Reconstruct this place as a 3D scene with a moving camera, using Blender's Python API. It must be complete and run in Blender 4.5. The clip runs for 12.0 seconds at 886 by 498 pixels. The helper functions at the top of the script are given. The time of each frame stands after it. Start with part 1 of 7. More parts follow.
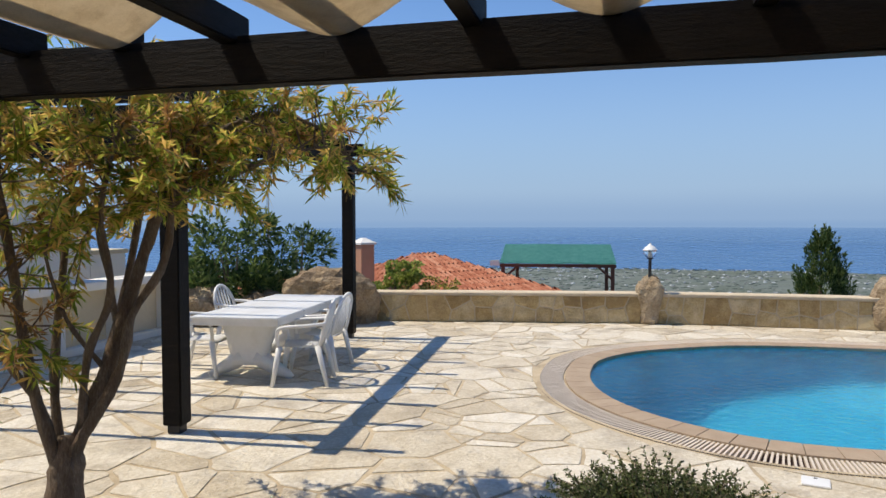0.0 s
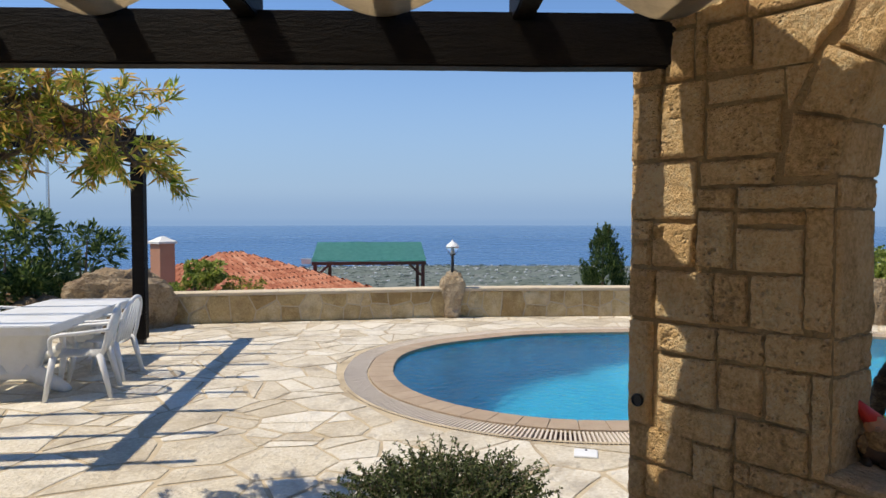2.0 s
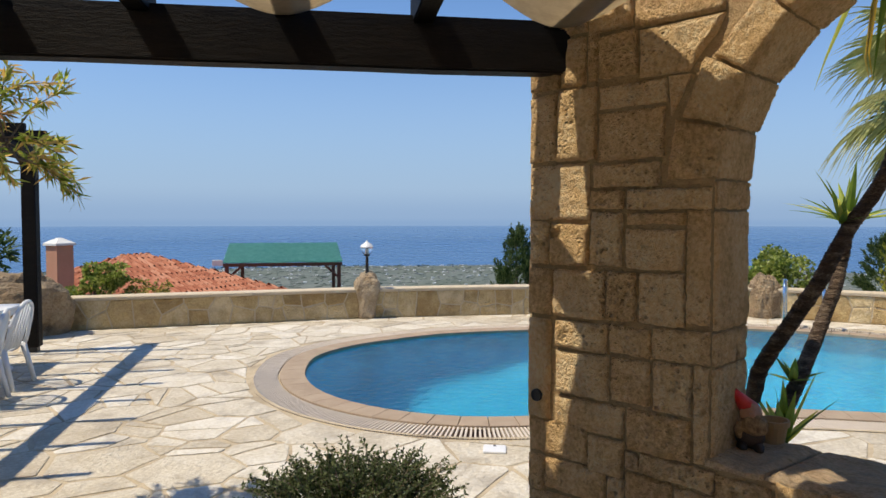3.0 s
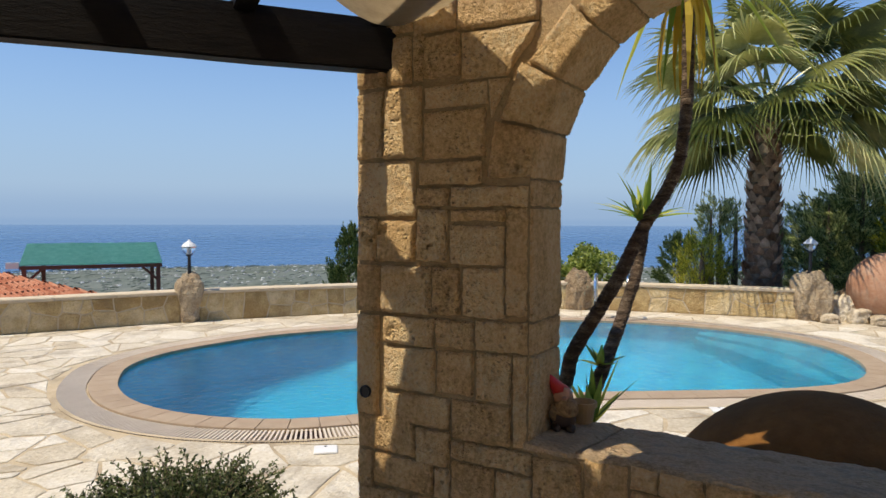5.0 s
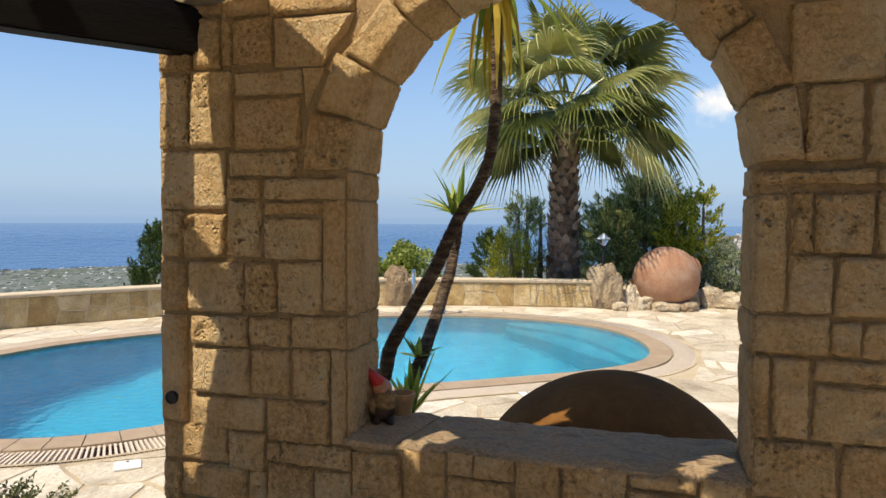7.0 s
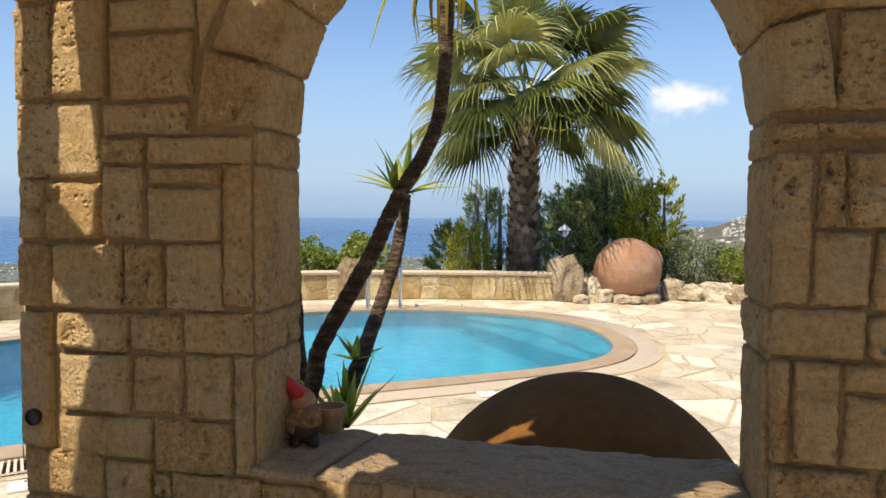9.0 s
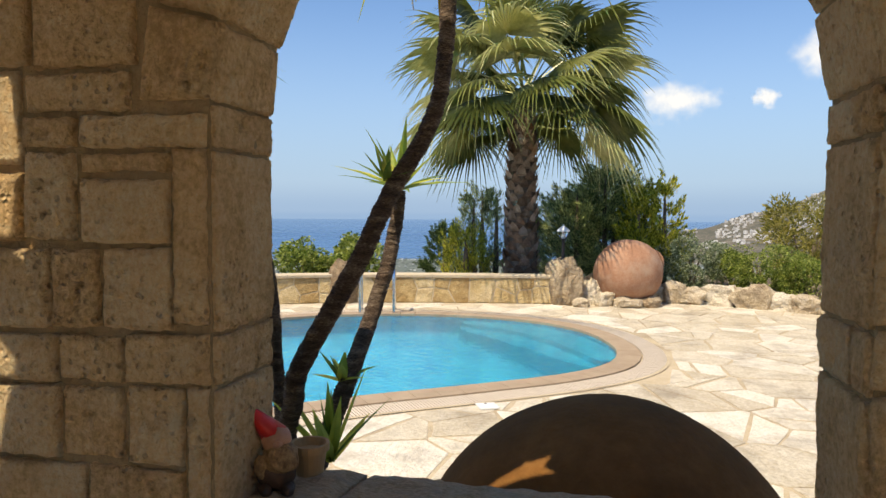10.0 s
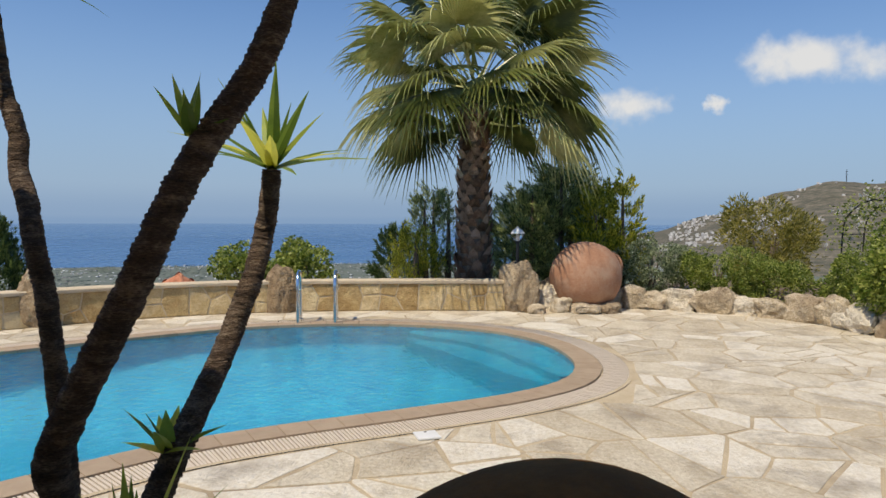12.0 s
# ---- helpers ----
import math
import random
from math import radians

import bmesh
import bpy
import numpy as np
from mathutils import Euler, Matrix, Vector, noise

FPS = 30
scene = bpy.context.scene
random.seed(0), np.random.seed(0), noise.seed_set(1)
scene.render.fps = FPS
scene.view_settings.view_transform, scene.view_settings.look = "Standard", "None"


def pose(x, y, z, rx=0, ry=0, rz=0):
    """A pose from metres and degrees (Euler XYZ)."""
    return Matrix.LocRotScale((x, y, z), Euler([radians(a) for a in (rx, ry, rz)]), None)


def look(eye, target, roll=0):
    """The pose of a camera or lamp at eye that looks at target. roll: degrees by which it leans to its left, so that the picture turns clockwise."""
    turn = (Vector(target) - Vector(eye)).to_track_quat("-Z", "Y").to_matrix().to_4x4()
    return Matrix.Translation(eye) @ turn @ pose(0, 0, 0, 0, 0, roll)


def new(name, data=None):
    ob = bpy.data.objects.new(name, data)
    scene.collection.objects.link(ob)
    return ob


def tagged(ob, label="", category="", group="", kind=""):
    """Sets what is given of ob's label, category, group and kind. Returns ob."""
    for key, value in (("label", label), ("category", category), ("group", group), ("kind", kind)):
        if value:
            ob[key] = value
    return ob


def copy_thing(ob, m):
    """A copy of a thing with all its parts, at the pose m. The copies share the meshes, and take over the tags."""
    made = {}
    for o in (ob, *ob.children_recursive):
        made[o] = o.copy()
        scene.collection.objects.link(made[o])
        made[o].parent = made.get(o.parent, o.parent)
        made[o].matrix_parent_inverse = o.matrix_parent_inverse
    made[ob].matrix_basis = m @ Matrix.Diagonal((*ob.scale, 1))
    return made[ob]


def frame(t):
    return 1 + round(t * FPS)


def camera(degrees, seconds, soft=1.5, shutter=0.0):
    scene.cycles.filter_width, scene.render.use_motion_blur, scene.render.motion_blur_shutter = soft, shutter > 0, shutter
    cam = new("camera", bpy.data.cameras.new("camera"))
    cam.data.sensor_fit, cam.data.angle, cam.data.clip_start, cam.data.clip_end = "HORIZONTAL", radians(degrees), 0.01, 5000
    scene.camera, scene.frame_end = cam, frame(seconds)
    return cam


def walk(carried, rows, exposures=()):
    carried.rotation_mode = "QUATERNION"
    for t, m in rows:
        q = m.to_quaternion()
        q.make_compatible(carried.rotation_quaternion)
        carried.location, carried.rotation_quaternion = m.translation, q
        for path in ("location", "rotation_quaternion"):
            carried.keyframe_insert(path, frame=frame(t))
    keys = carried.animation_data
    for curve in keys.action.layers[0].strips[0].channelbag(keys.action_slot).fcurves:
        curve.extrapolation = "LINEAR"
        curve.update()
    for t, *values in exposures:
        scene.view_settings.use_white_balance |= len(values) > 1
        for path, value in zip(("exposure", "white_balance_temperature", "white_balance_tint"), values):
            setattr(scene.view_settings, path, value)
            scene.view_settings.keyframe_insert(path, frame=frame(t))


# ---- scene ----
cam = camera(65.9, 12.0)
PATH = [
    (0, (2.266, 4.346, 1.723), (3.033, 6.191, 1.643), -0.1),
    (0.5, (2.304, 4.316, 1.724), (3.194, 6.105, 1.642), -0.1),
    (1, (2.335, 4.281, 1.721), (3.347, 6.004, 1.638), -0.1),
    (1.5, (2.358, 4.268, 1.714), (3.484, 5.919, 1.631), -0.1),
    (2, (2.375, 4.256, 1.714), (3.604, 5.831, 1.628), -0.0),
    (2.5, (2.39, 4.231, 1.713), (3.714, 5.728, 1.628), 0.0),
    (3, (2.408, 4.201, 1.715), (3.817, 5.618, 1.63), 0.0),
    (5, (2.427, 4.188, 1.705), (4.136, 5.224, 1.618), 0.2),
    (5.5, (2.425, 4.174, 1.703), (4.202, 5.087, 1.616), 0.2),
    (6, (2.437, 4.171, 1.695), (4.276, 4.952, 1.607), 0.2),
    (6.5, (2.439, 4.182, 1.693), (4.326, 4.839, 1.605), 0.3),
    (7, (2.448, 4.19, 1.686), (4.367, 4.746, 1.596), 0.3),
    (9, (2.949, 4.257, 1.618), (4.897, 4.7, 1.511), 0.4),
    (9.5, (3.136, 4.312, 1.603), (5.085, 4.751, 1.495), 0.5),
    (10, (3.314, 4.363, 1.606), (5.266, 4.789, 1.503), 0.4),
    (10.5, (3.521, 4.37, 1.59), (5.477, 4.77, 1.489), 0.3),
    (11, (3.748, 4.341, 1.591), (5.711, 4.708, 1.494), 0.2),
    (11.5, (3.951, 4.343, 1.564), (5.921, 4.678, 1.471), 0.2),
    (12, (4.134, 4.341, 1.56), (6.108, 4.648, 1.47), 0.2),
]
walk(cam, [(t, look(eye, target, roll)) for t, eye, target, roll in PATH],
     exposures=[(0.0, 0.05, 7000, 10), (5.5, 0.14, 7350, 10), (7.0, 0.33, 7650, 10), (9.0, 0.43, 7900, 10), (9.6, 0.38, 7900, 10), (10.0, 0.34, 7850, 10), (10.6, 0.13, 7600, 10), (11.4, -0.08, 7300, 10), (12.0, -0.15, 7300, 10)])

# ---- light ----
SUN_EL, SUN_AZ = radians(62), math.atan2(0.518, -0.857)
SUN_DIR = Vector((math.cos(SUN_EL) * math.cos(SUN_AZ), math.cos(SUN_EL) * math.sin(SUN_AZ), math.sin(SUN_EL)))
world = bpy.data.worlds.new("sky")
scene.world = world
world.use_nodes = True
wn = world.node_tree.nodes
sky = wn.new("ShaderNodeTexSky")
sky.sky_type = "NISHITA"
sky.sun_disc = False
sky.sun_elevation = SUN_EL
sky.sun_rotation = math.pi / 2 - SUN_AZ
sky.altitude = 200
sky.air_density, sky.dust_density, sky.ozone_density = 1.0, 0.0, 4.0
# blue sea haze that thickens towards the horizon
wl = world.node_tree.links
wtc = wn.new("ShaderNodeTexCoord")
wsep = wn.new("ShaderNodeSeparateXYZ")
wl.new(wtc.outputs["Generated"], wsep.inputs[0])
whz = wn.new("ShaderNodeMapRange")
whz.interpolation_type = "SMOOTHSTEP"
whz.inputs["From Min"].default_value, whz.inputs["From Max"].default_value = -0.02, 0.34
whz.inputs["To Min"].default_value, whz.inputs["To Max"].default_value = 0.96, 0.0
wl.new(wsep.outputs["Z"], whz.inputs["Value"])
wmx = wn.new("ShaderNodeMix")
wmx.data_type = "RGBA"
wl.new(whz.outputs[0], wmx.inputs[0])
wtint = wn.new("ShaderNodeMix")
wtint.data_type, wtint.blend_type = "RGBA", "MULTIPLY"
wtint.inputs[0].default_value = 1.0
wtint.inputs[7].default_value = (0.80, 1.02, 1.27, 1)
wl.new(sky.outputs[0], wtint.inputs[6])
wl.new(wtint.outputs[2], wmx.inputs[6])
wmx.inputs[7].default_value = (2.55, 3.75, 5.75, 1)
wl.new(wmx.outputs[2], wn["Background"].inputs[0])
wn["Background"].inputs[1].default_value = 0.12
sun = new("sun", bpy.data.lights.new("sun", "SUN"))
sun.data.energy, sun.data.angle, sun.data.color = 4.4, radians(0.53), (1.0, 0.93, 0.81)
sun.matrix_world = look(SUN_DIR * 40, (0, 0, 0))


# ---- materials ----
def material(name, colors, scale=3.0, rough=0.8, bump=0.0, bump_scale=40.0, fine=0.35, metal=0.0, vary=0.0, island=0.0,
             pits=0.0, pit_scale=30.0, stretch=(1, 1, 1), stain=None, stain_scale=0.7, stain_amount=0.5, translucent=0.0, spec=0.4, stain_low=0.48, relief=0.02, contrast=1.0):
    m = bpy.data.materials.new(name)
    m.use_nodes = True
    nt = m.node_tree
    nd, ln = nt.nodes, nt.links
    p = nd["Principled BSDF"]
    p.inputs["Metallic"].default_value = metal
    p.inputs["Specular IOR Level"].default_value = spec
    geo = nd.new("ShaderNodeNewGeometry")
    mp = nd.new("ShaderNodeMapping")
    mp.inputs["Scale"].default_value = stretch
    ln.new(geo.outputs["Position"], mp.inputs["Vector"])
    vec = mp.outputs[0]

    def noise_tex(sc, detail=5.0, rg=0.6):
        n = nd.new("ShaderNodeTexNoise")
        n.inputs["Scale"].default_value, n.inputs["Detail"].default_value, n.inputs["Roughness"].default_value = sc, detail, rg
        ln.new(vec, n.inputs["Vector"])
        return n.outputs[0]

    def math_node(op, a, b):
        n = nd.new("ShaderNodeMath")
        n.operation = op
        for k, v in enumerate((a, b)):
            if isinstance(v, (int, float)):
                n.inputs[k].default_value = v
            else:
                ln.new(v, n.inputs[k])
        return n.outputs[0]

    big, small = noise_tex(scale), noise_tex(scale * 9, 4.0, 0.7)
    f = math_node("ADD", math_node("MULTIPLY", big, 1 - fine), math_node("MULTIPLY", small, fine))
    if vary or island:
        if island:
            rnd = geo.outputs["Random Per Island"]
            amount = island
        else:
            rnd = nd.new("ShaderNodeObjectInfo").outputs["Random"]
            amount = vary
        f = math_node("ADD", f, math_node("MULTIPLY", math_node("SUBTRACT", rnd, 0.5), amount))
    ramp = nd.new("ShaderNodeValToRGB")
    el = ramp.color_ramp.elements
    lo, hi = 0.5 - 0.22 / contrast, 0.5 + 0.22 / contrast
    while len(el) < len(colors):
        el.new(0.5)
    for k, c in enumerate(colors):
        el[k].position = lo + (hi - lo) * k / (len(colors) - 1)
        el[k].color = (*c, 1)
    ln.new(f, ramp.inputs[0])
    col = ramp.outputs[0]
    if stain:
        sr = nd.new("ShaderNodeMapRange")
        sr.inputs["From Min"].default_value, sr.inputs["From Max"].default_value = stain_low, stain_low + 0.2
        sr.inputs["To Max"].default_value = stain_amount
        ln.new(noise_tex(stain_scale, 7.0, 0.65), sr.inputs["Value"])
        mx = nd.new("ShaderNodeMix")
        mx.data_type = "RGBA"
        ln.new(sr.outputs[0], mx.inputs[0])
        ln.new(col, mx.inputs[6])
        mx.inputs[7].default_value = (*stain, 1)
        col = mx.outputs[2]
    ln.new(col, p.inputs["Base Color"])
    rr = nd.new("ShaderNodeMapRange")
    rr.inputs["To Min"].default_value, rr.inputs["To Max"].default_value = max(0.02, rough - 0.12), min(1, rough + 0.1)
    ln.new(small, rr.inputs["Value"])
    ln.new(rr.outputs[0], p.inputs["Roughness"])
    if bump:
        h = math_node("ADD", noise_tex(bump_scale, 6.0, 0.65), math_node("MULTIPLY", noise_tex(bump_scale * 0.2, 3.0), 1.5))
        if pits:
            v = nd.new("ShaderNodeTexVoronoi")
            v.inputs["Scale"].default_value = pit_scale
            ln.new(vec, v.inputs["Vector"])
            hole = nd.new("ShaderNodeMapRange")
            hole.inputs["From Max"].default_value = 0.32
            hole.inputs["To Min"].default_value = -pits
            hole.inputs["To Max"].default_value = 0
            ln.new(v.outputs["Distance"], hole.inputs["Value"])
            gate = nd.new("ShaderNodeMapRange")
            gate.inputs["From Min"].default_value, gate.inputs["From Max"].default_value = 0.5, 0.62
            ln.new(noise_tex(2.6, 3.0), gate.inputs["Value"])
            h = math_node("ADD", h, math_node("MULTIPLY", hole.outputs[0], gate.outputs[0]))
        b = nd.new("ShaderNodeBump")
        b.inputs["Strength"].default_value = bump
        b.inputs["Distance"].default_value = relief
        ln.new(h, b.inputs["Height"])
        ln.new(b.outputs[0], p.inputs["Normal"])
    if translucent:
        tr = nd.new("ShaderNodeBsdfTranslucent")
        ln.new(col, tr.inputs[0])
        ms = nd.new("ShaderNodeMixShader")
        ms.inputs[0].default_value = translucent
        ln.new(p.outputs[0], ms.inputs[1])
        ln.new(tr.outputs[0], ms.inputs[2])
        ln.new(ms.outputs[0], nd["Material Output"].inputs[0])
    return m


SANDSTONE = material("sandstone", [(0.62, 0.37, 0.15), (0.87, 0.585, 0.285), (0.93, 0.72, 0.43)], 6, 0.9, 1.0, 80, 0.6, vary=0.12, relief=0.05, contrast=1.5, pits=3.6, pit_scale=40,
                     stain=(0.22, 0.125, 0.05), stain_scale=5.5, stain_amount=0.4, stain_low=0.585)
MORTAR = material("mortar", [(0.42, 0.27, 0.125), (0.60, 0.42, 0.225)], 8, 0.95, 0.8, 90, 0.5, relief=0.04)
SILL = material("sill_stone", [(0.42, 0.27, 0.14), (0.70, 0.50, 0.30), (0.84, 0.67, 0.45)], 7, 0.9, 1.0, 30, 0.5, relief=0.06, contrast=1.6, stain=(0.16, 0.10, 0.06), stain_scale=7, stain_amount=0.6, stretch=(2.2, 1, 1))
FLAG = material("flagstone", [(0.50, 0.42, 0.30), (0.655, 0.585, 0.46), (0.78, 0.73, 0.63)], 3.2, 0.75, 0.8, 22, 0.6, contrast=1.35, relief=0.035, vary=0.24,
                stain=(0.25, 0.20, 0.145), stain_scale=1.7, stain_amount=0.7, stain_low=0.5)
FLAG_FAR = material("flagstone_far", [(0.50, 0.42, 0.30), (0.655, 0.585, 0.46), (0.78, 0.73, 0.63)], 3.2, 0.75, 0.8, 22, 0.6, contrast=1.35, relief=0.035, island=0.24,
                stain=(0.25, 0.20, 0.145), stain_scale=1.7, stain_amount=0.7, stain_low=0.5)
JOINT = material("joint", [(0.45, 0.355, 0.225), (0.61, 0.51, 0.365)], 5, 0.95, 0.6, 50, 0.5, stain=(0.2, 0.15, 0.1), stain_scale=1.2, stain_amount=0.6)
WALLSTONE = material("wall_stone", [(0.40, 0.265, 0.11), (0.58, 0.43, 0.21), (0.72, 0.59, 0.36)], 4, 0.9, 0.9, 26, 0.4, vary=0.3, contrast=1.3, relief=0.04,
                     stain=(0.22, 0.14, 0.07), stain_scale=3, stain_amount=0.4)
MORTAR_PALE = material("pale_mortar", [(0.50, 0.40, 0.26), (0.64, 0.54, 0.38)], 8, 0.95, 0.6, 60, 0.5)
COPING = material("wall_coping", [(0.5, 0.4, 0.27), (0.66, 0.56, 0.41)], 5, 0.85, 0.4, 40)
POOLTILE = material("coping_tile", [(0.31, 0.225, 0.15), (0.43, 0.33, 0.23)], 5, 0.7, 0.3, 60, vary=0.1)
GRATE = material("white_plastic_grate", [(0.58, 0.49, 0.39), (0.68, 0.59, 0.48)], 6, 0.55)
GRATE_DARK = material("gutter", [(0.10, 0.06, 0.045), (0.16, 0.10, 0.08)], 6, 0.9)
# lighter low tones paint the brighter look of shallow water over the steps
STEP_MOSAIC = material("shallow_step_mosaic", [(0.004, 0.16, 0.28), (0.012, 0.26, 0.39), (0.05, 0.42, 0.54)], 5, 0.4, fine=0.55, contrast=1.6)
# mosaic colour; its bright mottling also paints rippled sunlight on the floor
BASIN = material("pool_mosaic_caustics", [(0.001, 0.115, 0.24), (0.006, 0.225, 0.37), (0.09, 0.54, 0.68)], 10, 0.4, fine=0.3, contrast=2.0)
DARKWOOD = material("dark_stained_wood", [(0.0035, 0.0026, 0.0022), (0.008, 0.0058, 0.0045), (0.017, 0.012, 0.009)], 5, 0.6, 0.3, 60, 0.5, stretch=(1, 1, 5), spec=0.14)
CLOTH = material("shade_cloth", [(0.64, 0.55, 0.41), (0.76, 0.67, 0.53)], 14, 0.95, 0.9, 120, 0.6, translucent=0.65, relief=0.03, contrast=1.3, stain=(0.42, 0.34, 0.23), stain_scale=9, stain_amount=0.4)
PLASTIC = material("white_plastic", [(0.70, 0.70, 0.68), (0.80, 0.80, 0.79)], 3, 0.38, 0.06, 80, stain=(0.55, 0.53, 0.48), stain_scale=4, stain_amount=0.3)
TERRACOTTA = material("terracotta", [(0.26, 0.12, 0.065), (0.38, 0.195, 0.115), (0.48, 0.30, 0.2)], 2.5, 0.85, 0.35, 45, 0.35, stain=(0.5, 0.4, 0.3), stain_scale=2.2, stain_amount=0.45)
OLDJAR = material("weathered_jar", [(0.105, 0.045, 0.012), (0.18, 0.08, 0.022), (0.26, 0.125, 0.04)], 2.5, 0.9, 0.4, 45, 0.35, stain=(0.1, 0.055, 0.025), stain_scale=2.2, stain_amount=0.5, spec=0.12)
ROCK = material("limestone_rock", [(0.20, 0.13, 0.07), (0.36, 0.26, 0.155), (0.5, 0.40, 0.27)], 3.5, 0.95, 1.0, 20, 0.5, relief=0.06, contrast=1.4, vary=0.2, pits=1.2, pit_scale=22,
                stain=(0.13, 0.09, 0.06), stain_scale=4, stain_amount=0.6)
PALEROCK = material("pale_rock", [(0.34, 0.25, 0.155), (0.58, 0.475, 0.33), (0.78, 0.70, 0.56)], 3.5, 0.95, 1.0, 20, 0.5, vary=0.3, relief=0.06, contrast=1.4, stain=(0.2, 0.15, 0.1), stain_scale=3, stain_amount=0.5)
PLASTER = material("white_plaster", [(0.72, 0.70, 0.64), (0.8, 0.78, 0.73)], 2, 0.9, 0.3, 60)
# bright warm tone chosen to throw light back onto the shaded stones
BOUNCE_WALL = material("warm_bounce_plaster", [(0.76, 0.65, 0.48), (0.84, 0.74, 0.57)], 2, 0.9, 0.3, 60)
CREAM = material("cream_plaster", [(0.56, 0.47, 0.32), (0.66, 0.57, 0.41)], 2, 0.9, 0.3, 60)
BARK = material("grey_bark", [(0.07, 0.045, 0.03), (0.18, 0.13, 0.09), (0.34, 0.28, 0.21)], 14, 0.95, 1.0, 60, 0.5, stretch=(1, 1, 0.25))
YUCCABARK = material("ringed_bark", [(0.028, 0.017, 0.01), (0.13, 0.082, 0.05), (0.40, 0.31, 0.22)], 12, 0.8, 1.0, 30, 0.5, stretch=(1, 1, 3.5), relief=0.05, contrast=1.5)
PALMBARK = material("palm_bark", [(0.16, 0.10, 0.065), (0.38, 0.26, 0.185), (0.62, 0.49, 0.38)], 9, 0.95, 0.9, 40, 0.5, vary=0.35)
SOIL = material("soil", [(0.10, 0.07, 0.045), (0.2, 0.15, 0.10)], 3, 0.95, 0.8, 25)
STEEL = material("chrome", [(0.7, 0.7, 0.7), (0.78, 0.78, 0.78)], 6, 0.18, metal=1.0)
BLACKMETAL = material("black_metal", [(0.012, 0.012, 0.014), (0.025, 0.025, 0.028)], 8, 0.4)
ROOFTILE = material("roof_tile", [(0.30, 0.085, 0.04), (0.46, 0.165, 0.085), (0.58, 0.27, 0.16)], 3, 0.85, 0.3, 40, island=0.28)
ORANGEWALL = material("orange_render", [(0.50, 0.24, 0.14), (0.58, 0.3, 0.19)], 2, 0.9)
REDWOOD = material("red_brown_wood", [(0.10, 0.035, 0.02), (0.17, 0.06, 0.035)], 5, 0.6)
GREENNET = material("green_net", [(0.09, 0.36, 0.33), (0.2, 0.54, 0.5)], 4, 0.8, translucent=0.3)
RED = material("red_paint", [(0.42, 0.012, 0.012), (0.55, 0.03, 0.025)], 20, 0.4)


def leaf_material(name, colors, translucent=0.5, rough=0.45):
    return material(name, colors, 2.0, rough, 0, fine=0.3, island=0.9, translucent=translucent, spec=0.3)


LEAF_BOTTLE = leaf_material("bottlebrush_leaf", [(0.20, 0.27, 0.04), (0.42, 0.46, 0.08), (0.66, 0.60, 0.14), (0.65, 0.42, 0.13)], 0.65)
LEAF_DARK = leaf_material("dark_leaf", [(0.035, 0.07, 0.022), (0.085, 0.14, 0.04), (0.16, 0.215, 0.065)])
LEAF_BRIGHT = leaf_material("bright_leaf", [(0.12, 0.18, 0.03), (0.27, 0.335, 0.06), (0.46, 0.50, 0.14)])
LEAF_GREY = leaf_material("grey_leaf", [(0.13, 0.175, 0.08), (0.28, 0.34, 0.17), (0.5, 0.55, 0.37)])
LEAF_PINE = leaf_material("pine_leaf", [(0.13, 0.18, 0.07), (0.33, 0.40, 0.15), (0.58, 0.62, 0.27)], 0.55)
LEAF_THUJA = leaf_material("golden_thuja_leaf", [(0.2, 0.24, 0.03), (0.5, 0.5, 0.06), (0.75, 0.68, 0.1)], 0.55)
LEAF_BROOM = leaf_material("broom_leaf", [(0.15, 0.15, 0.03), (0.32, 0.29, 0.06), (0.48, 0.41, 0.10)])
LEAF_HERB = leaf_material("herb_leaf", [(0.04, 0.055, 0.02), (0.10, 0.13, 0.045), (0.2, 0.235, 0.095)])
LEAF_YUCCA = leaf_material("sword_leaf", [(0.14, 0.22, 0.035), (0.32, 0.42, 0.065), (0.58, 0.58, 0.10)])
LEAF_PALM = material("palm_leaf", [(0.10, 0.125, 0.03), (0.28, 0.305, 0.08), (0.60, 0.59, 0.27)], 1.6, 0.40, 0, fine=0.3, vary=0.6, translucent=0.18, spec=0.5)
LEAF_DRY = leaf_material("dry_leaf", [(0.36, 0.22, 0.02), (0.62, 0.42, 0.035), (0.75, 0.55, 0.10)], 0.6)
FLOWER = leaf_material("white_flower", [(0.6, 0.58, 0.52), (0.75, 0.73, 0.68)])


def water_material(name, colour, wave, bump, rough=0.0, gloss=0.5):
    m = bpy.data.materials.new(name)
    m.use_nodes = True
    nd, ln = m.node_tree.nodes, m.node_tree.links
    p = nd["Principled BSDF"]
    p.inputs["Base Color"].default_value = (*colour, 1)
    p.inputs["Roughness"].default_value = rough
    p.inputs["IOR"].default_value = 1.33
    p.inputs["Transmission Weight"].default_value = 1.0
    p.inputs["Specular IOR Level"].default_value = gloss
    geo = nd.new("ShaderNodeNewGeometry")
    n = nd.new("ShaderNodeTexNoise")
    n.inputs["Scale"].default_value, n.inputs["Detail"].default_value = wave, 3
    ln.new(geo.outputs["Position"], n.inputs["Vector"])
    b = nd.new("ShaderNodeBump")
    b.inputs["Strength"].default_value, b.inputs["Distance"].default_value = bump, 0.022
    ln.new(n.outputs[0], b.inputs["Height"])
    ln.new(b.outputs[0], p.inputs["Normal"])
    return m


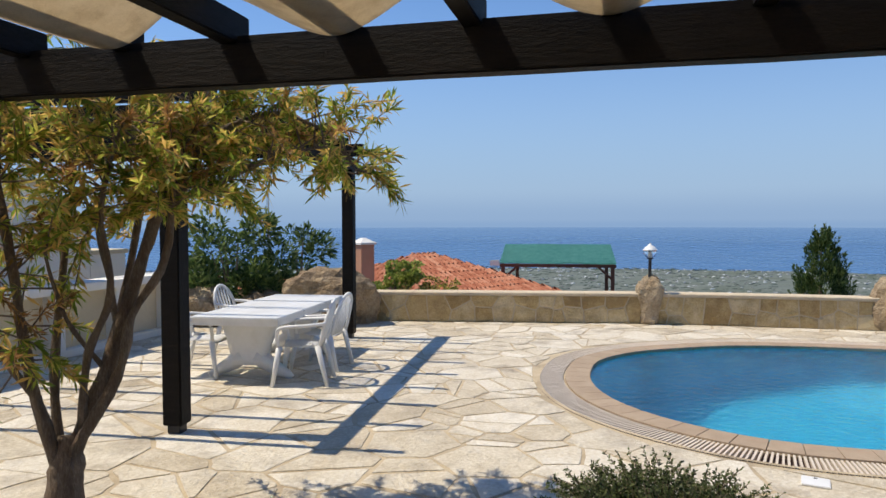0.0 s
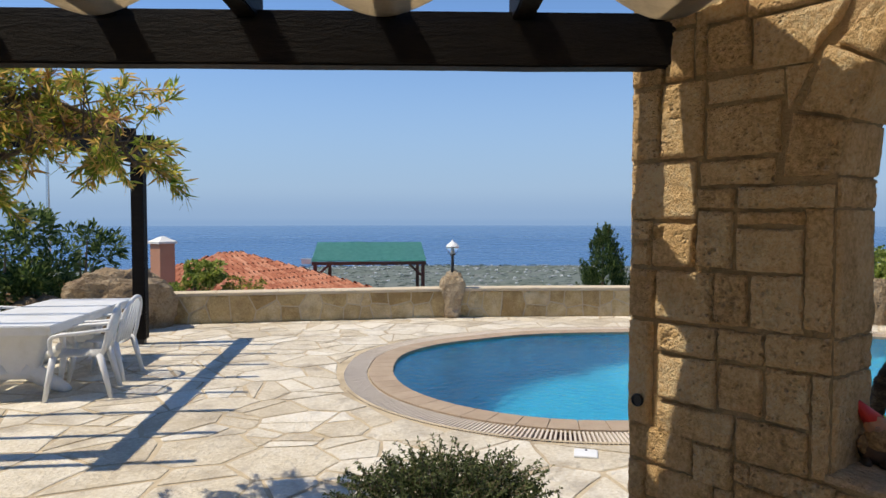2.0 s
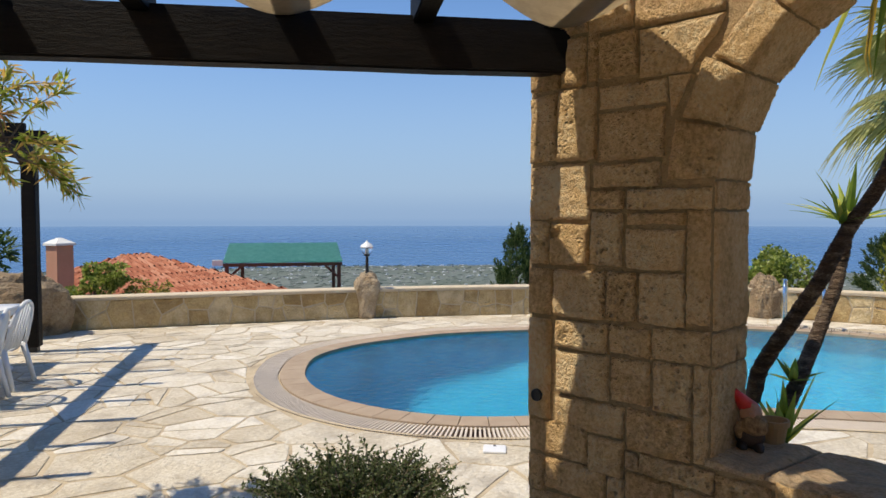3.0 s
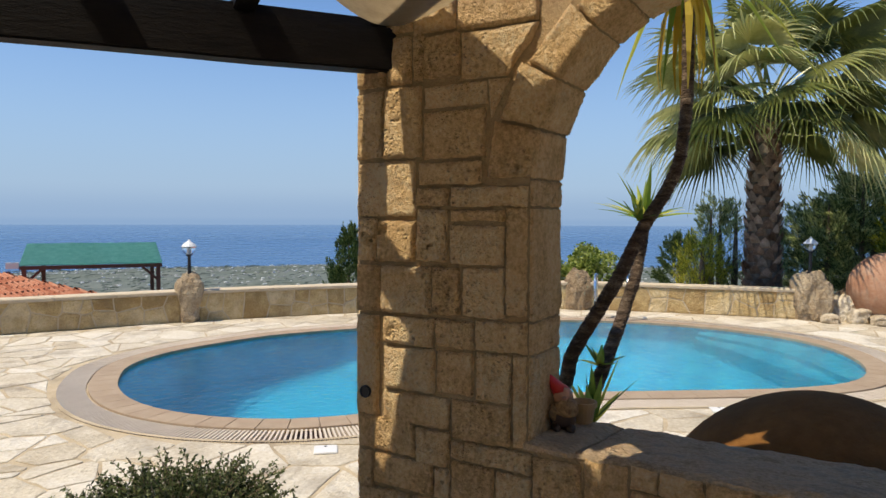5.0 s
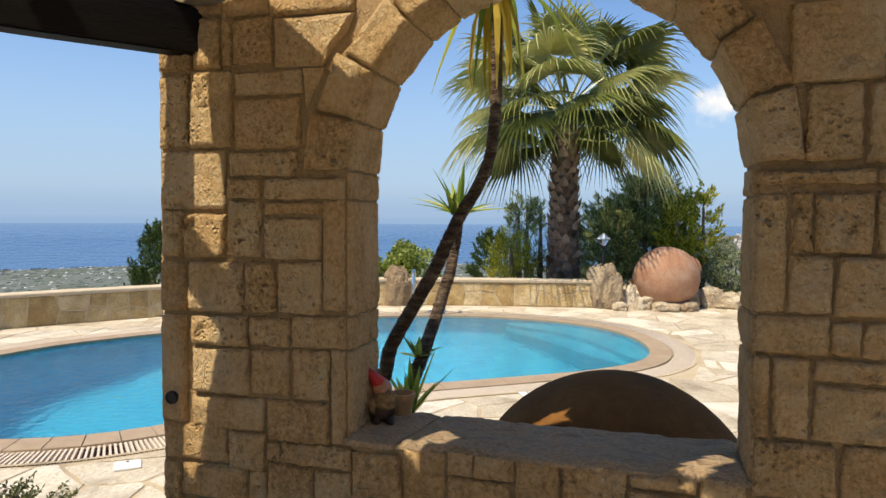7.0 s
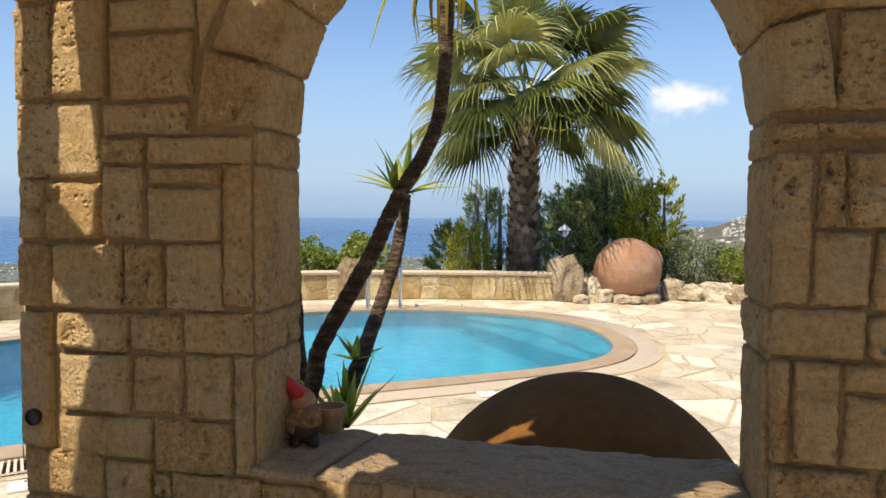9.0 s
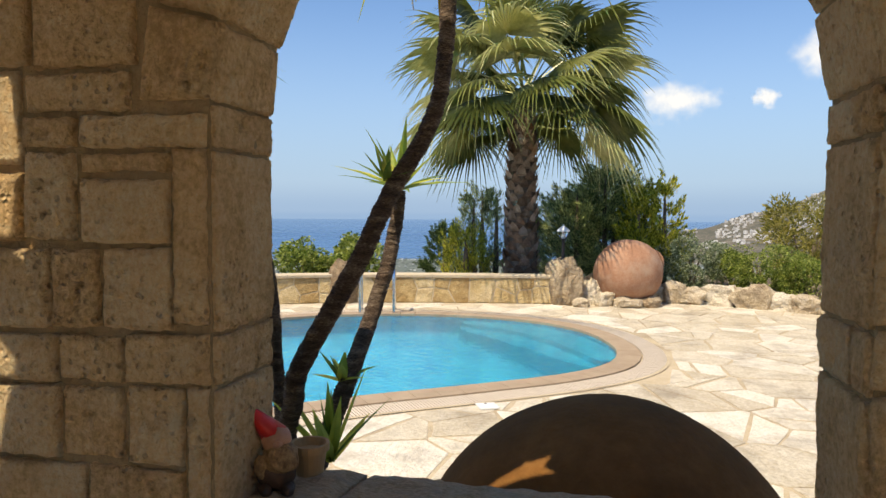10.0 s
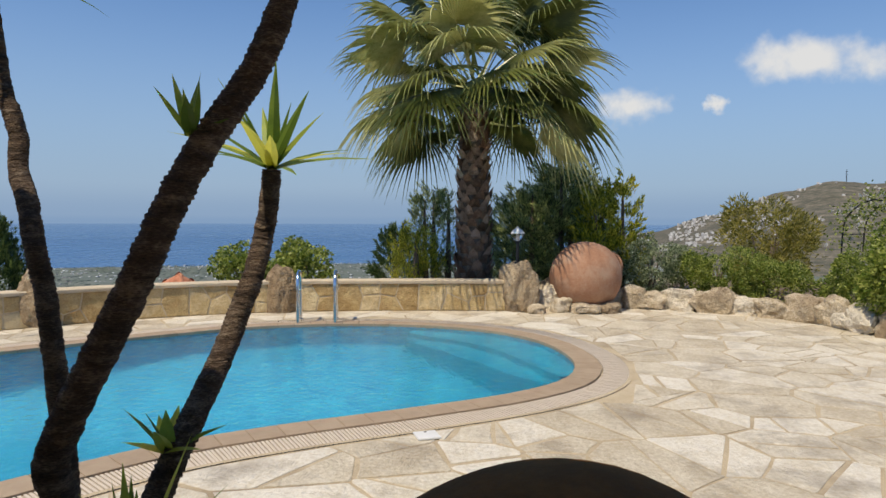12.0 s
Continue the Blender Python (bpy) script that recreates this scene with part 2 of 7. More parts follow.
def cloudy(m, colour, amount):
    """Light scattered back by the body of the water."""
    nd, ln = m.node_tree.nodes, m.node_tree.links
    d = nd.new("ShaderNodeBsdfDiffuse")
    d.inputs[0].default_value = (*colour, 1)
    mx = nd.new("ShaderNodeMixShader")
    mx.inputs[0].default_value = amount
    ln.new(nd["Principled BSDF"].outputs[0], mx.inputs[1])
    ln.new(d.outputs[0], mx.inputs[2])
    ln.new(mx.outputs[0], nd["Material Output"].inputs[0])
    return m


WATER = water_material("pool_water", (0.25, 0.88, 1.0), 11.0, 0.6, gloss=0.2)
WATER = cloudy(WATER, (0.0, 0.26, 0.50), 0.13)
GLASS = water_material("lamp_glass", (0.95, 0.95, 0.95), 3.0, 0.0, 0.15)


# ---- mesh helpers ----
def mesh_object(name, bm, mats, smooth=False):
    me = bpy.data.meshes.new(name)
    bm.normal_update()
    bm.to_mesh(me)
    bm.free()
    for m in mats if isinstance(mats, (list, tuple)) else [mats]:
        me.materials.append(m)
    if smooth:
        me.shade_smooth()
    return new(name, me)


def part(name, bm, mat, parent, label="", smooth=False):
    ob = mesh_object(name, bm, mat, smooth)
    ob.parent = parent
    if label:
        tagged(ob, label)
    return ob


def thing(name, label, category, group="", m=None, kind=""):
    ob = new(name)
    ob.empty_display_size = 0.1
    if m is not None:
        ob.matrix_world = m
    return tagged(ob, label, category, group, kind)


def raw_object(name, verts, faces, mats, smooth=False, face_mats=None):
    me = bpy.data.meshes.new(name)
    me.from_pydata(verts, [], faces)
    for m in mats if isinstance(mats, (list, tuple)) else [mats]:
        me.materials.append(m)
    if face_mats is not None:
        me.polygons.foreach_set("material_index", face_mats)
    if smooth:
        me.shade_smooth()
    me.update()
    return new(name, me)


def add_box(bm, c, size, rot=0.0, bevel=0.0, tilt=None):
    m = Matrix.Translation(c) @ Matrix.Rotation(rot, 4, "Z")
    if tilt is not None:
        m = m @ tilt
    r = bmesh.ops.create_cube(bm, size=1, matrix=m @ Matrix.Diagonal((*size, 1)))
    if bevel:
        edges = {e for v in r["verts"] for e in v.link_edges}
        bmesh.ops.bevel(bm, geom=list(edges), offset=bevel, segments=2, affect="EDGES")


def add_tube(bm, pts, radii, n=8, cap=True):
    pts = [Vector(p) for p in pts]
    rings = []
    side = Vector((1, 0, 0))
    for i, p in enumerate(pts):
        d = (pts[min(i + 1, len(pts) - 1)] - pts[max(i - 1, 0)]).normalized()
        side = (side - d * side.dot(d))
        if side.length < 1e-3:
            side = d.orthogonal()
        side.normalize()
        up = d.cross(side)
        r = radii[i] if isinstance(radii, (list, tuple)) else radii
        rings.append([bm.verts.new(p + (side * math.cos(a) + up * math.sin(a)) * r) for a in [2 * math.pi * k / n for k in range(n)]])
    for a, b in zip(rings, rings[1:]):
        for k in range(n):
            bm.faces.new((a[k], a[(k + 1) % n], b[(k + 1) % n], b[k]))
    if cap:
        bm.faces.new(list(reversed(rings[0])))
        bm.faces.new(rings[-1])
    return rings


def add_lathe(bm, profile, n=20, c=(0, 0, 0)):
    c = Vector(c)
    rings = [[bm.verts.new(c + Vector((r * math.cos(2 * math.pi * k / n), r * math.sin(2 * math.pi * k / n), z))) for k in range(n)] for r, z in profile]
    for a, b in zip(rings, rings[1:]):
        for k in range(n):
            bm.faces.new((a[k], a[(k + 1) % n], b[(k + 1) % n], b[k]))
    bm.faces.new(list(reversed(rings[0])))
    bm.faces.new(rings[-1])


def smooth_line(pts, steps=6, closed=False):
    pts = [Vector(p) for p in pts]
    n = len(pts)
    out = []
    for i in range(n if closed else n - 1):
        if closed:
            a, b, c, d = pts[i - 1], pts[i], pts[(i + 1) % n], pts[(i + 2) % n]
        else:
            a, b, c, d = pts[max(i - 1, 0)], pts[i], pts[i + 1], pts[min(i + 2, n - 1)]
        for k in range(steps):
            t = k / steps
            out.append(0.5 * (2 * b + (c - a) * t + (2 * a - 5 * b + 4 * c - d) * t * t + (3 * b - a - 3 * c + d) * t ** 3))
    if not closed:
        out.append(pts[-1])
    return out


def wobble(p, scale, amount):
    return noise.noise_vector(Vector(p) * scale) * amount


def leaf_object(name, anchors, parent, mat, length, width, droop=0.3, spread=0.8, count=1):
    """Leaves at anchors (place, direction): bent, pointed strips in one mesh."""
    rng = random.Random(len(anchors) * 7 + int(length * 1000))
    verts, faces = [], []
    for pos, out in anchors:
        for _ in range(count):
            d = Vector(out) + Vector((rng.gauss(0, 1), rng.gauss(0, 1), rng.gauss(0, 1))) * spread
            if d.length < 1e-4:
                continue
            d.normalize()
            s = d.cross(Vector((rng.gauss(0, 1), rng.gauss(0, 1), rng.gauss(0, 1))))
            if s.length < 1e-4:
                continue
            s.normalize()
            ln = length * rng.uniform(0.6, 1.3)
            w = width * rng.uniform(0.7, 1.25)
            p0 = Vector(pos)
            p1 = p0 + d * ln * 0.5
            p2 = p0 + d * ln + Vector((0, 0, -1)) * ln * droop
            k = len(verts)
            verts += [p0, p1 + s * w * 0.5, p2, p1 - s * w * 0.5]
            faces.append((k, k + 1, k + 2, k + 3))
    ob = raw_object(name, verts, faces, mat)
    ob.parent = parent
    return ob


def rock(name, c, size, seed, parent=None, mat=None, label="", rot=0.0, sub=3, rough=0.35, waist=0.0):
    bm = bmesh.new()
    bmesh.ops.create_icosphere(bm, subdivisions=sub, radius=0.5)
    off = Vector((seed * 3.7, seed * 1.3, seed * 2.1))
    for v in bm.verts:
        p = v.co.copy()
        k = 1 + rough * noise.noise(p * 2.2 + off) + rough * 0.5 * noise.noise(p * 5 + off) + rough * 0.2 * noise.noise(p * 11 + off)
        q = p * k
        if waist:
            k = 1 - waist * math.exp(-((p.z + 0.12) / 0.16) ** 2)
            q = Vector((q.x * k, q.y * k, q.z))
        q = q * (1 - 0.06 * abs(noise.noise(p * 9 + off)) - 0.05 * abs(noise.noise(p * 19 + off)))
        q = Vector([math.copysign(abs(x * 2) ** 0.8 / 2, x) for x in q])
        v.co = Matrix.Rotation(rot, 3, "Z") @ Vector((q.x * size[0], q.y * size[1], q.z * size[2]))
    ob = mesh_object(name, bm, mat or ROCK)
    ob.location = c
    if parent:
        ob.parent = parent
    elif label:
        tagged(ob, label, "rock")
    return ob


# ---- ground, sea and distance ----
def terrain_z(r):
    return -3.2 if r < 30 else max(-40.0, -3.2 - (r - 30) * 0.106)


def build_ground():
    rings = [0.5, 12, 30, 45, 70, 100, 150, 200, 260, 320, 380, 430, 480, 540, 600, 640]
    n = 96
    verts, faces = [], []
    for r in rings:
        for k in range(n):
            a = 2 * math.pi * k / n
            rr = r if r < 600 else r * (1 + 0.05 * noise.noise(Vector((math.cos(a) * 4, math.sin(a) * 4, 0))))
            z = terrain_z(r) + (noise.noise(Vector((r * 0.02, a * 3, 1))) * min(2, r * 0.006) if 40 < r < 300 else 0)
            verts.append((8 + rr * math.cos(a), 8 + rr * math.sin(a), z if r < 640 else -40.3))
    for i in range(len(rings) - 1):
        for k in range(n):
            faces.append((i * n + k, i * n + (k + 1) % n, (i + 1) * n + (k + 1) % n, (i + 1) * n + k))
    faces.append(tuple(reversed(range(n))))
    # grey-blue cast in the colours stands in for haze over the distance
    m = material("hazy_plain", [(0.075, 0.10, 0.085), (0.12, 0.145, 0.125), (0.23, 0.23, 0.20)], 0.05, 0.95, 0, fine=0.5, stain=(0.08, 0.10, 0.06), stain_scale=0.03, stain_amount=0.8)
    tagged(raw_object("ground", verts, faces, m, True), "dry green and ochre coastal plain below the terrace, haze tinted into its colour", "ground", kind="structure")


def build_sea():
    n = 128
    verts = [(8 + r * math.cos(2 * math.pi * k / n), 8 + r * math.sin(2 * math.pi * k / n), -40.15) for r in (500, 1200, 2500, 4960) for k in range(n)]
    faces = [(i * n + k, i * n + (k + 1) % n, (i + 1) * n + (k + 1) % n, (i + 1) * n + k) for i in range(3) for k in range(n)]
    m = material("sea", [(0.012, 0.075, 0.2), (0.016, 0.095, 0.25)], 0.004, 0.28, 0.0, fine=0.3, spec=0.5)
    tagged(raw_object("sea", verts, faces, m), "calm deep blue sea reaching to a hazy horizon", "sea", kind="structure")


def build_town():
    rng = random.Random(5)
    walls = material("far_walls", [(0.3, 0.29, 0.29), (0.55, 0.54, 0.54), (0.85, 0.85, 0.85)], 0.3, 0.9, island=0.8)
    # bluish cast of the groves also carries painted distance haze
    trees = material("hazy_far_trees", [(0.045, 0.07, 0.06), (0.085, 0.11, 0.09)], 0.3, 0.95, island=0.6)
    for name, count, mat, label in (("far_town", 5200, walls, "dense pale houses of a town spread over the coastal plain"),
                                    ("far_woods", 5000, trees, "dark groves scattered between far houses")):
        verts, faces = [], []
        for _ in range(count):
            a = radians(rng.uniform(-25, 100))
            r = rng.uniform(380, 632) if name == "far_woods" else 380 + 250 * rng.random() ** 0.75
            x, y = 8 + r * math.cos(a), 8 + r * math.sin(a)
            # built-up quarters alternate with fields, denser towards the shore
            quarter = noise.noise(Vector((r * 0.06, a * 8, 3))) + 0.8 * noise.noise(Vector((r * 0.16, a * 24, 8)))
            shore = (r - 380) / 250
            if name == "far_town" and quarter < 0.42 - 0.42 * shore and rng.random() < 0.95:
                continue
            if name == "far_woods" and quarter > 0.35:
                continue
            w, d, h = rng.uniform(0.6, 2.6), rng.uniform(0.6, 1.6), rng.uniform(0.22, 0.6)
            if rng.random() < 0.05:
                w, h = rng.uniform(1.2, 2.6), rng.uniform(0.35, 0.6)
            if name == "far_woods":
                w, d, h = rng.uniform(1.2, 7.0), rng.uniform(0.6, 2.4), rng.uniform(0.1, 0.35)
            z = terrain_z(r) - 0.4
            k = len(verts)
            top = 0.6 if name == "far_woods" else 1.0
            for zz, s in ((z, 1.0), (z + 0.4 + h, top)):
                verts += [(x - w / 2 * s, y - d / 2 * s, zz), (x + w / 2 * s, y - d / 2 * s, zz), (x + w / 2 * s, y + d / 2 * s, zz), (x - w / 2 * s, y + d / 2 * s, zz)]
            faces += [(k, k + 1, k + 5, k + 4), (k + 1, k + 2, k + 6, k + 5), (k + 2, k + 3, k + 7, k + 6), (k + 3, k, k + 4, k + 7), (k + 4, k + 5, k + 6, k + 7)]
        tagged(raw_object(name, verts, faces, mat), label, "town" if name == "far_town" else "woods", kind="stuff")


def hill_height(a, u):
    """Height over the plain of the hill in direction a (degrees) at u from foot (0) to crest (1)."""
    keys = [(-40, 150), (-30, 140), (-23.5, 112), (-21, 118), (-18, 98), (-12.5, 50), (-8, 14), (-4.5, 0)]
    top = 0.0
    for (a0, h0), (a1, h1) in zip(keys, keys[1:]):
        if a0 <= a <= a1:
            t = (a - a0) / (a1 - a0)
            top = h0 + (h1 - h0) * t * t * (3 - 2 * t)
    if a < -40:
        top = 150
    return top * (u ** 1.25)


def hill_point(a, u):
    r = 560 + 940 * u
    w = Vector((r * math.cos(radians(a)), r * math.sin(radians(a)), 0))
    h = hill_height(a, min(u, 1)) if u <= 1 else hill_height(a, 1) * (1 - (u - 1) * 2)
    h *= 1 + 0.07 * noise.noise(w * 0.006) + 0.03 * noise.noise(w * 0.03)
    return Vector((4 + w.x, 4 + w.y, -40.5 + h))


def build_hill():
    na, nu = 110, 44
    verts, faces = [], []
    for i in range(na + 1):
        for j in range(nu + 1):
            verts.append(hill_point(-75 + 71 * i / na, 1.3 * j / nu))
    for i in range(na):
        for j in range(nu):
            k = i * (nu + 1) + j
            faces.append((k, k + nu + 1, k + nu + 2, k + 1))
    m = material("hill_scrub", [(0.045, 0.045, 0.03), (0.13, 0.115, 0.08), (0.32, 0.27, 0.20)], 0.035, 0.95, 0, fine=0.55, contrast=1.5, stain=(0.035, 0.045, 0.025), stain_scale=0.05, stain_amount=0.8, stain_low=0.44, stretch=(1, 1, 6))
    tagged(raw_object("hill", verts, faces, m, True), "dry scrub hill rising from the coast", "hill", kind="structure")
    rng = random.Random(11)
    walls = material("village_walls", [(0.45, 0.43, 0.4), (0.66, 0.63, 0.6), (0.78, 0.76, 0.73)], 0.3, 0.9, island=0.6)
    verts, faces = [], []
    for _ in range(620):
        a, u = rng.gauss(-13.8, 3.6), rng.uniform(0.3, 1.0)
        if a > -6.5 or (a < -18 and rng.random() < 0.6):
            continue
        if noise.noise(Vector((a * 0.5, u * 4, 7))) < -0.1:
            continue
        p = hill_point(a, u)
        w, d, h = rng.uniform(2.0, 5), rng.uniform(2.0, 5), rng.uniform(1.4, 3.8)
        k = len(verts)
        for zz in (p.z - 2, p.z + h):
            verts += [(p.x - w / 2, p.y - d / 2, zz), (p.x + w / 2, p.y - d / 2, zz), (p.x + w / 2, p.y + d / 2, zz), (p.x - w / 2, p.y + d / 2, zz)]
        faces += [(k, k + 1, k + 5, k + 4), (k + 1, k + 2, k + 6, k + 5), (k + 2, k + 3, k + 7, k + 6), (k + 3, k, k + 4, k + 7), (k + 4, k + 5, k + 6, k + 7)]
    tagged(raw_object("far_village", verts, faces, walls), "white village houses scattered up the hillside", "village", kind="stuff")
    top = hill_point(-21.6, 1.0)
    mast = thing("radio_mast", "thin lattice radio mast on the hilltop", "mast", m=Matrix.Translation(top))
    bm = bmesh.new()
    add_tube(bm, [(0, 0, -3), (0, 0, 22)], [0.9, 0.35], 5)
    part("pole", bm, BLACKMETAL, mast)
    for z in (8, 13, 18):
        bm = bmesh.new()
        add_box(bm, (0, 0, z), (0.4, 4, 0.5))
        part("crossbar", bm, BLACKMETAL, mast)


def build_cloud(name, c, size, seed, label):
    """A soft bank of cloud far out over the coast."""
    m = bpy.data.materials.new("cloud_vapour")
    m.use_nodes = True
    nd, ln = m.node_tree.nodes, m.node_tree.links
    nd.remove(nd["Principled BSDF"])
    tc = nd.new("ShaderNodeTexCoord")
    n = nd.new("ShaderNodeTexNoise")
    n.noise_dimensions = "4D"
    n.inputs["W"].default_value = seed
    n.inputs["Scale"].default_value, n.inputs["Detail"].default_value, n.inputs["Roughness"].default_value = 1.8, 5, 0.5
    mp = nd.new("ShaderNodeMapping")
    mp.inputs["Scale"].default_value = (size[0] / size[1], 1, 1)
    ln.new(tc.outputs["Object"], mp.inputs[0])
    ln.new(mp.outputs[0], n.inputs["Vector"])
    g = nd.new("ShaderNodeVectorMath")
    g.operation = "LENGTH"
    ln.new(tc.outputs["Object"], g.inputs[0])
    fall = nd.new("ShaderNodeMapRange")
    fall.inputs["From Min"].default_value, fall.inputs["From Max"].default_value = 0.0, 1.0
    fall.inputs["To Min"].default_value, fall.inputs["To Max"].default_value = 0.34, -0.5
    ln.new(g.outputs["Value"], fall.inputs["Value"])
    ad = nd.new("ShaderNodeMath")
    ln.new(n.outputs[0], ad.inputs[0])
    ln.new(fall.outputs[0], ad.inputs[1])
    al = nd.new("ShaderNodeMapRange")
    al.interpolation_type = "SMOOTHSTEP"
    al.inputs["From Min"].default_value, al.inputs["From Max"].default_value = 0.42, 0.82
    al.inputs["To Max"].default_value = 0.92
    ln.new(ad.outputs[0], al.inputs["Value"])
    em = nd.new("ShaderNodeEmission")
    em.inputs[0].default_value = (0.86, 0.9, 0.96, 1)
    em.inputs[1].default_value = 0.95
    tr = nd.new("ShaderNodeBsdfTransparent")
    mx = nd.new("ShaderNodeMixShader")
    ln.new(al.outputs[0], mx.inputs[0])
    ln.new(tr.outputs[0], mx.inputs[1])
    ln.new(em.outputs[0], mx.inputs[2])
    ln.new(mx.outputs[0], nd["Material Output"].inputs[0])
    ob = raw_object(name, [(-1, -1, 0), (1, -1, 0), (1, 1, 0), (-1, 1, 0)], [(0, 1, 2, 3)], m)
    ob.matrix_world = look(c, (4, 4, 1.5)) @ Matrix.Diagonal((size[0], size[1], 1, 1))
    ob.visible_shadow = False
    tagged(ob, label, "cloud", kind="structure")


def build_haze_glow():
    """A glowing see-through ring that paints sea haze over the far water and the foot of the sky."""
    m = bpy.data.materials.new("sea_haze_glow")
    m.use_nodes = True
    nd, ln = m.node_tree.nodes, m.node_tree.links
    nd.remove(nd["Principled BSDF"])
    geo = nd.new("ShaderNodeNewGeometry")
    sep = nd.new("ShaderNodeSeparateXYZ")
    ln.new(geo.outputs["Position"], sep.inputs[0])
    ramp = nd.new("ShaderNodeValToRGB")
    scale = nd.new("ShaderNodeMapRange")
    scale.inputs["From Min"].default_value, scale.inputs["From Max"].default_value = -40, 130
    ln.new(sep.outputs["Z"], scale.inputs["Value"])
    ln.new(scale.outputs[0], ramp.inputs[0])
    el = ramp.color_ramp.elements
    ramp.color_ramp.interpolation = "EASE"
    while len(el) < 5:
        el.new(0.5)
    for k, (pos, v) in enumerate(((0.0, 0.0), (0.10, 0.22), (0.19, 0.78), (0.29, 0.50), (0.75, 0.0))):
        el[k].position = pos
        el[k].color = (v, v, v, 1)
    # emission colour stands in for daylight scattered by distant air
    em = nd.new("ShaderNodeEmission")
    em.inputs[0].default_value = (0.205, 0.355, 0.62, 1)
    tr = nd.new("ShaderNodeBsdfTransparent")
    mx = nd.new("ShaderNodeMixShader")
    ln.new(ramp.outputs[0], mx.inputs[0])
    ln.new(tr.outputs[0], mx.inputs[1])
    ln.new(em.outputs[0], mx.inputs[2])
    ln.new(mx.outputs[0], nd["Material Output"].inputs[0])
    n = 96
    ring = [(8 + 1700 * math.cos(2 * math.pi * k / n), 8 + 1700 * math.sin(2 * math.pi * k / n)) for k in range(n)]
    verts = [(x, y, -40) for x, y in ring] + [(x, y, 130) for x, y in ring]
    ob = raw_object("backdrop_haze_glow", verts, [(k, (k + 1) % n, n + (k + 1) % n, n + k) for k in range(n)], m)
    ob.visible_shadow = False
    tagged(ob, "glowing see-through ring painted as pale blue sea haze along the horizon", "haze", kind="structure")


build_ground()
build_sea()
build_haze_glow()
build_town()
build_hill()
build_cloud("cloud_1", (2987, -320, 474), (340, 185), 3.0, "small white cloud over the sea")
build_cloud("cloud_2", (2841, -1000, 615), (620, 230), 8.0, "long white cumulus bank over the hills")
build_cloud("cloud_3", (2931, -652, 466), (130, 85), 5.0, "tiny wisp of white cloud")


# ---- pool ----
POOL = smooth_line([Vector((x, y, 0)) for x, y in (
    (6.74, 10.80), (7.28, 11.36), (8.00, 11.62), (8.80, 11.60), (9.65, 11.42), (10.65, 10.85), (11.60, 10.10), (12.55, 9.25),
    (13.30, 8.40), (13.75, 7.30), (13.82, 6.20), (13.55, 5.20), (13.00, 4.56), (12.35, 4.22), (11.55, 4.05), (10.80, 4.17), (10.15, 4.66), (9.50, 5.50),
    (8.95, 6.28), (8.40, 6.92), (7.75, 7.40), (7.15, 7.78), (6.70, 8.18), (6.42, 8.65), (6.28, 9.15), (6.27, 9.70), (6.42, 10.25))], 8, True)


def resample(line, step):
    pts = line + [line[0]]
    total = sum((b - a).length for a, b in zip(pts, pts[1:]))
    n = round(total / step)
    out, acc, i = [], 0.0, 0
    for k in range(n):
        want = total * k / n
        while acc + (pts[i + 1] - pts[i]).length < want:
            acc += (pts[i + 1] - pts[i]).length
            i += 1
        seg = (pts[i + 1] - pts[i])
        out.append(pts[i] + seg * ((want - acc) / seg.length))
    return out


def outward(line):
    n = len(line)
    res = []
    for i in range(n):
        d = (line[(i + 1) % n] - line[i - 1]).normalized()
        res.append(Vector((-d.y, d.x, 0)))
    return res


def ring_object(name, line, d0, d1, z, mat, thick=0.0):
    nrm = outward(line)
    n = len(line)
    verts = [p + q * d0 + Vector((0, 0, z)) for p, q in zip(line, nrm)] + [p + q * d1 + Vector((0, 0, z)) for p, q in zip(line, nrm)]
    faces = [(k, (k + 1) % n, n + (k + 1) % n, n + k) for k in range(n)]
    return raw_object(name, verts, faces, mat)


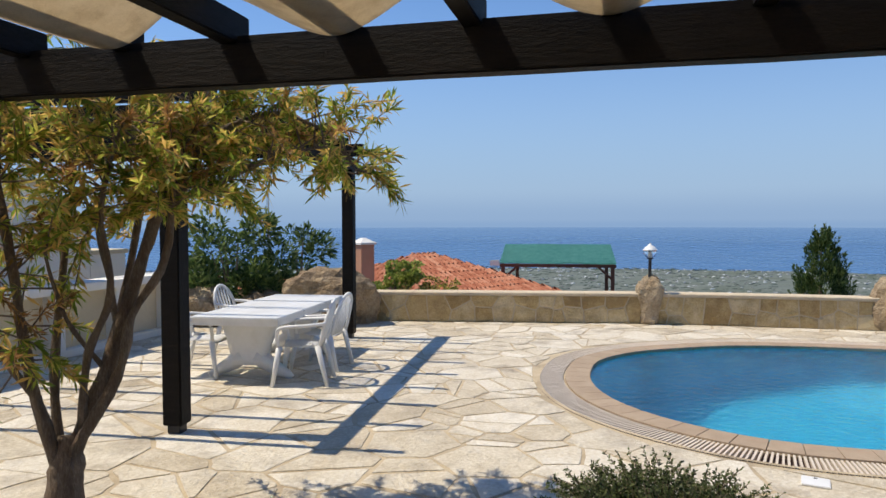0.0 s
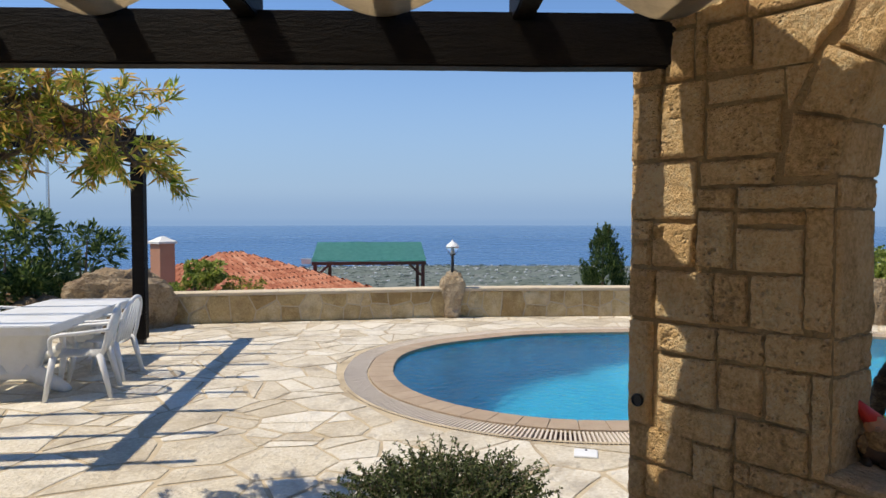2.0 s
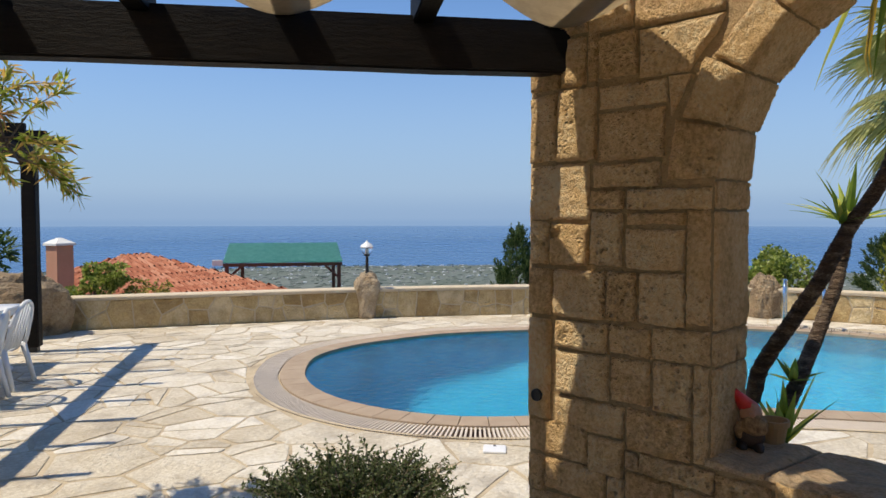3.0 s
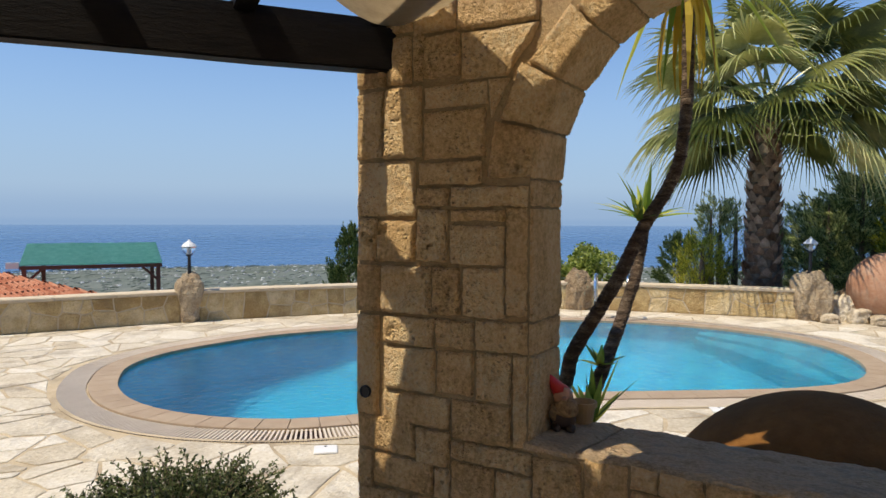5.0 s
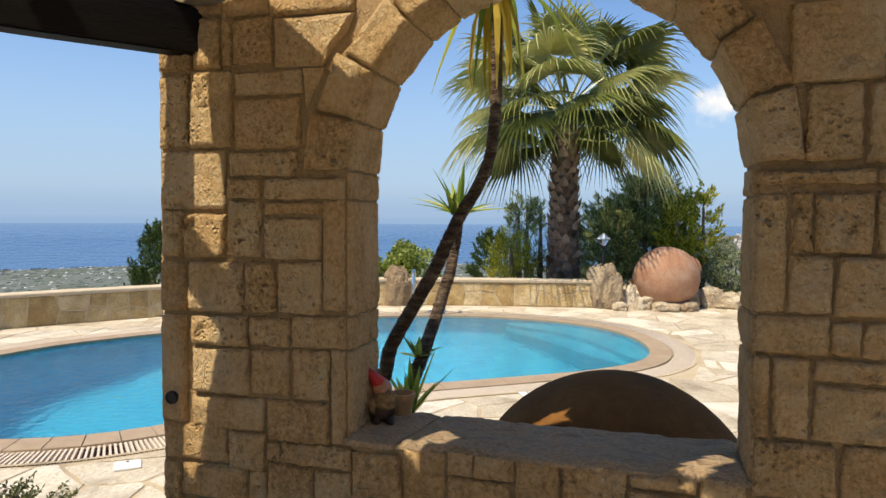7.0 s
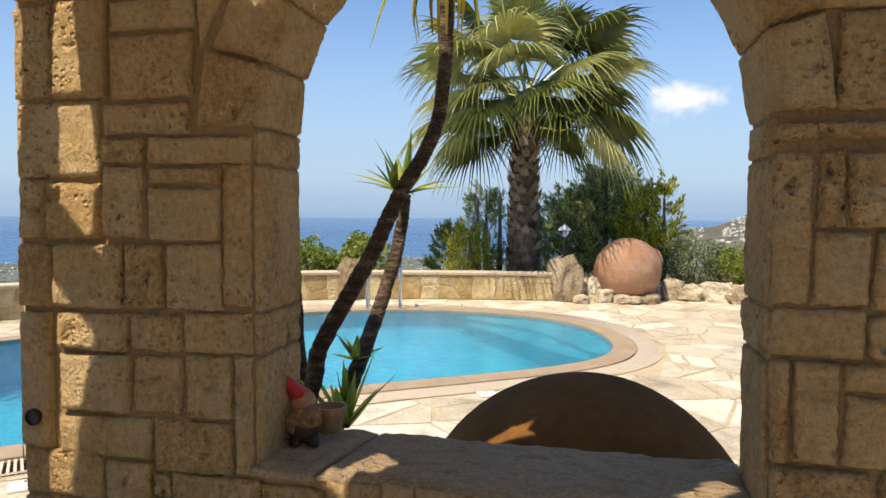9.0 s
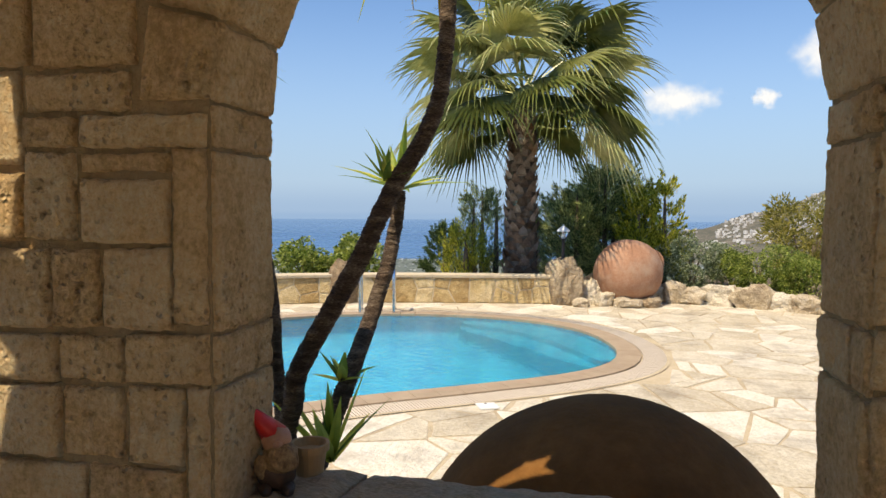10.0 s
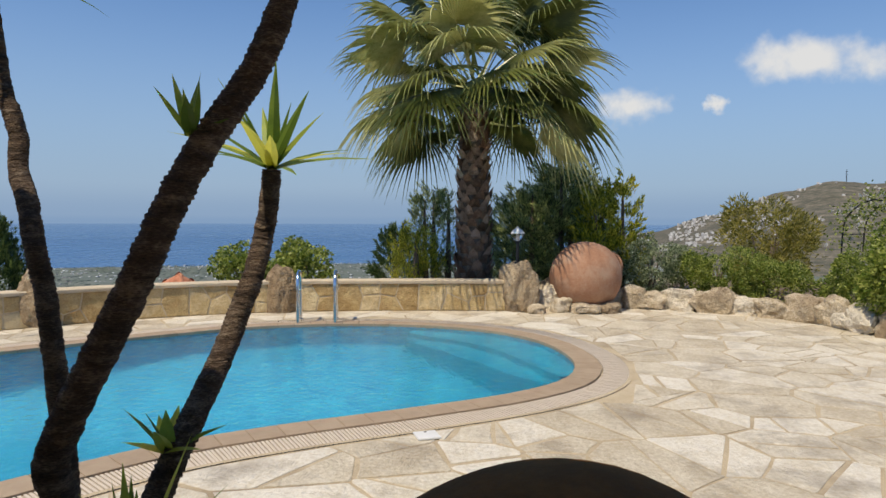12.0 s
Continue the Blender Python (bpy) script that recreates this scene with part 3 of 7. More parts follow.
def build_pool():
    line = resample(POOL, 0.12)
    nrm = outward(line)
    n = len(line)
    pool = thing("swimming_pool", "free-form swimming pool of clear turquoise water", "swimming pool")
    verts, faces = [], []

    def depth(p):
        t = min(1, max(0, (p.x - 10.2) / 2.6))
        return -2.3 + 0.9 * t
    for inset, kind in ((0.02, "top"), (0.0, "low"), (-0.04, "foot")):
        for p, q in zip(line, nrm):
            z = -0.02 if kind == "top" else depth(p) + (0.04 if kind == "low" else 0.0)
            verts.append(p + q * inset + Vector((0, 0, z)))
    c = Vector((9.9, 7.9, 0))
    for s in (0.75, 0.5, 0.25):
        for p in line:
            q = c + (p - c) * s
            verts.append(q + Vector((0, 0, depth(q))))
    verts.append(c + Vector((0, 0, depth(c))))
    for i in range(5):
        for k in range(n):
            faces.append((i * n + k, i * n + (k + 1) % n, (i + 1) * n + (k + 1) % n, (i + 1) * n + k))
    for k in range(n):
        faces.append((5 * n + k, 5 * n + (k + 1) % n, 6 * n))
    ob = raw_object("basin", verts, faces, BASIN)
    ob.parent = pool
    # crescent steps at the shallow end
    for w, z in ((1.0, -0.62), (0.55, -0.32)):
        sel = [k for k in range(n) if line[k].x > 11.3 and line[k].y < 6.4]
        top, low = [], []
        for j, k in enumerate(sel):
            f = math.sin(math.pi * (j + 0.5) / len(sel)) ** 0.4
            top.append((line[k] + nrm[k] * 0.01 + Vector((0, 0, z)), line[k] - nrm[k] * w * f + Vector((0, 0, z))))
        verts = [p for a, b in top for p in (a, b)] + [b - Vector((0, 0, 0.9)) for a, b in top]
        m = len(top)
        faces = [(2 * j, 2 * j + 1, 2 * j + 3, 2 * j + 2) for j in range(m - 1)] + [(2 * j + 1, 2 * m + j, 2 * m + j + 1, 2 * j + 3) for j in range(m - 1)]
        ob = raw_object("step", verts, faces, STEP_MOSAIC)
        ob.parent = pool
    verts = [p + q * 0.012 + Vector((0, 0, -0.022)) for p, q in zip(line, nrm)]
    ob = raw_object("water_surface", verts, [tuple(reversed(range(n)))], WATER)
    ob.visible_shadow = False
    ob.parent = pool
    ob = ring_object("coping_bed", line, -0.005, 0.275, -0.008, JOINT)
    ob.parent = pool
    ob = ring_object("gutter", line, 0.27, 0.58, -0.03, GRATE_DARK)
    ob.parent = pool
    ob = ring_object("gutter_edge", line, 0.535, 0.575, 0.006, JOINT)
    ob.parent = pool
    # coping tiles, each its own piece
    tiles = resample(POOL, 0.23)
    tn = outward(tiles)
    for k in range(len(tiles)):
        a, b = tiles[k], tiles[(k + 1) % len(tiles)]
        na, nb = tn[k], tn[(k + 1) % len(tiles)]
        e = (b - a).normalized() * 0.0025
        corners = [a + e - na * 0.012, b - e - nb * 0.012, b - e + nb * 0.262, a + e + na * 0.262]
        bm = bmesh.new()
        mid = (corners[0] + corners[2]) / 2
        low = [bm.verts.new(p - mid + Vector((0, 0, -0.05))) for p in corners]
        edge = [bm.verts.new(p - mid + Vector((0, 0, 0.010))) for p in corners]
        top = [bm.verts.new((p - mid) * 0.982 + Vector((0, 0, 0.0145))) for p in corners]
        for x, y in ((low, edge), (edge, top)):
            for i in range(4):
                bm.faces.new((x[i], x[(i + 1) % 4], y[(i + 1) % 4], y[i]))
        bm.faces.new(top)
        bmesh.ops.recalc_face_normals(bm, faces=bm.faces[:])
        t = part("coping_tile", bm, POOLTILE, pool)
        t.location = mid
    # overflow grate of narrow slats
    slats = resample(POOL, 0.030)
    sn = outward(slats)
    verts, faces = [], []
    for p, q in zip(slats, sn):
        t = Vector((q.y, -q.x, 0)) * 0.0085
        k = len(verts)
        for z in (-0.02, 0.006):
            verts += [p + q * 0.28 - t + Vector((0, 0, z)), p + q * 0.28 + t + Vector((0, 0, z)), p + q * 0.535 + t + Vector((0, 0, z)), p + q * 0.535 - t + Vector((0, 0, z))]
        faces += [(k + 4, k + 5, k + 6, k + 7), (k, k + 1, k + 5, k + 4), (k + 2, k + 3, k + 7, k + 6), (k + 1, k + 2, k + 6, k + 5), (k + 3, k, k + 4, k + 7)]
    ob = raw_object("grate_slats", verts, faces, GRATE)
    ob.parent = pool
    tagged(ob, "pale overflow grate of narrow slats", kind="stuff")


def build_ladder():
    lad = thing("pool_ladder", "chrome pool ladder with two curved handrails", "ladder", m=Matrix.Translation((13.75, 7.72, 0)) @ Matrix.Rotation(radians(195), 4, "Z"))
    for s in (-0.27, 0.27):
        bm = bmesh.new()
        add_tube(bm, smooth_line([(-0.38, s, 0.0), (-0.38, s, 0.62), (-0.28, s, 0.74), (-0.12, s, 0.74), (0.0, s, 0.6), (0.03, s, 0.1), (0.05, s, -0.9)], 6), 0.027, 10)
        part("handrail", bm, STEEL, lad, smooth=True)
        bm = bmesh.new()
        add_lathe(bm, [(0.05, 0.0), (0.05, 0.012), (0.025, 0.02)], 14, (-0.38, s, 0.012))
        part("base_flange", bm, STEEL, lad)
    for z in (-0.25, -0.5, -0.75):
        bm = bmesh.new()
        add_box(bm, (0.04, 0, z), (0.08, 0.54, 0.03), bevel=0.006)
        part("rung", bm, STEEL, lad)


build_pool()
build_ladder()


# ---- low terrace wall ----
WALL_LINE = smooth_line([Vector((x, y, 0)) for x, y in (
    (5.64, 15.75), (7.76, 14.66), (9.85, 13.55), (11.70, 12.30), (13.05, 11.20), (14.08, 10.05), (14.82, 8.75), (15.25, 7.30), (15.52, 6.00), (15.68, 5.00))], 10)


def line_frames(line):
    acc = [0.0]
    for a, b in zip(line, line[1:]):
        acc.append(acc[-1] + (b - a).length)

    def at(s):
        s = min(max(s, 0), acc[-1] - 1e-6)
        i = max(k for k in range(len(acc) - 1) if acc[k] <= s)
        t = (s - acc[i]) / (acc[i + 1] - acc[i])
        d = (line[i + 1] - line[i]).normalized()
        return line[i].lerp(line[i + 1], t), d, Vector((d.y, -d.x, 0))
    return at, acc[-1]


def stone_mesh(poly, thick, rng, rough=0.006, inset=0.012, grid=True):
    """A hewn stone on a flat polygon (x, y), its face towards +z: sides, a worn rim and an uneven face."""
    bm = bmesh.new()
    c = sum((Vector(p) for p in poly), Vector((0, 0))) / len(poly)
    fine = []
    for a, b in zip(poly, poly[1:] + poly[:1]):
        a, b = Vector(a), Vector(b)
        fine += [a, a.lerp(b, 0.5) + (c - a.lerp(b, 0.5)) * rng.uniform(-0.01, 0.03)] if grid else [a]
    rings = []
    for k, z in ((0.0, 0.0), (0.0, thick * 0.72), (1.0, thick)):
        ring = []
        for p in fine:
            d = c - p
            q = p + d.normalized() * min(inset * k * rng.uniform(0.7, 1.5), d.length * 0.4)
            ring.append(bm.verts.new((q.x, q.y, z + (rng.uniform(-rough, rough) if k else 0))))
        rings.append(ring)
    n = len(fine)
    for a, b in zip(rings, rings[1:]):
        for k in range(n):
            bm.faces.new((a[k], a[(k + 1) % n], b[(k + 1) % n], b[k]))
    mid = bm.verts.new((c.x, c.y, thick + rng.uniform(-rough, rough)))
    for k in range(n):
        bm.faces.new((rings[-1][k], rings[-1][(k + 1) % n], mid))
    return bm


def clip_poly(poly, p, n):
    """The part of a polygon on the side of the line through p to which n points."""
    out = []
    for a, b in zip(poly, poly[1:] + poly[:1]):
        da, db = (a - p).dot(n), (b - p).dot(n)
        if da >= 0:
            out.append(a)
        if da * db < 0:
            out.append(a + (b - a) * (da / (da - db)))
    return out


def build_low_wall():
    at, total = line_frames(WALL_LINE)
    wall = thing("wall_terrace", "low curved wall of honey-coloured stone slabs", "wall", kind="structure")
    n = 90
    verts, faces = [], []
    for k in range(n + 1):
        p, d, q = at(total * k / n)
        o = -q
        for dd, z in ((0, 0), (0, 0.46), (0.28, 0.46), (0.28, -3.2)):
            verts.append(p + o * dd + Vector((0, 0, z)))
    for k in range(n):
        for j in range(3):
            faces.append((4 * k + j, 4 * (k + 1) + j, 4 * (k + 1) + j + 1, 4 * k + j + 1))
    faces += [(0, 1, 2, 3), tuple(4 * n + j for j in (3, 2, 1, 0))]
    core = raw_object("wall_core", verts, faces, MORTAR_PALE)
    core.parent = wall
    # coping slabs
    s = 0.0
    rng = random.Random(21)
    while s < total - 0.1:
        w = min(rng.uniform(0.7, 1.1), total - s)
        bm = bmesh.new()
        vs = []
        for e in (s + 0.002, s + w * 0.5, s + w - 0.002):
            p, d, q = at(e)
            for dd, z in ((-0.035, 0.462), (-0.04, 0.505), (-0.025, 0.52), (0.30, 0.52), (0.315, 0.505), (0.315, 0.462)):
                vs.append(bm.verts.new(p - q * dd + Vector((0, 0, z + rng.uniform(-0.002, 0.002)))))
        for i in range(2):
            for j in range(6):
                bm.faces.new((vs[i * 6 + j], vs[(i + 1) * 6 + j], vs[(i + 1) * 6 + (j + 1) % 6], vs[i * 6 + (j + 1) % 6]))
        bm.faces.new(vs[:6])
        bm.faces.new(vs[12:])
        bmesh.ops.recalc_face_normals(bm, faces=bm.faces[:])
        part("coping_slab", bm, COPING, wall)
        s += w
    # irregular slabs of stone on the face
    sites = []
    s = 0.1
    while s < total:
        if rng.random() < 0.3:
            sites.append((Vector((s, rng.uniform(0.18, 0.28))), rng.uniform(0.0, 0.02)))
            s += rng.uniform(0.30, 0.5)
        else:
            cut = rng.uniform(-0.06, 0.06)
            sites.append((Vector((s + rng.uniform(-0.08, 0.08), 0.12 + cut)), rng.uniform(-0.012, 0.012)))
            sites.append((Vector((s + rng.uniform(-0.1, 0.1), 0.35 + cut)), rng.uniform(-0.012, 0.012)))
            s += rng.uniform(0.24, 0.40)
    for p, w in sites:
        poly = [Vector((max(p.x - 0.5, 0.01), 0.006)), Vector((min(p.x + 0.5, total - 0.01), 0.006)), Vector((min(p.x + 0.5, total - 0.01), 0.452)), Vector((max(p.x - 0.5, 0.01), 0.452))]
        for q, w2 in sites:
            d = q - p
            if 0 < d.length < 0.9:
                share = min(0.7, max(0.3, 0.5 + (w - w2) / (2 * d.length_squared)))
                poly = clip_poly(poly, p + d * share - d.normalized() * 0.011, -d.normalized())
                if len(poly) < 3:
                    break
        if len(poly) < 3:
            continue
        mid = sum(poly, Vector((0, 0))) / len(poly)
        bm = stone_mesh([tuple(v - mid) for v in poly], 0.02, rng, 0.004, 0.014)
        o, d, q = at(mid.x)
        ob = part("stone", bm, WALLSTONE, wall)
        ob.matrix_world = Matrix.Translation(o + Vector((0, 0, mid.y)) - q * 0.006) @ Matrix((d, Vector((0, 0, 1)), q)).transposed().to_4x4()


build_low_wall()


# ---- stone arch wall ----
FACE, BACK, ARCH_Y, ARCH_R, SPRING = 4.715, 5.005, 4.526, 0.682, 1.855
WALL_Y0, WALL_Y1, WALL_TOP, SILL_Z = 1.2, 5.985, 2.86, 0.86
SILL_TOP = 0.89


def hewn_block(poly, thick, rng):
    """A four-sided hewn block, its face towards +z: ragged edges, a rounded rim, an uneven face and a few deep pits."""
    a, b, c, d = [Vector(p) for p in poly]
    off = Vector((rng.uniform(-50, 50), rng.uniform(-50, 50), rng.uniform(-50, 50)))
    w, h = ((b - a).length + (c - d).length) / 2, ((d - a).length + (c - b).length) / 2
    step = 0.014

    def cuts(size):
        e = min(0.2, 0.008 / size)
        n = max(3, min(24, round(size / step)))
        return [0.0, e] + [e + (1 - 2 * e) * k / n for k in range(1, n)] + [1 - e, 1.0]
    us, vs = cuts(w), cuts(h)
    swell, grain = rng.uniform(0.004, 0.010), rng.uniform(0.002, 0.006)
    tilt = (rng.uniform(-0.005, 0.005), rng.uniform(-0.005, 0.005))
    pits = [(rng.uniform(0.15, 0.85), rng.uniform(0.15, 0.85), rng.uniform(0.010, 0.021), rng.uniform(0.014, 0.026)) for _ in range(rng.choice((0, 0, 1, 1, 2, 3)))]
    bm = bmesh.new()
    grid = []
    for i, u in enumerate(us):
        row = []
        for j, v in enumerate(vs):
            p = (a * (1 - u) + b * u) * (1 - v) + (d * (1 - u) + c * u) * v
            q = Vector((p.x, p.y, 0))
            z = thick + swell * noise.noise(q * 11 + off) + grain * noise.noise(q * 55 + off) - 0.004 * max(0, noise.noise(q * 24 + off)) + tilt[0] * (u - 0.5) + tilt[1] * (v - 0.5)
            for pu, pv, r, deep in pits:
                k = math.hypot((u - pu) * w, (v - pv) * h * 1.3) / r
                if k < 1:
                    z -= deep * (1 - k * k)
            if i in (0, len(us) - 1) or j in (0, len(vs) - 1):
                z = thick * 0.62 + 0.004 * noise.noise(q * 30 + off)
                p = p + Vector((noise.noise(q * 40 + off), noise.noise(q * 40 - off))) * 0.006
            row.append(bm.verts.new((p.x, p.y, z)))
        grid.append(row)
    nu, nv = len(us), len(vs)
    for i in range(nu - 1):
        for j in range(nv - 1):
            bm.faces.new((grid[i][j], grid[i + 1][j], grid[i + 1][j + 1], grid[i][j + 1]))
    rim = [grid[i][0] for i in range(nu)] + [grid[-1][j] for j in range(1, nv)] + [grid[i][-1] for i in range(nu - 2, -1, -1)] + [grid[0][j] for j in range(nv - 2, 0, -1)]
    low = [bm.verts.new((p.co.x, p.co.y, 0)) for p in rim]
    for k in range(len(rim)):
        q = (k + 1) % len(rim)
        bm.faces.new((rim[q], rim[k], low[k], low[q]))
    bmesh.ops.recalc_face_normals(bm, faces=bm.faces[:])
    return bm


def place_stone(parent, poly, origin, u, v, n, thick, rng, rough=0.006, inset=0.016, name="stone", mat=None):
    mid = sum((Vector(p) for p in poly), Vector((0, 0))) / len(poly)
    flat = [tuple(Vector(p) - mid) for p in poly]
    hewn = len(poly) == 4
    bm = hewn_block(flat, thick, rng) if hewn else stone_mesh(flat, thick, rng, rough, inset)
    ob = part(name, bm, mat or SANDSTONE, parent, smooth=hewn)
    o = Vector(origin) + Vector(u) * mid.x + Vector(v) * mid.y
    ob.matrix_world = Matrix.Translation(o) @ Matrix((Vector(u), Vector(v), Vector(n))).transposed().to_4x4()
    return ob


def build_arch_wall():
    wall = thing("wall_arch", "rough ashlar sandstone wall with an arched window opening", "wall", kind="structure")
    # mortar core with the arched opening
    hole = [(ARCH_Y - ARCH_R, SILL_Z)] + [(ARCH_Y - ARCH_R * math.cos(math.pi * k / 24), SPRING + ARCH_R * math.sin(math.pi * k / 24)) for k in range(25)] + [(ARCH_Y + ARCH_R, SILL_Z)]
    bm = bmesh.new()

    def quad(pts):
        bm.faces.new([bm.verts.new(p) for p in pts])
    for x in (FACE, BACK):
        quad([(x, WALL_Y0, 0), (x, WALL_Y1, 0), (x, WALL_Y1, SILL_Z), (x, WALL_Y0, SILL_Z)])
        quad([(x, WALL_Y0, SILL_Z), (x, ARCH_Y - ARCH_R, SILL_Z), (x, ARCH_Y - ARCH_R, WALL_TOP), (x, WALL_Y0, WALL_TOP)])
        quad([(x, ARCH_Y + ARCH_R, SILL_Z), (x, WALL_Y1, SILL_Z), (x, WALL_Y1, WALL_TOP), (x, ARCH_Y + ARCH_R, WALL_TOP)])
        arc = hole[1:-1]
        for (y0, z0), (y1, z1) in zip(arc, arc[1:]):
            quad([(x, y0, z0), (x, y1, z1), (x, y1, WALL_TOP), (x, y0, WALL_TOP)])
    for (y0, z0), (y1, z1) in zip(hole, hole[1:] + hole[:1]):
        quad([(FACE, y0, z0), (FACE, y1, z1), (BACK, y1, z1), (BACK, y0, z0)])
    for y in (WALL_Y0, WALL_Y1):
        quad([(FACE, y, 0), (BACK, y, 0), (BACK, y, WALL_TOP), (FACE, y, WALL_TOP)])
    quad([(FACE, WALL_Y0, WALL_TOP), (FACE, WALL_Y1, WALL_TOP), (BACK, WALL_Y1, WALL_TOP), (BACK, WALL_Y0, WALL_TOP)])
    bmesh.ops.remove_doubles(bm, verts=bm.verts[:], dist=1e-4)
    bmesh.ops.recalc_face_normals(bm, faces=bm.faces[:])
    part("wall_core", bm, MORTAR, wall)
    rng = random.Random(4)
    # face towards the covered terrace: u runs to -y, v up, n to -x
    face = ((FACE + 0.004, 0, 0), (0, -1, 0), (0, 0, 1), (-1, 0, 0))
    outer = ((BACK - 0.004, 0, 0), (0, 1, 0), (0, 0, 1), (1, 0, 0))

    def block(z0, z1, *ys, thick=0.027):
        for a, b in zip(ys, ys[1:]):
            j = [rng.uniform(-0.004, 0.004) for _ in range(8)]
            g = 0.005 if len(ys) > 2 else 0.0
            poly = [(-a + g + j[0], z0 + g + j[1]), (-b - g + j[2], z0 + g + j[3]), (-b - g + j[4], z1 - g + j[5]), (-a + g + j[6], z1 - g + j[7])]
            place_stone(wall, poly, *face, thick * rng.uniform(0.8, 1.3), rng)

    # the pillar, course by course
    block(2.62, 2.84, 5.985, 5.72, 5.45, 5.1)
    block(2.448, 2.600, 5.985, 5.890)
    block(2.448, 2.600, 5.883, 5.719)
    block(2.433, 2.600, 5.707, 5.518)
    block(2.418, 2.600, 5.505, 5.173, thick=0.036)
    block(2.243, 2.431, 5.985, 5.848)
    block(2.243, 2.431, 5.836, 5.723)
    block(2.253, 2.429, 5.711, 5.669)
    block(2.253, 2.414, 5.656, 5.501)
    block(1.955, 2.224, 5.985, 5.859)
    block(1.947, 2.229, 5.844, 5.675, thick=0.036)
    block(2.140, 2.224, 5.652, 5.385)
    block(1.941, 2.118, 5.656, 5.389)
    block(1.716, 1.936, 5.985, 5.702)
    block(1.842, 1.929, 5.679, 5.406)
    block(1.759, 1.826, 5.690, 5.551)
    block(1.754, 1.829, 5.532, 5.212)
    block(1.531, 1.706, 5.985, 5.896)
    block(1.534, 1.700, 5.876, 5.704)
    block(1.538, 1.742, 5.687, 5.552)
    block(1.700, 1.738, 5.533, 5.306)
    block(1.531, 1.680, 5.534, 5.310)
    block(1.347, 1.748, 5.294, 5.212)
    block(1.323, 1.510, 5.985, 5.872)
    block(1.326, 1.514, 5.859, 5.626)
    block(1.333, 1.518, 5.612, 5.497)
    block(1.331, 1.521, 5.483, 5.306)
    block(0.889, 1.300, 5.985, 5.886)
    block(1.196, 1.309, 5.851, 5.611)
    block(1.207, 1.312, 5.598, 5.433)
    block(1.210, 1.321, 5.419, 5.212)
    block(1.012, 1.184, 5.843, 5.609)
    block(1.022, 1.192, 5.597, 5.434)
    block(1.018, 1.198, 5.418, 5.274)
    block(0.863, 1.204, 5.262, 5.212)
    block(0.877, 0.999, 5.849, 5.540)
    block(0.851, 1.005, 5.524, 5.278)
    block(0.741, 0.881, 5.985, 5.700)
    block(0.727, 0.866, 5.689, 5.542)
    block(0.776, 0.841, 5.530, 5.478)
    block(0.767, 0.846, 5.469, 5.192)
    block(0.579, 0.728, 5.985, 5.910)
    block(0.601, 0.728, 5.900, 5.615)
    block(0.595, 0.715, 5.608, 5.535)
    block(0.595, 0.760, 5.526, 5.343)
    block(0.595, 0.755, 5.332, 5.190)
    block(0.40, 0.585, 5.985, 5.72, 5.40, 5.19)
    block(0.20, 0.39, 5.985, 5.80, 5.52, 5.19)
    block(0.01, 0.19, 5.985, 5.65, 5.42, 5.19)
    # stones that fit in beside the arch ring
    place_stone(wall, [(-5.487, 2.236), (-5.300, 2.232), (-5.262, 2.285), (-5.205, 2.345), (-5.175, 2.408), (-5.487, 2.408)], *face, 0.027, rng)
    place_stone(wall, [(-5.362, 2.085), (-5.288, 2.222), (-5.374, 2.225)], *face, 0.022, rng)

    def free(y0, y1, z0, z1):
        """Whether the block stays clear of the arch ring."""
        for y in (y0, (y0 + y1) / 2, y1):
            for z in (z0, (z0 + z1) / 2, z1):
                if z > SPRING and math.hypot(y - ARCH_Y, z - SPRING) < ARCH_R + 0.255:
                    return False
        return True

    def courses(ya, yb, za, zb, low=0.1, high=0.21):
        z = za
        while z < zb - 0.05:
            h = min(rng.uniform(low, high), zb - z)
            if zb - z - h < 0.07:
                h = zb - z
            y = yb
            while y > ya + 0.02:
                w = min(rng.uniform(0.12, 0.34), y - ya)
                if y - w - ya < 0.08:
                    w = y - ya
                if free(y - w, y, z, z + h):
                    if h > 0.16 and rng.random() < 0.25:
                        k = rng.uniform(0.35, 0.65)
                        block(z + 0.007, z + h * k - 0.006, y - 0.007, y - w + 0.007)
                        block(z + h * k + 0.006, z + h - 0.007, y - 0.007, y - w + 0.007)
                    else:
                        block(z + 0.007, z + h - 0.007, y - 0.007, y - w + 0.007)
                y -= w
            z += h

    # wall below the sill and on the far side of the opening
    block(0.682, 0.835, 5.181, 5.001)
    block(0.600, 0.868, 4.986, 4.835)
    block(0.793, 0.868, 4.825, 4.736)
    block(0.793, 0.868, 4.728, 4.591)
    block(0.600, 0.783, 4.824, 4.604)
    block(0.600, 0.868, 4.582, 4.441)
    block(0.600, 0.868, 4.430, 4.223)
    block(0.819, 0.868, 4.210, 4.014)
    block(0.600, 0.808, 4.210, 3.990)
    block(0.700, 0.868, 3.997, 3.862)
    block(0.600, 0.672, 5.181, 5.001)
    block(0.600, 0.690, 3.980, 3.862)
    courses(3.85, 5.19, 0.0, 0.59)
    block(1.409, 1.764, 3.848, 3.771)
    block(1.591, 1.766, 3.756, 3.701)
    block(1.593, 1.765, 3.689, 3.546)
    block(1.590, 1.768, 3.532, 3.42)
    block(1.405, 1.577, 3.760, 3.647)
    block(1.403, 1.580, 3.636, 3.42)
    block(1.283, 1.394, 3.848, 3.651)
    block(1.288, 1.380, 3.641, 3.566)
    block(1.282, 1.385, 3.550, 3.42)
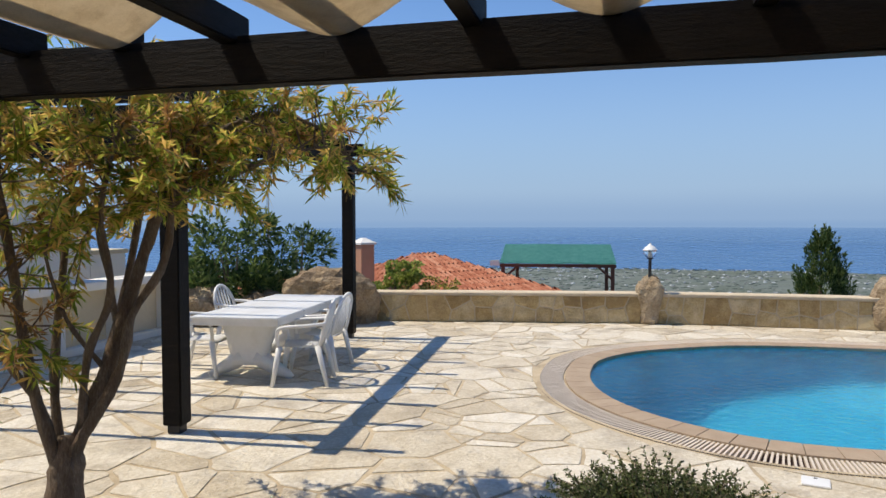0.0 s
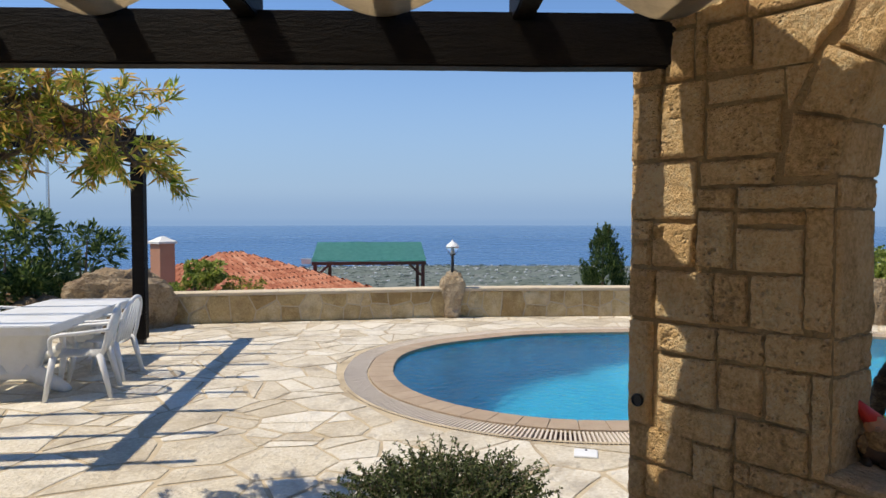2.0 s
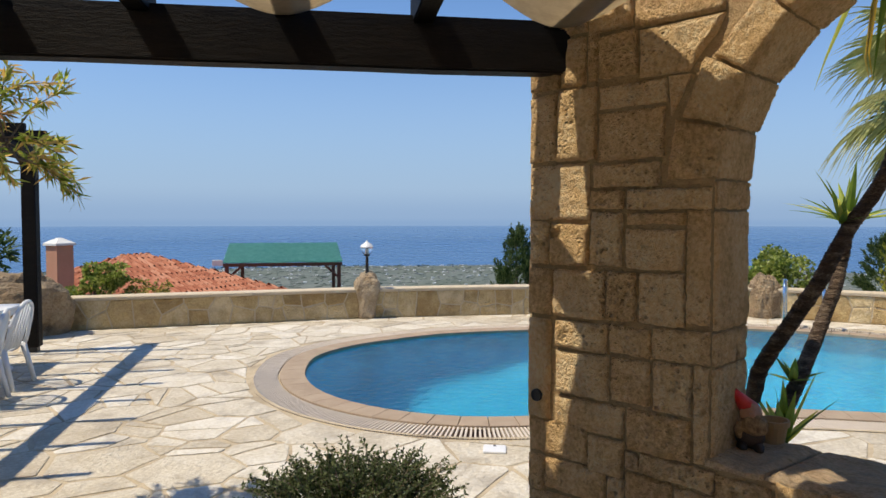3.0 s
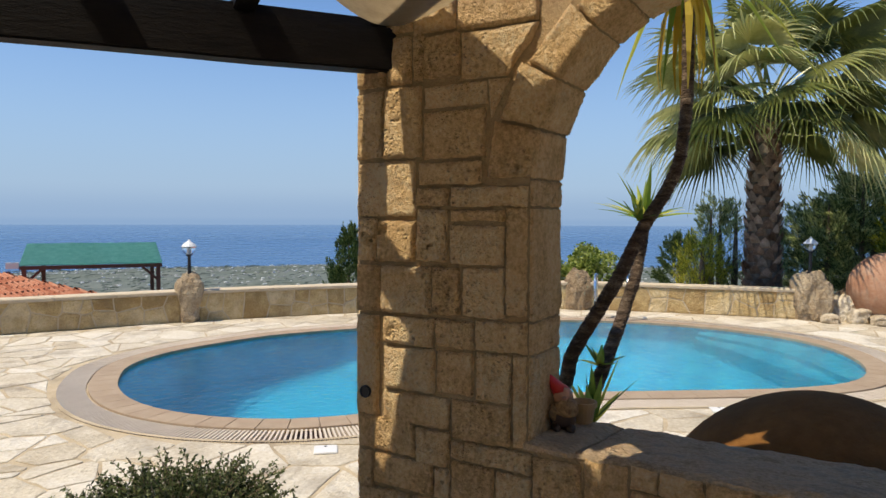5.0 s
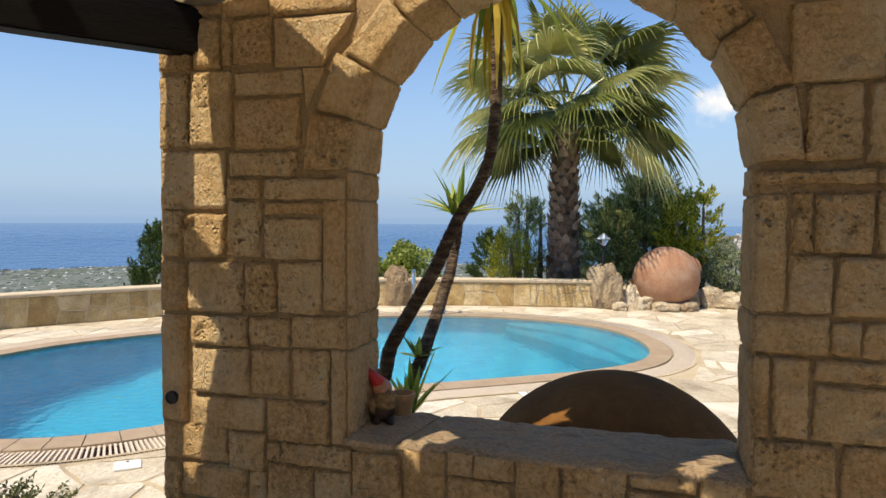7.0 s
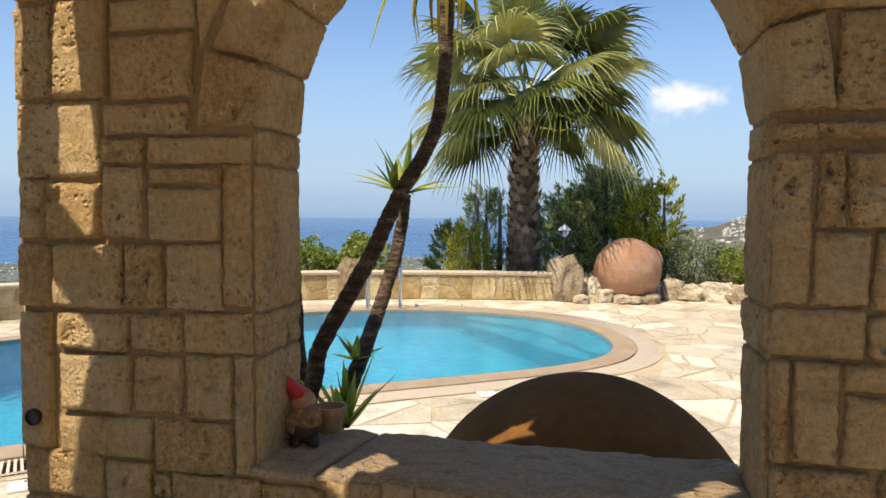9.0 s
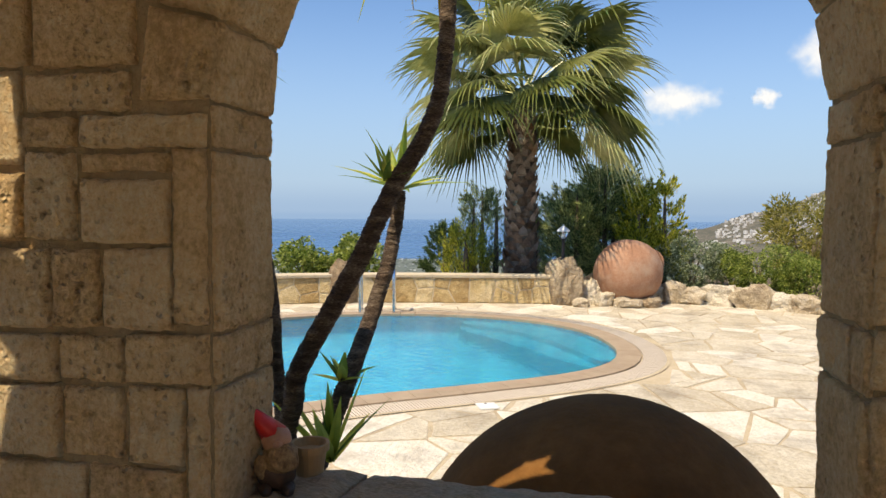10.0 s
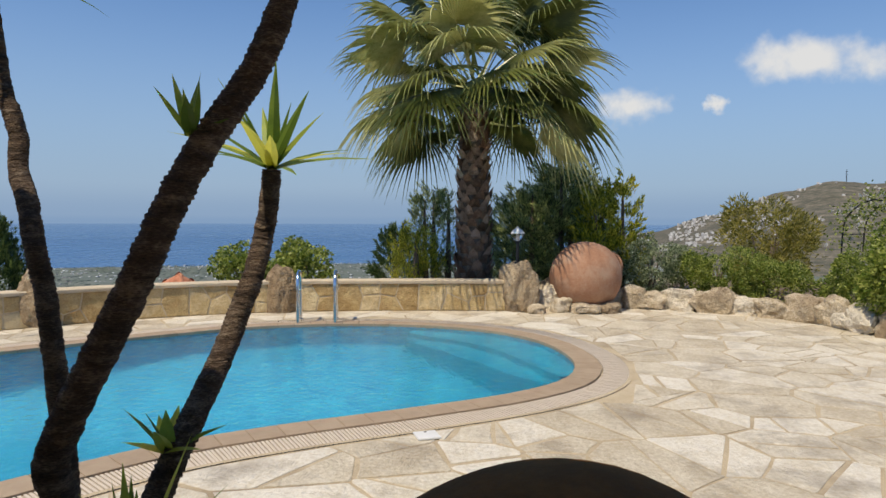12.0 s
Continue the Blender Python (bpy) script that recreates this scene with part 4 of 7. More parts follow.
    block(1.026, 1.269, 3.848, 3.813)
    block(1.026, 1.270, 3.799, 3.702)
    block(1.205, 1.267, 3.689, 3.42)
    block(1.028, 1.188, 3.686, 3.42)
    block(0.845, 1.012, 3.848, 3.621)
    block(0.845, 1.014, 3.606, 3.42)
    block(1.794, 1.833, 3.856, 3.537, thick=0.04)
    block(1.794, 1.833, 3.532, 3.42, thick=0.04)
    block(1.860, 2.080, 3.727, 3.577)
    block(1.857, 2.082, 3.562, 3.42)
    block(2.096, 2.323, 3.772, 3.529)
    block(2.096, 2.323, 3.517, 3.42)
    block(2.34, 2.58, 3.85, 3.64, 3.42)
    block(2.59, 2.84, 4.05, 3.76, 3.42)
    courses(3.42, 3.84, 0.0, 0.83)
    courses(1.3, 3.41, 0.0, 2.84)
    courses(4.05, 5.10, 2.64, 2.84, 0.18, 0.2)
    # arch ring: wedge stones through the wall, seen on the face and underneath
    for d0, d1, r1 in ((0.3, 14.6, 0.843), (15.6, 30.4, 0.825), (31.3, 48.5, 0.80), (49.3, 60, 0.775), (60.8, 78, 0.80), (78.8, 96, 0.79),
                       (96.8, 113, 0.81), (113.8, 129.3, 0.785), (130, 145.6, 0.785), (146.5, 162.4, 0.80), (163.3, 179.2, 0.80)):
        a0, a1 = radians(d0), radians(d1)
        inner = ARCH_R - 0.008
        poly = [(-(ARCH_Y + r * math.cos(a)), SPRING + r * math.sin(a)) for a, r in ((a1, inner), (a0, inner), (a0, r1), (a1, r1))]
        place_stone(wall, poly, *face, rng.uniform(0.026, 0.04), rng, 0.008, 0.016)
        am = (a0 + a1) / 2
        nrm = Vector((0, -math.cos(am), -math.sin(am)))
        tan = Vector((0, -math.sin(am), math.cos(am)))
        half = ARCH_R * math.tan((a1 - a0) / 2) * 0.985
        o = Vector((0, ARCH_Y, SPRING)) - nrm * (ARCH_R * math.cos((a1 - a0) / 2))
        d = BACK - FACE
        ux = tan.cross(nrm)
        x0 = FACE + 0.004 if ux.x > 0 else BACK - 0.004
        place_stone(wall, [(0.0, -half), (d - 0.008, -half), (d - 0.008, half), (0.0, half)], o + Vector((x0, 0, 0)), ux, tan, nrm, 0.014, rng, 0.006, 0.012)
    # reveals of the opening
    for y, s, cuts in ((ARCH_Y + ARCH_R, -1, (0.87, 1.20, 1.325, 1.75, 1.855)), (ARCH_Y - ARCH_R, 1, (0.87, 1.26, 1.39, 1.76, 1.855))):
        for z0, z1 in zip(cuts, cuts[1:]):
            xs = [0.0, BACK - FACE] if z1 - z0 > 0.2 else [0.0, 0.19, BACK - FACE]
            for x0, x1 in zip(xs, xs[1:]):
                u = Vector((1, 0, 0)) if s < 0 else Vector((-1, 0, 0))
                o = (FACE if s < 0 else BACK, y, 0)
                place_stone(wall, [(x0 + 0.006, z0 + 0.006), (x1 - 0.006, z0 + 0.006), (x1 - 0.006, z1 - 0.006), (x0 + 0.006, z1 - 0.006)], o, u, (0, 0, 1), (0, s, 0), 0.014, rng, 0.006)
    # pillar's end face and the outer side
    z = 0.0
    while z < 2.8:
        h = min(rng.uniform(0.16, 0.3), 2.84 - z)
        place_stone(wall, [(0.006, z + 0.006), (BACK - FACE - 0.006, z + 0.006), (BACK - FACE - 0.006, z + h - 0.006), (0.006, z + h - 0.006)], (BACK, WALL_Y1 - 0.004, 0), (-1, 0, 0), (0, 0, 1), (0, 1, 0), 0.024, rng)
        z += h

    # sill of rough slabs
    sill = thing("window_sill", "worn rough stone sill slabs of the arched opening", "sill", kind="structure")
    cuts = [5.22, 4.99, 3.835]
    skew = [0.0] + [rng.uniform(-0.06, 0.06) for _ in cuts[1:-1]] + [0.0]
    for n, (b, a) in enumerate(zip(cuts, cuts[1:])):
        bm = bmesh.new()
        nx, ny = 14, max(8, round((b - a) / 0.028))
        lift = rng.uniform(-0.006, 0.004)
        grid = []
        for i in range(nx):
            f = i / (nx - 1)
            y1 = b + skew[n] * (f - 0.5) * 2 - 0.003
            y0 = a + skew[n + 1] * (f - 0.5) * 2 + 0.003
            rim = i in (0, nx - 1)
            grid.append([bm.verts.new((FACE - 0.016 + 0.40 * f + (rng.uniform(-0.014, 0.014) if rim else 0), y0 + (y1 - y0) * j / (ny - 1),
                                       SILL_TOP + lift + 0.012 * noise.noise(Vector((f * 3, (y0 + (y1 - y0) * j / (ny - 1)) * 7, n))) + 0.008 * noise.noise(Vector((f * 11, (y0 + (y1 - y0) * j / (ny - 1)) * 22, n))) - (0.014 if rim or j in (0, ny - 1) else 0))) for j in range(ny)])
        for i in range(nx - 1):
            for j in range(ny - 1):
                bm.faces.new((grid[i][j], grid[i + 1][j], grid[i + 1][j + 1], grid[i][j + 1]))
        border = [grid[i][0] for i in range(nx)] + [grid[-1][j] for j in range(1, ny)] + [grid[i][-1] for i in range(nx - 2, -1, -1)] + [grid[0][j] for j in range(ny - 2, 0, -1)]
        low = [bm.verts.new((v.co.x, v.co.y, SILL_TOP - 0.028)) for v in border]
        for k in range(len(border)):
            q = (k + 1) % len(border)
            bm.faces.new((border[q], border[k], low[k], low[q]))
        bm.faces.new(low)
        bmesh.ops.recalc_face_normals(bm, faces=bm.faces[:])
        part("sill_slab", bm, SILL, sill)


build_arch_wall()


def build_drain_hole():
    t = thing("drain_pipe", "weep hole at the foot of the stone pillar, painted as a black capped ring", "pipe", m=Matrix.Translation((FACE - 0.027, 5.93, 0.985)) @ Matrix.Rotation(math.pi / 2, 4, "Y"))
    bm = bmesh.new()
    # black cap on the stone stands in for the dark inside of the hole
    add_lathe(bm, [(0.021, -0.011), (0.021, -0.016), (0.024, -0.018), (0.026, -0.014), (0.026, 0.03)], 16)
    part("rim", bm, BLACKMETAL, t)


build_drain_hole()

# ---- pergola over the covered terrace ----
BEAM_A, BEAM_B = Vector((0.30, 9.075, 0)), Vector((4.74, 5.835, 0))
BEAM_D = (BEAM_B - BEAM_A).normalized()
RAFT_D = Vector((-BEAM_D.y, BEAM_D.x, 0)) * -1


def build_front_pergola():
    ang = math.atan2(BEAM_D.y, BEAM_D.x)
    mid = (BEAM_A + BEAM_B) / 2
    ln = (BEAM_B - BEAM_A).length
    beam = thing("pergola_beam", "heavy dark-stained timber beam fixed to the stone pillar", "beam", m=Matrix.Translation(mid) @ Matrix.Rotation(ang, 4, "Z"))
    bm = bmesh.new()
    add_box(bm, (0, 0, 2.385), (ln, 0.10, 0.175), bevel=0.008)
    bmesh.ops.subdivide_edges(bm, edges=[e for e in bm.edges if e.calc_length() > 1], cuts=40)
    for v in bm.verts:
        v.co += wobble(v.co, 3.0, 0.004)
    part("timber", bm, DARKWOOD, beam)
    bm = bmesh.new()
    add_box(bm, (0, 0.012, 2.492), (ln, 0.07, 0.036), bevel=0.004)
    part("top_batten", bm, DARKWOOD, beam)
    first = Vector((2.24, 7.86, 0))
    s0 = (first - mid).dot(BEAM_D)
    step = 0.525
    ra = math.atan2(RAFT_D.y, RAFT_D.x)
    k = -4
    spots = []
    while s0 + k * step < ln / 2 + 3.2:
        s = s0 + k * step
        if s > -ln / 2:
            spots.append((s, k))
        k += 1
    rafter = None
    for s, k in spots:
        base = mid + BEAM_D * s
        if s > ln / 2 - 0.05:
            base = base + RAFT_D * ((base.x - 4.60) / -RAFT_D.x)
        m = Matrix.Translation(base) @ Matrix.Rotation(ra, 4, "Z")
        if rafter is None:
            rafter = thing("pergola_rafter", "dark-stained timber rafter resting on the pergola beam", "rafter", "pergola rafters", m)
            bm = bmesh.new()
            add_box(bm, (2.5, 0, 2.545), (5.16, 0.08, 0.13), bevel=0.006)
            part("timber", bm, DARKWOOD, rafter)
        else:
            copy_thing(rafter, m)
    # woven shade cloth: over one rafter, under the next
    bm = bmesh.new()
    nu, nv = 240, 44
    u0, u1 = -ln / 2 + 0.1, ln / 2 + 3.2
    rows = []
    for i in range(nu + 1):
        u = u0 + (u1 - u0) * i / nu
        ph = math.pi * (u - s0) / step
        wave = 0.5 - 0.5 * math.cos(ph)
        z = 2.462 + 0.165 * wave ** 0.9
        row = []
        start = 0.10 + 0.10 * wave
        x_edge = (mid + BEAM_D * u).x
        # edge held back here, unseen, so that sun reaches the upper arch stones
        limit = 4.53 if 2.88 < u < 3.16 else 4.69
        if x_edge + RAFT_D.x * start > limit:
            start = (x_edge - limit) / -RAFT_D.x
        for j in range(nv + 1):
            v = start + (max(2.0, start + 0.3) - start) * (j / nv)
            p = mid + BEAM_D * u + RAFT_D * v
            row.append(bm.verts.new((p.x, p.y, z + 0.012 * noise.noise(Vector((u * 3, v * 2, 0))))))
        rows.append(row)
    for a, b in zip(rows, rows[1:]):
        for j in range(nv):
            # two slits added out of view to drop streaks of sun on the sill
            p = a[j].co - mid
            u, v = p.dot(BEAM_D), p.dot(RAFT_D)
            if (2.28 < u < 2.58 and abs(v - 0.79) < 0.035) or (2.86 < u < 3.22 and abs(v - 1.53) < 0.035):
                continue
            bm.faces.new((a[j], b[j], b[j + 1], a[j + 1]))
    bmesh.ops.delete(bm, geom=[v for v in bm.verts if not v.link_faces], context="VERTS")
    bmesh.ops.solidify(bm, geom=bm.faces[:], thickness=0.003)
    tagged(mesh_object("shade_cloth", bm, CLOTH, True), "cream woven shade cloth draped through the pergola rafters", "shade cloth")
    # unseen house wall, added to carry the rafters and bounce warm light
    base = mid + RAFT_D * 5.2
    bm = bmesh.new()
    add_box(bm, (base.x, base.y, 1.35), (11, 0.3, 2.7), ang)
    tagged(mesh_object("wall_house", bm, BOUNCE_WALL), "unseen plain cream wall added behind the covered terrace to bounce warm light", "wall", kind="structure")


def build_far_pergola():
    a, b = Vector((2.38, 10.31, 0)), Vector((4.86, 14.21, 0))
    d = (b - a).normalized()
    out = Vector((d.y, -d.x, 0))
    ang = math.atan2(d.y, d.x)
    first = None
    for p in (a, b):
        m = Matrix.Translation(p) @ Matrix.Rotation(ang, 4, "Z")
        if first is None:
            first = thing("pergola_post", "square dark-stained pergola post on a small metal foot", "post", "far pergola posts", m)
            bm = bmesh.new()
            add_box(bm, (0, 0, 1.275), (0.165, 0.165, 2.41), bevel=0.01)
            part("timber", bm, DARKWOOD, first)
            bm = bmesh.new()
            add_box(bm, (0, 0, 0.035), (0.11, 0.11, 0.075), bevel=0.004)
            part("metal_foot", bm, BLACKMETAL, first, "black metal post foot")
        else:
            copy_thing(first, m)
    p0, p1 = a - d * 0.36, b + d * 0.30
    c = (p0 + p1) / 2
    beam = thing("pergola_beam", "long dark-stained beam across two pergola posts", "beam", m=Matrix.Translation(c) @ Matrix.Rotation(ang, 4, "Z"))
    bm = bmesh.new()
    add_box(bm, (0, 0, 2.57), ((p1 - p0).length, 0.14, 0.18), bevel=0.008)
    part("timber", bm, DARKWOOD, beam)
    ra = math.atan2(out.y, out.x)
    first = None
    for k in range(8):
        p = p0 + d * (0.14 + 0.655 * k)
        m = Matrix.Translation(p) @ Matrix.Rotation(ra, 4, "Z")
        if first is None:
            first = thing("pergola_rafter", "slim dark pergola rafter lying on the beam", "rafter", "far pergola rafters", m)
            bm = bmesh.new()
            add_box(bm, (-2.2, 0, 2.705), (5.4, 0.065, 0.10), bevel=0.005)
            part("timber", bm, DARKWOOD, first)
        else:
            copy_thing(first, m)


build_front_pergola()
build_far_pergola()


# ---- house front beside the far pergola ----
def build_left_house():
    a, b = Vector((0.20, 12.94, 0)), Vector((2.42, 15.78, 0))
    d = (b - a).normalized()
    back = Vector((-d.y, d.x, 0))
    ang = math.atan2(d.y, d.x)
    a2 = a - d * 3.0
    ln = (b - a2).length
    mid = (a2 + b) / 2
    low = thing("wall_garden", "low cream rendered garden wall with white piers and coping", "wall", kind="structure", m=Matrix.Translation(mid) @ Matrix.Rotation(ang, 4, "Z"))
    bm = bmesh.new()
    add_box(bm, (0, 0.22, 0.41), (ln, 0.2, 0.82))
    part("panel", bm, CREAM, low)
    bm = bmesh.new()
    add_box(bm, (0, 0.10, 0.88), (ln + 0.06, 0.46, 0.11), bevel=0.01)
    part("coping", bm, PLASTER, low)
    bm = bmesh.new()
    add_box(bm, (0, 0.05, 0.05), (ln, 0.16, 0.10), bevel=0.008)
    part("plinth", bm, PLASTER, low)
    k = ln / 2 - 0.1
    while k > -ln / 2:
        bm = bmesh.new()
        add_box(bm, (k, 0.04, 0.465), (0.17, 0.2, 0.72), bevel=0.008)
        part("pier", bm, PLASTER, low)
        k -= 1.05
    house = thing("house", "white rendered house with stepped parapets behind the garden wall", "house", m=Matrix.Translation(mid + back * 1.5) @ Matrix.Rotation(ang, 4, "Z"))
    bm = bmesh.new()
    add_box(bm, (-1.9, 1.5, 2.0), (7.2, 3.0, 4.9), bevel=0.02)
    part("wall", bm, PLASTER, house)
    for k, h in ((2.1, 2.3), (2.9, 1.75), (3.7, 1.2)):
        bm = bmesh.new()
        add_box(bm, (k, 0.9, h / 2), (0.82, 1.8, h), bevel=0.015)
        part("parapet_step", bm, PLASTER, house)
        bm = bmesh.new()
        add_box(bm, (k, 0.9, h + 0.03), (0.9, 1.86, 0.07), bevel=0.01)
        part("parapet_cap", bm, CREAM, house)
    bm = bmesh.new()
    add_box(bm, (-1.2, -0.03, 1.75), (0.9, 0.08, 1.1), bevel=0.01)
    win = part("window", bm, PLASTER, house)
    bm = bmesh.new()
    add_box(bm, (-1.2, -0.075, 1.75), (0.76, 0.02, 0.96))
    part("pane", bm, BLACKMETAL, win, "dark window pane")


# ---- garden furniture ----
AXIS = Vector((0.529, 0.849, 0))
TABLE_C = Vector((3.57, 12.76, 0))


def build_table():
    ang = math.atan2(AXIS.y, AXIS.x)
    t = thing("garden_table", "large white plastic garden table with slatted top", "table", m=Matrix.Translation(TABLE_C) @ Matrix.Rotation(ang, 4, "Z"))
    w, ln = 1.0, 2.3
    for k in range(3):
        bm = bmesh.new()
        add_box(bm, (0, 0, 0.705), (ln / 3 - 0.012, w, 0.03), bevel=0.01)
        ob = part("top_panel", bm, PLASTIC, t)
        ob.location = ((k - 1) * ln / 3, 0, 0)
    bm = bmesh.new()
    for y in (-w / 2 + 0.03, w / 2 - 0.03):
        add_box(bm, (0, y, 0.66), (ln - 0.08, 0.03, 0.07), bevel=0.008)
    for x in (-ln / 2 + 0.05, ln / 2 - 0.05):
        add_box(bm, (x, 0, 0.66), (0.03, w - 0.09, 0.07), bevel=0.008)
    part("apron", bm, PLASTIC, t)
    for x in (-0.72, 0.72):
        bm = bmesh.new()
        levels = [(0.69, 0.36, 0.10), (0.55, 0.31, 0.085), (0.36, 0.23, 0.075), (0.22, 0.2, 0.08), (0.15, 0.22, 0.10)]
        rings = []
        for z, hw, ht in levels:
            rings.append([bm.verts.new((x + ht * sx, hw * sy, z)) for sx, sy in ((-1, -0.8), (-0.6, -1), (0.6, -1), (1, -0.8), (1, 0.8), (0.6, 1), (-0.6, 1), (-1, 0.8))])
        for p, q in zip(rings, rings[1:]):
            for k in range(8):
                bm.faces.new((p[k], q[k], q[(k + 1) % 8], p[(k + 1) % 8]))
        bm.faces.new(rings[-1])
        bmesh.ops.recalc_face_normals(bm, faces=bm.faces[:])
        part("pedestal", bm, PLASTIC, t, smooth=True)
        for sy in (-1, 1):
            bm = bmesh.new()
            add_tube(bm, [(x, sy * 0.08, 0.24), (x, sy * 0.22, 0.15), (x, sy * 0.36, 0.075), (x, sy * 0.44, 0.03), (x, sy * 0.47, 0.0)], [0.10, 0.085, 0.065, 0.05, 0.045], 10)
            part("foot", bm, PLASTIC, t, smooth=True)


def build_chairs():
    c = thing("garden_chair", "white plastic garden armchair with slatted back", "chair", "chairs round the table")
    bm = bmesh.new()
    n = 8
    g = [[bm.verts.new((-0.21 + 0.44 * i / n, (-0.235 + 0.47 * j / n) * (0.92 + 0.08 * i / n), 0.425 - 0.025 * math.sin(math.pi * j / n) - 0.02 * (1 - i / n) - (0.03 if i == n else 0))) for j in range(n + 1)] for i in range(n + 1)]
    for i in range(n):
        for j in range(n):
            bm.faces.new((g[i][j], g[i + 1][j], g[i + 1][j + 1], g[i][j + 1]))
    bmesh.ops.solidify(bm, geom=bm.faces[:], thickness=0.014)
    part("seat", bm, PLASTIC, c, smooth=True)
    bm = bmesh.new()
    arch = []
    for k in range(15):
        a = math.pi * k / 14
        y, z = -0.22 * math.cos(a), 0.62 + 0.26 * math.sin(a)
        arch.append((-0.21 - 0.33 * (z - 0.42) * 0.9, y, z))
    pts = [(-0.215, -0.22, 0.40), (-0.25, -0.222, 0.52)] + arch + [(-0.25, 0.222, 0.52), (-0.215, 0.22, 0.40)]
    add_tube(bm, pts, 0.021, 8)
    part("back_frame", bm, PLASTIC, c, smooth=True)
    for k in range(5):
        y = -0.13 + 0.065 * k
        top = 0.62 + 0.25 * math.sqrt(max(0, 1 - (y / 0.22) ** 2))
        bm = bmesh.new()
        add_tube(bm, [(-0.205, y * 0.9, 0.41), (-0.25, y, 0.55), (-0.21 - 0.3 * (top - 0.42), y, top)], 0.0135, 6)
        part("back_slat", bm, PLASTIC, c, smooth=True)
    for sx, sy in ((1, -1), (1, 1), (-1, -1), (-1, 1)):
        bm = bmesh.new()
        foot = (0.27, 0.27 * sy, 0.0) if sx > 0 else (-0.30, 0.25 * sy, 0.0)
        top = (0.20, 0.225 * sy, 0.42) if sx > 0 else (-0.20, 0.22 * sy, 0.43)
        add_tube(bm, [top, tuple((a + b) / 2 for a, b in zip(top, foot)), foot], [0.034, 0.028, 0.022], 8)
        part("leg", bm, PLASTIC, c, smooth=True)
    for sy in (-1, 1):
        bm = bmesh.new()
        add_tube(bm, smooth_line([(-0.29, 0.225 * sy, 0.66), (-0.1, 0.27 * sy, 0.645), (0.12, 0.275 * sy, 0.63), (0.21, 0.265 * sy, 0.59), (0.21, 0.235 * sy, 0.42)], 4), 0.02, 8)
        part("armrest", bm, PLASTIC, c, smooth=True)
    right = Vector((AXIS.y, -AXIS.x, 0))
    face = math.degrees(math.atan2(-right.y, -right.x))
    c.matrix_world = pose(*(TABLE_C - AXIS * 0.86 + right * 0.66), 0, 0, face + 10)
    for s, p, turn in ((-0.10, 0.60, -4), (-0.66, -0.60, 184), (0.62, -0.72, 176)):
        q = TABLE_C + AXIS * s + right * p
        copy_thing(c, pose(*q, 0, 0, face + turn))


# ---- plants ----
def limb(name, pts, radii, parent, mat, n=8, rough=0.12):
    bm = bmesh.new()
    line = smooth_line(pts, 5)
    m = len(line)
    rs = []
    for k in range(m):
        t = k / (m - 1) * (len(radii) - 1)
        i = min(int(t), len(radii) - 2)
        rs.append((radii[i] + (radii[i + 1] - radii[i]) * (t - i)) * (1 + rough * noise.noise(line[k] * 9)))
    rings = add_tube(bm, line, rs, n)
    for ring in rings:
        for v in ring:
            v.co += wobble(v.co, 22, rs[0] * rough)
    return part(name, bm, mat, parent, smooth=True), line


